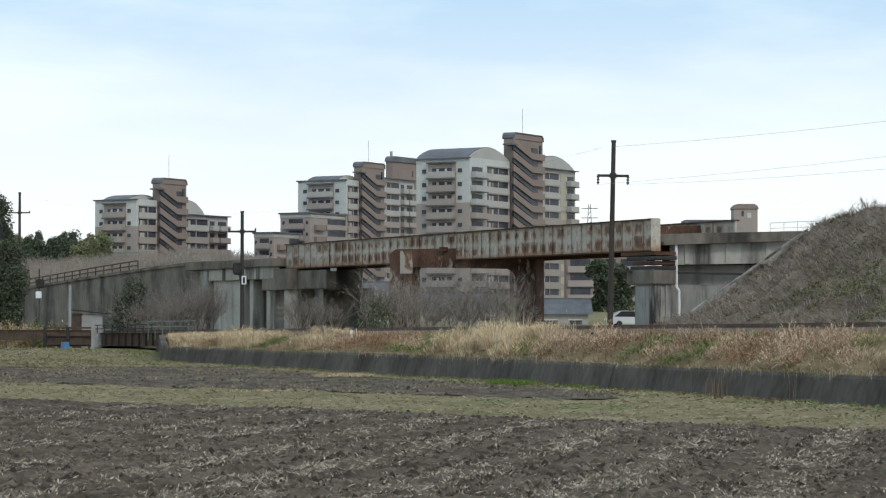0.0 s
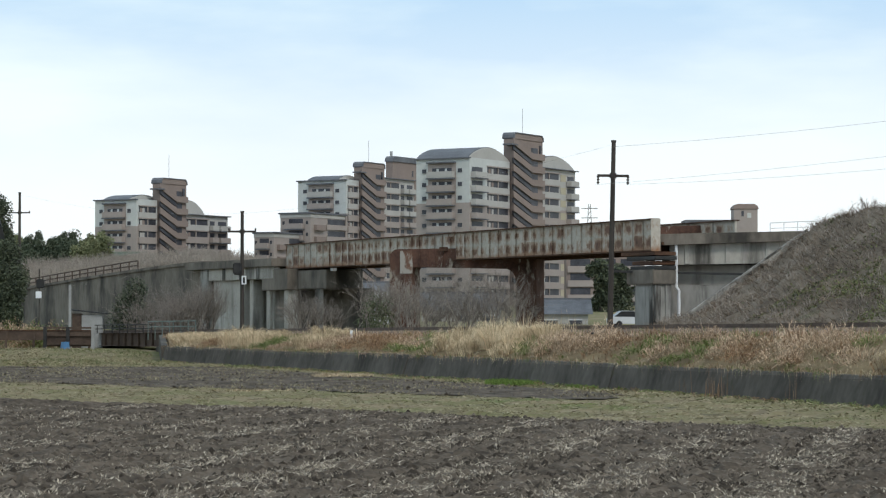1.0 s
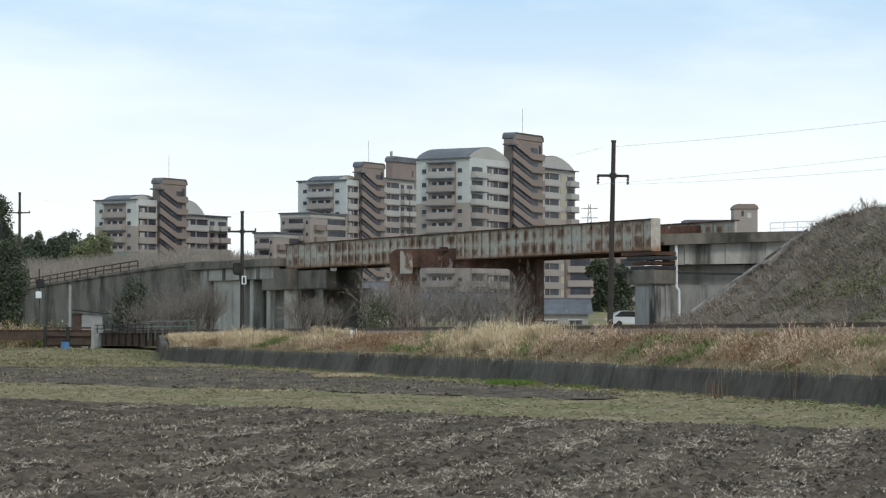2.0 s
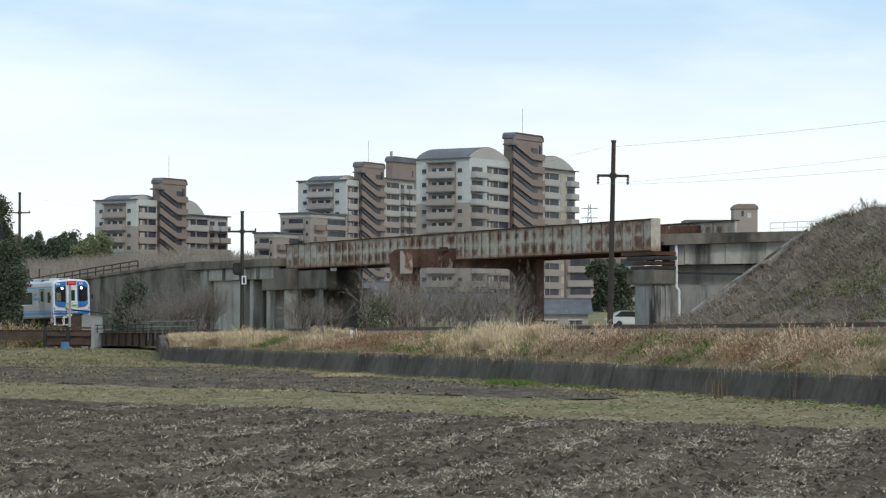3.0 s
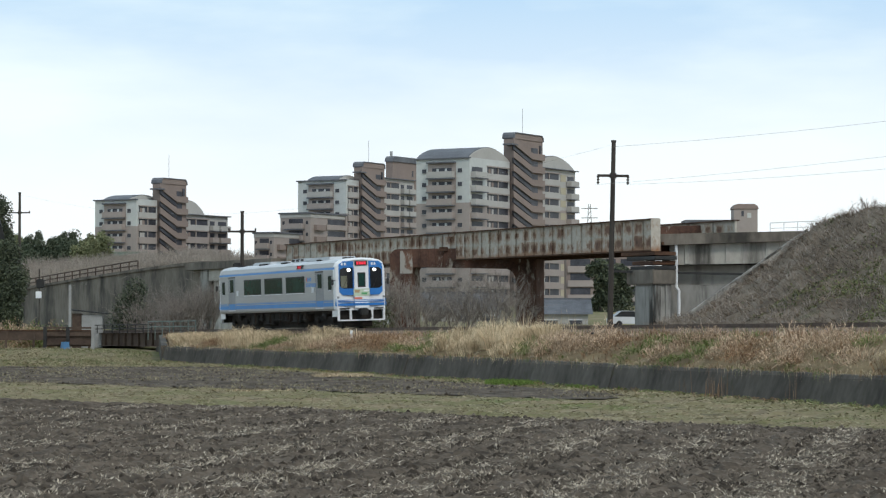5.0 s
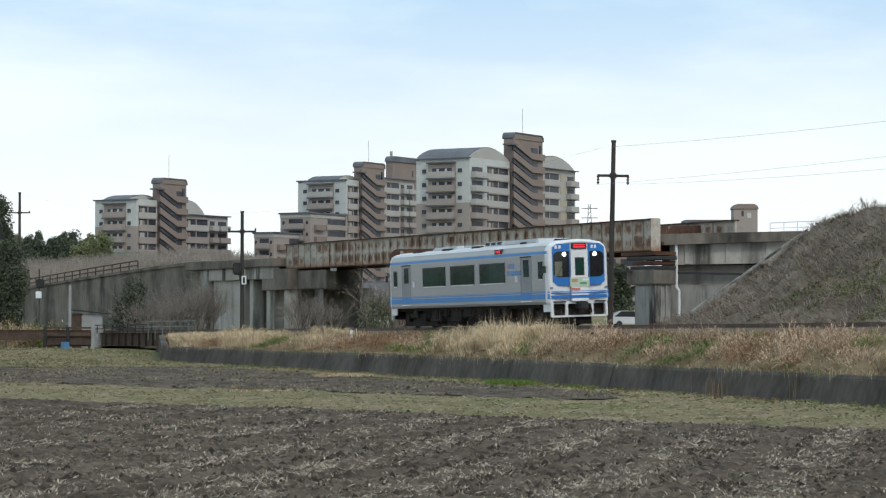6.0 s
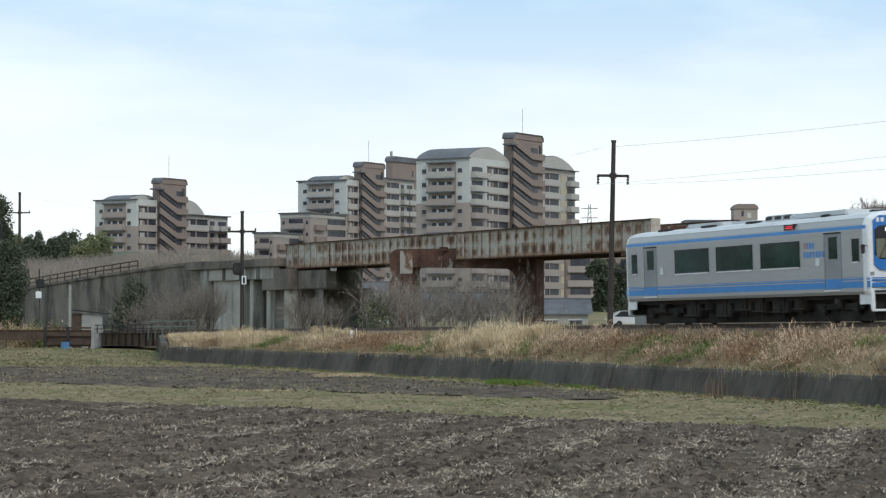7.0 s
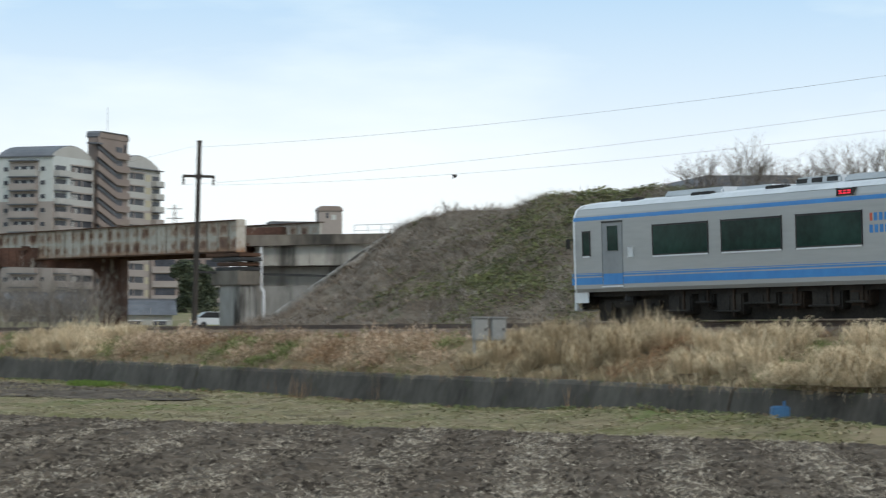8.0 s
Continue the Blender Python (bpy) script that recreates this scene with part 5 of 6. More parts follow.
def lattice_mast():
    m = empty("transmission_tower", Matrix.Translation((62, 1000, 0)), "faint grey lattice transmission tower far away", "pylon")
    for sx_ in (-1, 1):
        for sy in (-1, 1):
            part("leg", tubebm((sx_ * 2.6, sy * 2.6, 3), (sx_ * 0.4, sy * 0.4, 50), 0.16, n=4), GREYMETAL, m)
    for k in range(8):
        z = 32 + k * 2.2
        w = 2.6 - 2.2 * (z - 3) / 47
        part("brace", tubebm((-w, -w, z), (w, -w, z + 2.2), 0.12, n=4), GREYMETAL, m)
    for z in (44, 48):
        part("arm", boxbm(-3.4, 3.4, -0.2, 0.2, z, z + 0.35), GREYMETAL, m)


lattice_mast()


def build_signal():
    s = empty("railway_signal", Matrix.Translation((-32.6, 191, 1.0)), "dark signal head on a thin post with a pale box", "signal")
    part("post", tubebm((0, 0, -0.5), (0, 0, 5.4), 0.05, n=6), POLE, s)
    part("head", boxbm(-0.22, 0.42, -0.25, 0.1, 3.85, 4.6, 0.08), BLACKM, s)
    part("pale_box", boxbm(-0.25, 0.2, -0.3, -0.05, 3.05, 3.6, 0.03), WHITEP, s)


build_signal()


TEAL = mat("faded_green_paint", (0.12, 0.17, 0.15), (0.2, 0.25, 0.23), 0.6, 2, 0)


def build_left_furniture():
    gz = ground_z(-23.8, 151)
    g = empty("gate_frame", Matrix.Translation((-23.6, 150.5, gz)), "dark steel sluice gate frame on the field's edge", "gate")
    for x, m in ((-1.7, BLACKM), (-0.25, BLACKM), (1.35, GREYMETAL)):
        part("post", boxbm(x - 0.11, x + 0.11, -0.1, 0.1, -0.4, 1.45, 0.02), m, g)
    for z in (1.32, 0.85, 0.3):
        part("bar", boxbm(-1.7, 1.35, -0.06, 0.06, z, z + 0.12), BROWNM, g)
    part("panel", boxbm(-1.6, 1.3, 0.08, 0.12, 0.2, 0.95), BROWNM, g)
    p = tagged(part("plastic_drum", tubebm((-23.9, 149.7, gz - 0.05), (-23.9, 149.7, gz + 0.5), 0.3, 0.26, 14), BLUEPLASTIC), "small blue plastic drum by the gate", "drum")
    ba = empty("barrier", Matrix.Translation((0, 153.5, 0)), "long low brown steel barrier beside the bridge", "barrier")
    part("beam", boxbm(-36, -22.6, -0.1, 0.1, 1.05, 1.66, 0.02), BROWNM, ba)
    part("top_flange", boxbm(-36, -22.6, -0.16, 0.16, 1.66, 1.72), DARKRUST, ba)
    for i in range(8):
        part("post", boxbm(-35.6 + i * 1.8, -35.45 + i * 1.8, -0.16, -0.1, 0.2, 1.66), BROWNM, ba)
    sh = empty("hut", Matrix.Translation((-23.7, 157.5, ground_z(-23.2, 157.5))), "small grey hut with a dark sloping roof", "hut")
    part("wall", boxbm(-0.35, 1.0, 0, 0.6, -0.3, 2.2), GREYMETAL, sh)
    bm = bmesh.new()
    prism(bm, [(-1.1, 2.5), (1.35, 2.25), (1.35, 2.33), (-1.1, 2.6)], 'y', -0.2, 0.7)
    part("roof", bm, BLACKM, sh)
    part("open_bay", boxbm(-1.0, -0.37, 0.1, 0.6, -0.3, 2.3), BROWNM, sh)
    ps = empty("marker_post", Matrix.Translation((-24.6, 156, ground_z(-24.5, 156))), "slim pale grey concrete post", "post")
    part("shaft", boxbm(-0.08, 0.08, -0.08, 0.08, -0.3, 4.2, 0.02), GREYMETAL, ps)
    gr = empty("guard_rail", Matrix(), "pale green tube guard rail beside the line", "railing")
    pts = [track(-47.5 + 1.3 * i, -2.3 - 0.2 * (i > 3), -0.22)[0] for i in range(8)]
    for p_ in pts:
        part("post", tubebm(p_ - Vector((0, 0, 0.4)), p_ + Vector((0, 0, 0.75)), 0.025, n=6), TEAL, gr)
    for h in (0.72, 0.4):
        for p_, q_ in zip(pts, pts[1:]):
            part("rail_tube", tubebm(p_ + Vector((0, 0, h)), q_ + Vector((0, 0, h)), 0.025, n=6), TEAL, gr)


build_left_furniture()


def build_relay_boxes():
    p, a = track(36.6, -3.8, 0.1)
    for k, dx in enumerate((0.0, 0.52)):
        b = empty("relay_box", Matrix.Translation((p.x + dx - 0.3, p.y - 0.1 * k, p.z - 0.75)), "grey steel trackside relay box on short legs", "relay box", "relay boxes")
        part("case", boxbm(-0.22, 0.22, -0.18, 0.18, 0.12, 0.78, 0.02), GREYMETAL, b)
        part("door", boxbm(-0.19, 0.19, -0.2, -0.18, 0.16, 0.74, 0.008), GREYMETAL, b)
        part("lid", boxbm(-0.25, 0.25, -0.22, 0.2, 0.78, 0.83, 0.01), GREYMETAL, b)
        for x in (-0.18, 0.18):
            part("leg", boxbm(x - 0.03, x + 0.03, -0.05, 0.05, -0.6, 0.12), GREYMETAL, b)
        part("latch", boxbm(0.1, 0.15, -0.22, -0.2, 0.4, 0.5), BLACKM, b)
    q, _ = track(-13.0, -3.2, 0)
    k = empty("marker_post", Matrix.Translation((q.x, q.y, q.z - 0.75)), "short white track marker post", "post")
    part("shaft", boxbm(-0.06, 0.06, -0.06, 0.06, -0.2, 0.62, 0.01), WHITEP, k)
    v = empty("valve_frame", Matrix.Translation((17.1, 52.2, ground_z(17.1, 52.2) + turf_bump(17.1, 52.2))), "small blue plastic irrigation valve cover", "valve")
    part("cover", boxbm(-0.2, 0.2, -0.15, 0.15, -0.05, 0.3, 0.03), BLUEPLASTIC, v)
    part("handle", tubebm((0.1, 0, 0.28), (0.1, 0, 0.42), 0.03, n=6), BLUEPLASTIC, v)


build_relay_boxes()


# ---- vegetation, in arrays ----
class Pile:
    """Gathers vertices and faces of many small pieces."""

    def __init__(self, seed):
        self.v, self.f, self.r = [], [], random.Random(seed)

    def blade(self, p, tip, w, bow=0.0):
        r = self.r
        a = r.uniform(0, math.pi)
        dx, dy = math.cos(a) * w / 2, math.sin(a) * w / 2
        x, y, z = p
        tx, ty, tz = tip
        mx, my, mz = x + tx * (0.4 - bow), y + ty * (0.4 - bow), z + tz * 0.58
        n = len(self.v)
        self.v += [(x - dx, y - dy, z), (x + dx, y + dy, z), (mx + dx * 0.8, my + dy * 0.8, mz), (mx - dx * 0.8, my - dy * 0.8, mz), (x + tx, y + ty, z + tz)]
        self.f += [(n, n + 1, n + 2, n + 3), (n + 3, n + 2, n + 4)]

    def leaf(self, p, s):
        r = self.r
        u = Vector((r.gauss(0, 1), r.gauss(0, 1), r.gauss(0, 0.7))).normalized() * s
        w = u.cross(Vector((r.gauss(0, 1), r.gauss(0, 1), r.gauss(0, 1)))).normalized() * s * 0.55
        p = Vector(p)
        n = len(self.v)
        self.v += [tuple(p - u), tuple(p + w), tuple(p + u), tuple(p - w)]
        self.f.append((n, n + 1, n + 2, n + 3))

    def stick(self, a, b, r0, r1):
        d = (b - a)
        u = d.orthogonal().normalized()
        w = d.cross(u).normalized()
        n = len(self.v)
        for p, r in ((a, r0), (b, r1)):
            for k in range(3):
                t = k * 2.0944
                self.v.append(tuple(p + (u * math.cos(t) + w * math.sin(t)) * r))
        for k in range(3):
            self.f.append((n + k, n + (k + 1) % 3, n + 3 + (k + 1) % 3, n + 3 + k))

    def clod(self, p, s):
        r = self.r
        n = len(self.v)
        for dx, dy, dz in ((1, 0, 0), (0, 1, 0), (-1, 0, 0), (0, -1, 0), (0, 0, 0.8)):
            self.v.append((p[0] + s * (dx + r.uniform(-0.3, 0.3)), p[1] + s * (dy + r.uniform(-0.3, 0.3)), p[2] + s * (dz + r.uniform(-0.2, 0.3)) * 1.0 - s * 0.1))
        self.f += [(n, n + 1, n + 4), (n + 1, n + 2, n + 4), (n + 2, n + 3, n + 4), (n + 3, n, n + 4)]

    def branch(self, p, way, length, r, depth, spread=0.6, kids=3):
        q = p + way * length
        self.stick(p, q, r, r * 0.6)
        if depth:
            for _ in range(kids):
                t = self.r.uniform(0.4, 1.0)
                w = (way + Vector((self.r.gauss(0, spread), self.r.gauss(0, spread), self.r.gauss(0.1, spread * 0.7)))).normalized()
                self.branch(p.lerp(q, t), w, length * self.r.uniform(0.45, 0.75), r * 0.55, depth - 1, spread, kids)

    def make(self, name, material, label, category, kind="stuff", parent=None):
        return raw(name, self.v, self.f, material, kind, label, category, parent)


def field_cover():
    straw, clods = Pile(11), Pile(12)
    r = straw.r

    def place():
        y = 32 + 36 * r.random() ** 1.3
        x = r.uniform(-14, 23) * (0.55 + 0.45 * (y - 32) / 36)
        return x, y

    def band(x, y):
        """How much straw the harvester left here: long rows a few steps apart."""
        w = x * 0.97 - y * 0.235 + 0.15 * noise.noise(Vector((x * 0.3, y * 0.12, 8)))
        row = 0.5 + 0.5 * math.sin(w * 2 * math.pi / 2.57 + 3.99)
        patch = 0.55 + noise.noise(Vector((x * 0.22, y * 0.22, 3))) * 0.8 + 0.3 * smooth(6, 11, x - 0.1 * (y - 40))
        return row ** 7 * max(0.15, patch) * 1.5 + 0.09 * max(0, patch)

    n = 0
    while n < 7000:
        x, y = place()
        if strip_q(x, y) > -0.2 or x > 0.36 * y + 1 or x < -0.21 * y - 1 or r.random() > band(x, y):
            continue
        n += 1
        a0, big = r.gauss(1.4, 0.8), r.uniform(0.7, 1.4)
        for _ in range(r.randint(5, 11)):
            a = a0 + r.gauss(0, 0.7) + (math.pi if r.random() < 0.4 else 0)
            ln = r.uniform(0.04, 0.13) * big
            straw.blade((x + r.gauss(0, 0.05), y + r.gauss(0, 0.07), 0.05), (math.cos(a) * ln, math.sin(a) * ln, r.uniform(0.0, 0.07) * big), r.uniform(0.01, 0.023))
    # broad flattened straw left along the harvester's rows
    n = 0
    while n < 9000:
        x, y = place()
        if strip_q(x, y) > -0.2 or r.random() > band(x, y) * 0.9:
            continue
        n += 1
        a, ln = r.gauss(1.33, 0.55), r.uniform(0.08, 0.26)
        straw.blade((x, y, 0.055), (math.cos(a) * ln, math.sin(a) * ln, r.uniform(0.0, 0.05)), r.uniform(0.02, 0.045))
    n = 0
    while n < 9000:
        x, y = place()
        if strip_q(x, y) > -0.2 or r.random() > band(x, y) + 0.1:
            continue
        n += 1
        a, ln = r.uniform(0, 6.283), r.uniform(0.03, 0.12)
        straw.blade((x, y, 0.05), (math.cos(a) * ln, math.sin(a) * ln, r.uniform(0, 0.04)), r.uniform(0.01, 0.025))
    n = 0
    r = clods.r
    while n < 62000:
        y = 32 + 36 * r.random() ** 1.4
        x = r.uniform(-14, 23) * (0.55 + 0.45 * (y - 32) / 36)
        if strip_q(x, y) > -0.1:
            continue
        n += 1
        clods.clod((x, y, 0.03), r.uniform(0.02, 0.06) * (1.0 + 0.9 * (r.random() < 0.12)))
    straw.make("straw_litter", STRAW, "chopped pale straw scattered over the ploughed field", "straw")
    clods.make("soil_clods", CLOD, "dark broken clods of ploughed soil", "soil")
    far = Pile(13)
    r = far.r
    n = 0
    while n < 1500:
        x, y = r.uniform(-30, 8), r.uniform(76, 121)
        if second_field(x, y) < 0.2:
            continue
        n += 1
        far.clod((x, y, 0.02), r.uniform(0.04, 0.11))
    far.make("soil_clods", CLOD, "dark clods on the narrow field", "soil")
    stubble = Pile(14)
    r = stubble.r
    n = 0
    while n < 9000:
        x, y = r.uniform(-31, 8), r.uniform(75, 121)
        if second_field(x, y) < 0.0 or noise.noise(Vector((x * 0.25, y * 0.18, 5))) + r.gauss(0, 0.2) < -0.05:
            continue
        n += 1
        stubble.blade((x, y, 0.02), (r.gauss(0, 0.08), r.gauss(0, 0.08), r.uniform(0.02, 0.09)), r.uniform(0.02, 0.05))
    stubble.make("stubble", DRYTURF, "short dry stubble on the narrow field", "stubble")


def turf_cover():
    tan, green = Pile(21), Pile(22)
    r = tan.r
    n = 0
    while n < 46000:
        y = r.uniform(46, 128)
        x = r.uniform(-0.2 * y, min(0.37 * y, 24))
        s, d = track_coords(x, y)
        q = strip_q(x, y)
        if d > -5.9 or q < -0.25 or second_field(x, y) > 0.3:
            continue
        if y > 95 and r.random() < 0.4:
            continue
        n += 1
        g = noise.noise(Vector((x * 0.22, y * 0.22, 7))) + 0.5 * noise.noise(Vector((x * 0.9, y * 0.9, 2))) + 0.35 * smooth(-9, -6, d)
        edge = smooth(-10, -6, d) * 0.08
        h = r.uniform(0.01, 0.05) + edge * r.random() + (0.1 if r.random() < 0.012 else 0)
        pile = green if g + r.gauss(0, 0.15) > 0.42 else tan
        pile.blade((x, y, ground_z(x, y) + turf_bump(x, y) - 0.005), (r.gauss(0, 0.16), r.gauss(0, 0.06), h * 0.7), r.uniform(0.03, 0.07))
    n = 0
    while n < 12000:
        x, y = r.uniform(-30, -9), r.uniform(112, 151)
        s, d = track_coords(x, y)
        if second_field(x, y) > 0 or d > -2.4 or d > bank_edge(s) - 0.9:
            continue
        n += 1
        g = noise.noise(Vector((x * 0.3, y * 0.3, 17)))
        h = r.uniform(0.04, 0.2) * (1.0 + 0.8 * noise.noise(Vector((x * 0.8, y * 0.8, 9))))
        (green if g + r.gauss(0, 0.15) > 0.05 else tan).blade((x, y, ground_z(x, y) + turf_bump(x, y) - 0.01), (r.gauss(0, 0.2), r.gauss(0, 0.08), h * 0.7), r.uniform(0.03, 0.08))

    def patch(pile, cx, cy, rx, ry, k, h):
        for _ in range(k):
            a, q = r.uniform(0, 6.283), math.sqrt(r.random())
            pile.blade((cx + math.cos(a) * q * rx, cy + math.sin(a) * q * ry, 0.0), (r.gauss(0, 0.08), r.gauss(0, 0.08), h * r.uniform(0.4, 1.1)), r.uniform(0.015, 0.035))

    pale, fresh = Pile(24), Pile(25)
    patch(pale, -4.3, 101, 1.3, 1.0, 900, 0.2)
    patch(pale, -6.5, 82, 1.6, 0.8, 350, 0.1)
    patch(fresh, 2.9, 90.5, 1.3, 2.2, 3000, 0.22)
    patch(fresh, 5.4, 86.0, 0.9, 1.5, 1100, 0.16)
    patch(fresh, 6.7, 83.8, 0.7, 1.5, 900, 0.16)
    patch(fresh, 3.7, 69.0, 0.95, 1.0, 2600, 0.05)
    patch(green, -3.0, 96.0, 1.5, 1.0, 500, 0.1)
    fresh.make("turf_blades", FRESHGREEN, "fresh green clumps below the wall", "grass")
    pale.make("dead_tussocks", DRYGRASS, "pale dead tussocks on the field margin", "grass")
    tan.make("turf_blades", DRYTURF, "short dry tufts on the grass strip", "grass")
    green.make("turf_blades", TURFGREEN, "short green tufts on the grass strip", "grass")


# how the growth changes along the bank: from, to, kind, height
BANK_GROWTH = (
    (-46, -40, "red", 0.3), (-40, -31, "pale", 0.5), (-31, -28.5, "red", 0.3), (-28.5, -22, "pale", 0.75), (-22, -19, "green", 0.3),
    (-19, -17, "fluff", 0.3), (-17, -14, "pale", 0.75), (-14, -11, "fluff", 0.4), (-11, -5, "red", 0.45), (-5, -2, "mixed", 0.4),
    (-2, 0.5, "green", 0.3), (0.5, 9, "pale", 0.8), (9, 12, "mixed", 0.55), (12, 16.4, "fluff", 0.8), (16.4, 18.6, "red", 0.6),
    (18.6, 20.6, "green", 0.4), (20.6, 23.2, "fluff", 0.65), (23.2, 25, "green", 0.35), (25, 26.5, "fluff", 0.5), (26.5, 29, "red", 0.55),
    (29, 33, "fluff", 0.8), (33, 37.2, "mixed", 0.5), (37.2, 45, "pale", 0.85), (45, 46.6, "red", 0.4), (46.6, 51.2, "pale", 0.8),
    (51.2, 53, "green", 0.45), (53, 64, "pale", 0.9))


def bank_cover():
    dry, red, green, fluff = Pile(31), Pile(32), Pile(33), Pile(34)
    r = dry.r

    def foot(s, d):
        p, _ = track(s, d)
        t = min(1, max(0, (d + 5.3) / 2.7))
        return Vector((p.x, p.y, 0.84 + (p.z - 0.42 - 0.84) * t ** 0.8 - 0.06))

    def arch(pile, p, out, h, fall, w):
        """A blade that rises, bends over and hangs."""
        a = r.uniform(0, math.pi)
        o = Vector((math.cos(a), math.sin(a), 0)) * w / 2
        m1, m2 = p + out * 0.35 + Vector((0, 0, h * 0.75)), p + out * 0.7 + Vector((0, 0, h))
        tip = p + out + Vector((0, 0, h - fall))
        n = len(pile.v)
        for q, k in ((p, 1), (m1, 0.9), (m2, 0.7)):
            pile.v += [tuple(q - o * k), tuple(q + o * k)]
        pile.v.append(tuple(tip))
        pile.f += [(n, n + 1, n + 3, n + 2), (n + 2, n + 3, n + 5, n + 4), (n + 4, n + 5, n + 6)]

    def tussock(s, d, h, n, rad, pile, w=0.015):
        c = foot(s, d)
        for _ in range(n):
            a, k = r.uniform(0, 6.283), math.sqrt(r.random())
            hh = h * r.uniform(0.55, 1.05) * (1 - 0.35 * k)
            out = Vector((math.cos(a), math.sin(a) - 0.15, 0)) * hh * r.uniform(0.35, 1.0)
            arch(pile, c + Vector((math.cos(a), math.sin(a), 0)) * rad * k * 0.6, out, hh, hh * r.uniform(0.15, 0.75), w * r.uniform(0.7, 1.5))

    def bushy(s, d, h, n, rad, pile, w=0.02):
        """A rounded tangle of seed heads and side shoots."""
        c = foot(s, d)
        for _ in range(n):
            v = Vector((r.gauss(0, 1), r.gauss(0, 1), abs(r.gauss(0, 0.9)))).normalized()
            q = c + Vector((v.x * rad, v.y * rad, v.z * h)) * r.uniform(0.45, 1.0)
            ln = r.uniform(0.07, 0.2)
            pile.blade(tuple(q), (v.x * ln + r.gauss(0, 0.06), v.y * ln + r.gauss(0, 0.06), r.gauss(0.02, 0.08)), w * r.uniform(0.6, 1.6), r.uniform(-0.2, 0.2))

    def upright(s, d, h, n, rad, pile, w=0.013):
        c = foot(s, d)
        for _ in range(n):
            hh = h * r.uniform(0.6, 1.1)
            pile.blade((c.x + r.gauss(0, rad), c.y + r.gauss(0, rad), c.z), (r.gauss(0, 0.13) * hh, r.gauss(0, 0.13) * hh, hh), w * r.uniform(0.7, 1.4), 0.1)

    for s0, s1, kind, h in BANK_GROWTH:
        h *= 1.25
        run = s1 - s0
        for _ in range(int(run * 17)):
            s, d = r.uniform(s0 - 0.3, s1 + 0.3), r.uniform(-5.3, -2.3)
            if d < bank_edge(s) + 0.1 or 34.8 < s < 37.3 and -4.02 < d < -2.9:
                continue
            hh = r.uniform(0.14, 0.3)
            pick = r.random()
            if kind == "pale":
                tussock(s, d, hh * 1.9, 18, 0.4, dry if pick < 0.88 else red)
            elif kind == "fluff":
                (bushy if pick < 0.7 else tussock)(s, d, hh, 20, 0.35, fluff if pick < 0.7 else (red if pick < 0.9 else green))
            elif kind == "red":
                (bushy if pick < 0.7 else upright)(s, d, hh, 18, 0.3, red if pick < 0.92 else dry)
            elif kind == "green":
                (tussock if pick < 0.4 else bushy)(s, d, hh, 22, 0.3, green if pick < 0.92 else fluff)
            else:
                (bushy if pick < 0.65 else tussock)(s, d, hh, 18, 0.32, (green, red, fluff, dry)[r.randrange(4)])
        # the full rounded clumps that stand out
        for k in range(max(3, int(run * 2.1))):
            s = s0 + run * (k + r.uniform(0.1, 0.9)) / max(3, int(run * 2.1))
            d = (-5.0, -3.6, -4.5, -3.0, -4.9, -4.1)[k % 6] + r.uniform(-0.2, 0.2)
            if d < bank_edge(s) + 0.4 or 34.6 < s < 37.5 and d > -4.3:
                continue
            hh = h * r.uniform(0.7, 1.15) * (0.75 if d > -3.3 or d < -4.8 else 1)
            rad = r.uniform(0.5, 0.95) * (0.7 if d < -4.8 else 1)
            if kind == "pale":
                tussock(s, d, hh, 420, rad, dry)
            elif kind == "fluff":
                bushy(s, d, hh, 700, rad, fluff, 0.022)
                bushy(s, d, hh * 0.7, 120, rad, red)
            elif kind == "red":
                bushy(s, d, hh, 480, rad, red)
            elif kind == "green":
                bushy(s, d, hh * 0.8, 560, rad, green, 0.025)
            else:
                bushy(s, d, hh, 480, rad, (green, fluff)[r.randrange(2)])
    # weeds beside the ballast
    for _ in range(2600):
        s, d = r.uniform(-46, 55), r.uniform(-2.7, -1.1)
        k = noise.noise(Vector((s * 0.35, d, 40)))
        if d > bank_edge(s) and k > -0.25 - 0.4 * (d < -1.8):
            h = r.uniform(0.08, 0.3) * (1.2 if d < -1.8 else 0.75)
            (bushy if r.random() < 0.5 else upright)(s, d, h + 0.1, 9, 0.22, (red, red, fluff, green)[r.randrange(4)])
    # growth that hangs over the top of the wall
    for _ in range(520):
        s = r.uniform(-34.5, 62)
        c = foot(s, -5.35)
        pile = (dry, red, fluff, green)[r.randrange(4)]
        for _k in range(7):
            q = c + Vector((r.gauss(0, 0.25), r.gauss(0, 0.08), 0.08))
            arch(pile, q, Vector((r.gauss(0, 0.12) - 0.08, r.uniform(-0.4, -0.1), 0)), r.uniform(0.05, 0.2), r.uniform(0.1, 0.4), 0.014)
    # standing reeds
    for _ in range(110):
        upright(r.uniform(2.0, 9.5), r.uniform(-3.3, -2.3), r.uniform(0.6, 1.35), 4, 0.25, dry)
    for _ in range(46):
        s = r.uniform(37.6, 45.2)
        upright(s, r.uniform(-3.6, -2.6), r.uniform(0.75, 1.2), 13, 0.16, dry, 0.014)
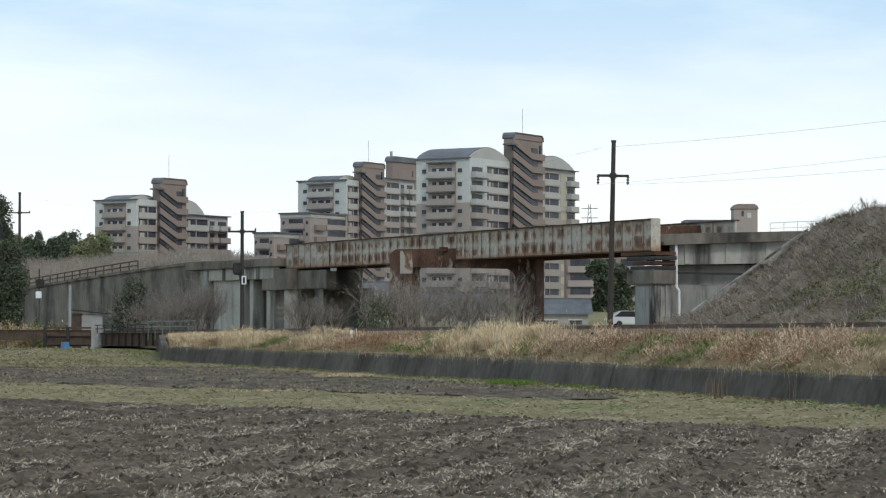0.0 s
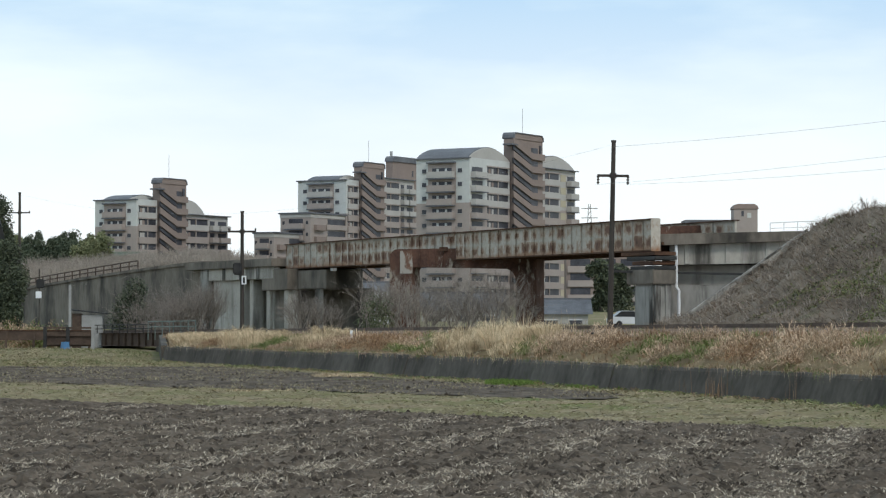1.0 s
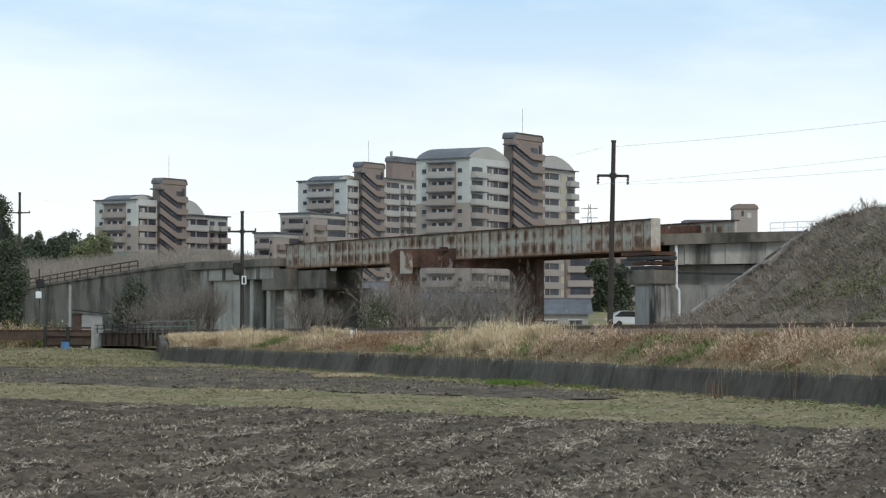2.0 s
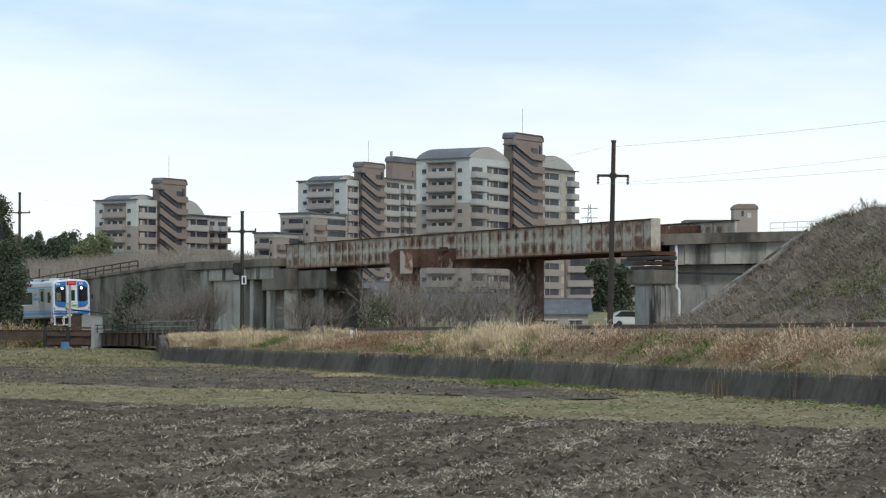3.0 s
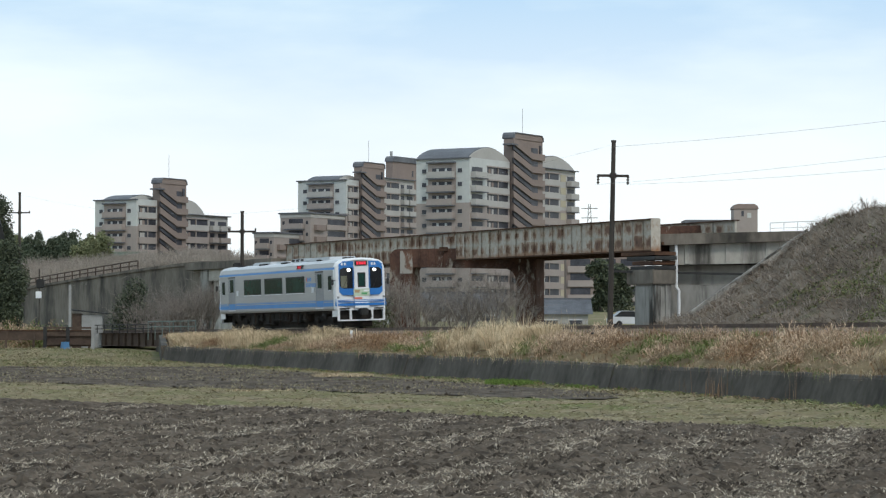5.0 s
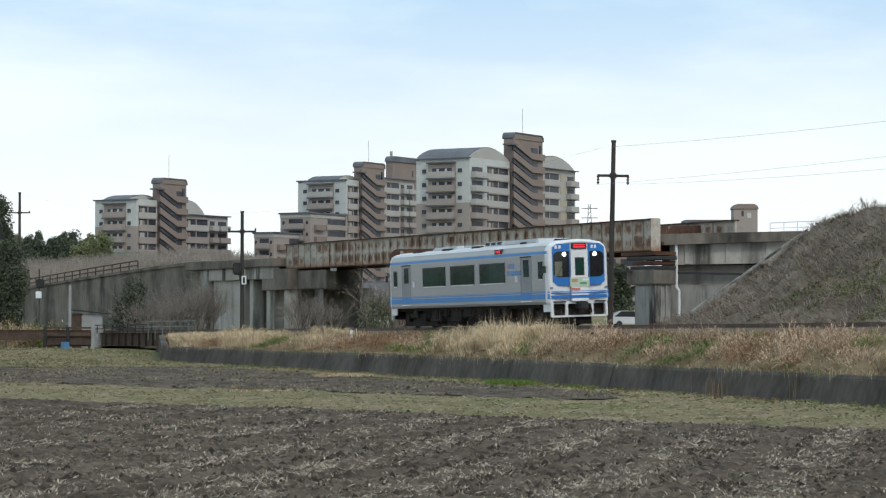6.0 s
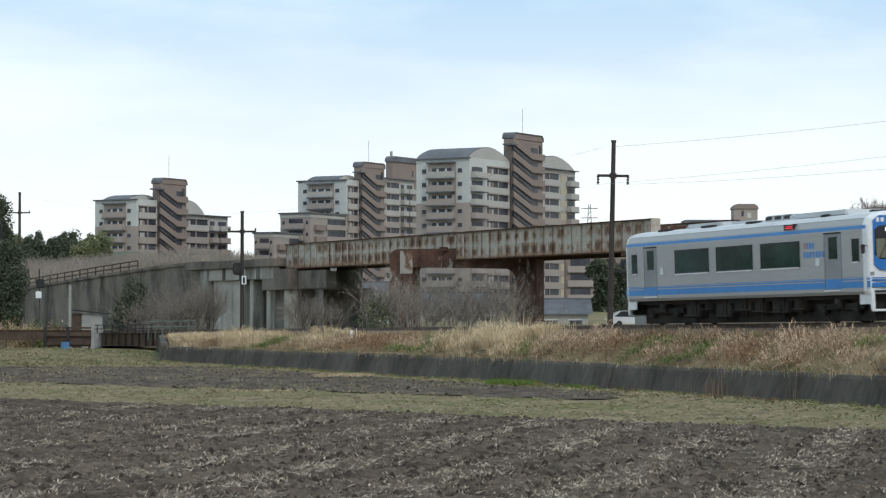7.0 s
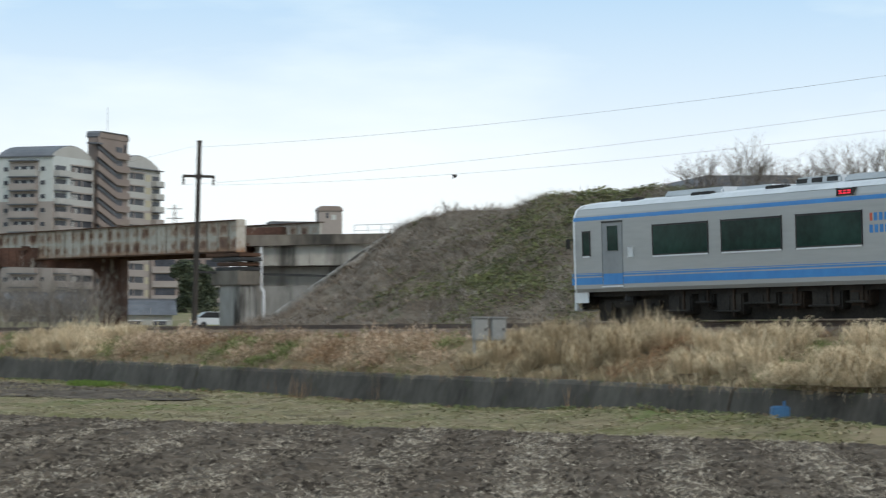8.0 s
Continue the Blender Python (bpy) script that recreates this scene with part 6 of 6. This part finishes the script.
    # a great weeping tuft by the field corner
    for s, k, up in ((53.3, 1100, 0.55), (55.2, 1700, 0.95)):
        p = foot(s, -4.9)
        for _ in range(k):
            a = r.gauss(3.3, 1.1)
            ln = r.uniform(0.5, 1.35)
            h = r.uniform(0.15, up)
            arch(dry, p + Vector((r.gauss(0, 0.4), r.gauss(0, 0.35), 0)), Vector((math.cos(a), math.sin(a) * 0.8, 0)) * ln, h, h * r.uniform(0.3, 1.2), 0.018)
    # tufts along the wall's foot
    for _ in range(420):
        s = r.uniform(-34, 56)
        q, _ = track(s, -6.05 - abs(r.gauss(0, 0.25)))
        z = ground_z(q.x, q.y) + turf_bump(q.x, q.y) - 0.01
        pile = (green, green, green, red)[r.randrange(4)]
        for _k in range(10):
            a = r.uniform(0, 6.283)
            h = r.uniform(0.04, 0.15)
            arch(pile, Vector((q.x + r.gauss(0, 0.15), q.y + r.gauss(0, 0.1), z)), Vector((math.cos(a), math.sin(a), 0)) * h, h, h * 0.3, 0.02)
    # loose stalks below the wall
    for s, k in ((26.6, 4), (28.2, 16), (28.9, 6), (29.4, 6), (33.6, 6), (44.4, 10)):
        q, _ = track(s, -6.1)
        for _ in range(k):
            red.blade((q.x + r.gauss(0, 0.1), q.y + r.gauss(0, 0.2), 0), (r.gauss(0, 0.06), r.gauss(0, 0.1), r.uniform(0.4, 1.1)), 0.014)
    # dead weeds before the trees beside the bridge
    for _ in range(150):
        x, y = r.uniform(-34, -25.3), 158 + r.gauss(0, 1.2)
        rad, top = r.uniform(0.4, 0.9), r.uniform(1.0, 2.1)
        pile = (fluff, red, green, green)[r.randrange(4)]
        for _k in range(150):
            v = Vector((r.gauss(0, 1), r.gauss(0, 1), abs(r.gauss(0, 1)))).normalized() * r.uniform(0.4, 1)
            pile.blade((x + v.x * rad, y + v.y * rad, ground_z(x, y) + v.z * top), (v.x * 0.15 + r.gauss(0, 0.1), r.gauss(0, 0.1), r.gauss(0.03, 0.1)), r.uniform(0.03, 0.06))
    dry.make("bank_grass", DRYGRASS, "tall pale dead grass along the bank", "grass")
    fluff.make("bank_weeds", FLUFF, "faded bushy seed heads along the bank", "weeds")
    red.make("bank_weeds", REDGRASS, "brown dead weeds along the bank", "weeds")
    green.make("bank_weeds", GREENGRASS, "low green weeds on the bank", "weeds")


def mound_cover():
    dead, ivy, dark = Pile(41), Pile(42), Pile(43)
    r = dead.r
    for _ in range(60000):
        s, d = r.uniform(-14, 44), 4.0 + 13 * r.random()
        z = mound_z(s, d)
        if z < 2.0:
            continue
        p, a = track(s, d)
        out = Vector((math.sin(a), -math.cos(a), 0))
        k = r.uniform(0.15, 0.6)
        dead.blade((p.x, p.y, z - 0.05), (out.x * k + r.gauss(0, 0.2), out.y * k + r.gauss(0, 0.2), r.uniform(-0.05, 0.3)), r.uniform(0.012, 0.035))
    brush = Pile(44)
    for _ in range(900):
        s, d = r.uniform(-7, 40), r.uniform(4.6, 15)
        z = mound_z(s, d)
        if z < 2.2:
            continue
        p, a = track(s, d)
        for _k in range(34):
            v = Vector((r.gauss(0, 1), r.gauss(0, 1), r.gauss(0.4, 0.6))).normalized() * r.uniform(0.2, 0.6)
            brush.blade((p.x + r.gauss(0, 0.22), p.y + r.gauss(0, 0.22), z), tuple(v), r.uniform(0.012, 0.03), 0.1)
    brush.make("dead_brush", PALETWIG, "tangled dead brush on the embankment", "brush")
    n = 0
    while n < 36000:
        s, d = r.uniform(2, 40), r.uniform(5, 17)
        p, _ = track(s, d)
        g = noise.noise(Vector((p.x * 0.23, p.y * 0.23, 11))) + 0.55 * noise.noise(Vector((p.x * 0.8, p.y * 0.8, 3)))
        lush = 0.7 * smooth(7, 19, s) + 0.3 * smooth(9, 14, d) - 0.5
        if g + lush < r.uniform(0.0, 0.25):
            continue
        n += 1
        z = mound_z(s, d)
        top = r.random() ** 2 * (0.12 + 0.2 * smooth(13, 21, s))
        (ivy if r.random() < 0.85 else dark).leaf((p.x, p.y, z + top), r.uniform(0.03, 0.075))
    for _ in range(15000):
        s, d = r.gauss(17.5, 3.6), r.uniform(7.5, 15)
        p, _a = track(s, d)
        if noise.noise(Vector((p.x * 0.4, p.y * 0.4, 17))) < -0.05:
            continue
        ivy.leaf((p.x, p.y, mound_z(s, d) + r.random() * 0.25), r.uniform(0.03, 0.08))
    dead.make("mound_grass", MOUNDGRASS, "matted dead grass on the embankment", "grass")
    ivy.make("creeper", IVY, "green creeper over the embankment", "creeper")
    dark.make("creeper", LEAFD, "dark creeper leaves over the embankment", "creeper")


def bare_shrub(x, y, h, seed, material=None, stems=7, name="bare_shrub", depth=3, z=None, label="leafless grey-brown shrub behind the track", spread=0.45, thick=0.018):
    pl = Pile(seed)
    r = pl.r
    base = Vector((x, y, (ground_z(x, y) if z is None else z) - 0.1))
    for _ in range(stems):
        w = Vector((r.gauss(0, 0.33), r.gauss(0, 0.33), 1)).normalized()
        pl.branch(base + Vector((r.gauss(0, 0.25), r.gauss(0, 0.25), 0)), w, h * r.uniform(0.38, 0.55), thick * r.uniform(0.8, 1.3), depth, spread)
    ob = raw(name, pl.v, pl.f, material or TWIG)
    return tagged(ob, label, "shrub", "bare shrubs")


def leafy(name, x, y, z, h, w, n, size, material, seed, label, trunk=True, category="tree", lumps=9, group=""):
    """A crown of loose leaf clumps on a tapered trunk with limbs."""
    t = empty(name, Matrix.Translation((x, y, z)), label, category, group)
    pl = Pile(seed)
    r = pl.r
    centres = []
    for _ in range(lumps):
        zz = h * (0.1 + 0.84 * (len(centres) + r.random()) / lumps)
        k = w * (1.0 - 0.7 * (zz / h)) * r.uniform(0.1, 0.8)
        a = r.uniform(0, 6.283)
        centres.append((Vector((math.cos(a) * k, math.sin(a) * k, zz)), r.uniform(0.28, 0.5) * w))
    for _ in range(n):
        c, rad = centres[r.randrange(lumps)]
        v = Vector((r.gauss(0, 1), r.gauss(0, 1), r.gauss(0, 0.8))).normalized() * rad * r.random() ** 0.4
        pl.leaf(c + v, size * r.uniform(0.6, 1.3))
    raw("crown", pl.v, pl.f, material, parent=t)
    if trunk:
        bm = bmesh.new()
        tube(bm, (0, 0, -0.3), (0.05 * w, 0, h * 0.85), 0.035 * h, 0.008 * h, 8)
        for c, rad in centres[:6]:
            tube(bm, (0.02 * w, 0, c.z * 0.6), c, 0.012 * h, 0.004 * h, 5)
        part("trunk", bm, BARK, t)
    return t


def brush_hill():
    """Slope of pale bare brush behind the retaining wall."""
    def wall_y(a):
        return 127 + 0.8951 * (11.4 - 127 * a) / (0.4456 + 0.8951 * a)

    def hz(a, t):
        u = (wall_y(a) - 127) / 0.8951
        edge = 6.3 - 1.8 * max(0, (u - 67) / 56) ** 1.3
        top = 8.3 - 0.9 * smooth(-0.105, -0.08, a)
        return edge + (top - edge) * t

    na, nt = 40, 10
    aa = [-0.2 + 0.122 * i / na for i in range(na + 1)]
    vs = []
    for j in range(nt + 1):
        for a in aa:
            y = wall_y(a) + (1.5 + 6.5 * smooth(-0.1, -0.096, a)) + j * 4.5
            vs.append((a * y, y, hz(a, j / nt)))
    w = na + 1
    fs = [(j * w + i, j * w + i + 1, (j + 1) * w + i + 1, (j + 1) * w + i) for j in range(nt) for i in range(na)]
    raw("brush_slope", vs, fs, BANKSOIL, "structure", "earth slope under bare brush behind the wall", "slope")
    pl, dk = Pile(51), Pile(52)
    r = pl.r
    for _ in range(24000):
        a, t = r.uniform(-0.2, -0.08), r.random()
        y = wall_y(a) + (1.6 + 6.5 * smooth(-0.1, -0.096, a)) + t * 45
        h = r.uniform(0.5, 1.5)
        pl.blade((a * y, y, hz(a, t) - 0.1), (r.gauss(0, 0.35), r.gauss(0, 0.35), h), r.uniform(0.015, 0.045))
    for _ in range(1600):
        a, t = r.uniform(-0.2, -0.08), r.random()
        y = wall_y(a) + (2 + 6.5 * smooth(-0.1, -0.096, a)) + t * 45
        dk.branch(Vector((a * y, y, hz(a, t))), Vector((r.gauss(0, 0.2), r.gauss(0, 0.2), 1)).normalized(), r.uniform(0.5, 1.1), 0.02, 2)
    for _ in range(5200):
        a = r.uniform(-0.2, -0.112)
        y = wall_y(a) + r.uniform(0.0, 1.2)
        k = 0.5 + 0.9 * noise.noise(Vector((a * 160, 3, 5)))
        if r.random() > k:
            continue
        pl.blade((a * y, y, hz(a, 0) + 0.35), (r.gauss(0, 0.4), r.gauss(-0.5, 0.4), r.uniform(-0.5, 1.0)), r.uniform(0.015, 0.045), -0.1)
    pl.make("pale_brush", PALETWIG, "pale bare brush on the slope behind the wall", "brush")
    dk.make("pale_brush", PALETWIG, "grey bare saplings on the slope behind the wall", "brush")


DRYTURF = mat("dry_turf", (0.2, 0.17, 0.105), (0.37, 0.32, 0.205), 0.9, 0.4, 0, island=0.5, spec=0.15)
TURFGREEN = mat("turf_green", (0.12, 0.132, 0.06), (0.215, 0.215, 0.115), 0.9, 0.4, 0, island=0.4, spec=0.15)
FRESHGREEN = mat("fresh_green", (0.09, 0.14, 0.03), (0.17, 0.24, 0.06), 0.9, 0.4, 0, island=0.4, spec=0.15)
MOUNDGRASS = mat("matted_grass", (0.09, 0.066, 0.05), (0.35, 0.272, 0.205), 0.9, 0.4, 0, island=0.5, spec=0.15)
field_cover()
turf_cover()
bank_cover()
mound_cover()
brush_hill()

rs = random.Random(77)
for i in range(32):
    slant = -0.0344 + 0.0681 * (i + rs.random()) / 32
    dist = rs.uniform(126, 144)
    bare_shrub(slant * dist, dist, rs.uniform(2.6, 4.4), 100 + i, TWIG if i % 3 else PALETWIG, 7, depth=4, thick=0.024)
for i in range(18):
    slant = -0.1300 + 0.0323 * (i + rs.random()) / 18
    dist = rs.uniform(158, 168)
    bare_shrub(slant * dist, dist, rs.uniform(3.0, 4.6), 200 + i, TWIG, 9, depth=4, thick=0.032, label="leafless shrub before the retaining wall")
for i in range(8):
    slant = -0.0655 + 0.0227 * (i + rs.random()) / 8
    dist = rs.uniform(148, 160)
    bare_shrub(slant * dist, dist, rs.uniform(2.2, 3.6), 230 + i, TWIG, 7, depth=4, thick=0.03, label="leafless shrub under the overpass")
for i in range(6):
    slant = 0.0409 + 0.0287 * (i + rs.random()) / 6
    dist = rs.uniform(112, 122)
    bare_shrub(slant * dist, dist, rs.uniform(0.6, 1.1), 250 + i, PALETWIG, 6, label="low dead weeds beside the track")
# scrub along the top of the embankment
for i, (s, d, h) in enumerate(((22.5, 13, 1.3), (23.6, 14, 1.7), (24.6, 13.5, 2.1), (25.5, 14.5, 2.4), (26.4, 14, 2.0), (27.4, 14.5, 1.6), (28.6, 15, 1.5), (29.8, 14.5, 1.9), (30.6, 15, 1.8), (31.5, 15, 2.0), (32.6, 15, 1.9), (34, 15, 1.7))):
    p, _ = track(s, d)
    bare_shrub(p.x, p.y, h * 1.15, 300 + i, TWIG if i % 3 else PALETWIG, 10, z=mound_z(s, d), depth=4, label="pale leafless shrub on top of the embankment", thick=0.022)
for i in range(16):
    s, d = rs.uniform(3, 16), rs.uniform(13, 15)
    p, _ = track(s, d)
    bare_shrub(p.x, p.y, rs.uniform(0.4, 0.9), 330 + i, TWIG, 4, z=mound_z(s, d), depth=2, label="thin leafless sprig on the embankment's crest", thick=0.012)

leafy("evergreen_tree", -31.4, 165, 0.4, 11.0, 2.6, 22000, 0.1, LEAFD, 401, "dark evergreen tree at the field's edge", lumps=26, group="evergreens")
leafy("evergreen_tree", -30.0, 163, 0.9, 6.6, 3.0, 22000, 0.09, LEAFD, 402, "bushy dark green tree at the field's edge", lumps=20, group="evergreens")
leafy("evergreen_shrub", -21.4, 164, 1.0, 3.9, 2.0, 8000, 0.08, LEAFD, 403, "dark evergreen shrub before the retaining wall", category="shrub", lumps=22)
leafy("evergreen_shrub", -3.5, 128, 1.5, 1.9, 1.7, 2600, 0.06, LEAFM, 404, "low green bush among bare shrubs", category="shrub", trunk=False)
leafy("evergreen_tree", 25.0, 330, 3.0, 6.5, 4.2, 6000, 0.22, LEAFD, 405, "dark green tree behind the pier", group="evergreens")
leafy("evergreen_tree", 21.6, 325, 3.0, 7.2, 3.2, 6000, 0.22, LEAFD, 406, "round green bush behind the pier", group="evergreens")
wood_floor = [(-95, 372, 3.0), (-55, 372, 3.0), (-55, 398, 12.6), (-95, 398, 12.6), (-55, 440, 14.6), (-95, 440, 14.6)]
raw("wooded_hill", wood_floor, [(0, 1, 2, 3), (3, 2, 4, 5)], FARLEAF, "structure", "leaf-covered slope under the far wood", "slope")
for i in range(54):
    x = -80 + 23 * (i + rs.random() * 0.8) / 54
    light = i > 46 or i in (14, 15, 22)
    row = i % 3
    leafy("evergreen_tree", x, 384 + 9 * row + rs.uniform(-3, 3), 4.5 + 2.6 * row, rs.uniform(8.9, 10.9) - 1.6 * row + (0.8 if light else 0), rs.uniform(1.7, 2.6), 2200, 0.19, FARLIGHT if light else FARLEAF, 420 + i, "yellow-green bamboo at the edge of the wood" if light else "dark conifer in the wood behind the brush", lumps=15, group="far wood")


def build_bird():
    b = empty("bird", pose(9, 60, 2), "small dark bird in flight over the bank", "bird")
    bm = bmesh.new()
    bmesh.ops.create_uvsphere(bm, u_segments=10, v_segments=8, radius=0.036)
    for v in bm.verts:
        v.co.x *= 1.7
    part("body", bm, BLACKM, b, smooth=True)
    bm = bmesh.new()
    prism(bm, [(-0.05, -0.008), (-0.12, -0.01), (-0.12, 0.01), (-0.05, 0.015)], 'y', -0.02, 0.02)
    part("tail", bm, BLACKM, b)
    bm = bmesh.new()
    bmesh.ops.create_uvsphere(bm, u_segments=8, v_segments=6, radius=0.022, matrix=Matrix.Translation((0.063, 0, 0.018)))
    part("head", bm, BLACKM, b, smooth=True)
    for sy in (-1, 1):
        bm = bmesh.new()
        pts = [(0.035, 0.015), (-0.035, 0.015), (-0.05, 0.11), (0.0, 0.12)]
        lo = [bm.verts.new((x, sy * y, 0.02 + y * 0.5)) for x, y in pts]
        hi = [bm.verts.new((x, sy * y, 0.032 + y * 0.5)) for x, y in pts]
        bm.faces.new(lo)
        bm.faces.new(hi)
        for i in range(4):
            bm.faces.new((lo[i], lo[(i + 1) % 4], hi[(i + 1) % 4], hi[i]))
        bmesh.ops.recalc_face_normals(bm, faces=bm.faces[:])
        part("wing", bm, BLACKM, b)
    return b


bird = build_bird()


def bird_at(az, el, dist, turn):
    a, e = radians(az), radians(el)
    return Matrix.Translation(EYE + Vector((math.sin(a), math.cos(a), math.tan(e))) * dist) @ Matrix.Rotation(radians(turn), 4, 'Z') @ Matrix.Rotation(radians(-25), 4, 'Y')


motions()
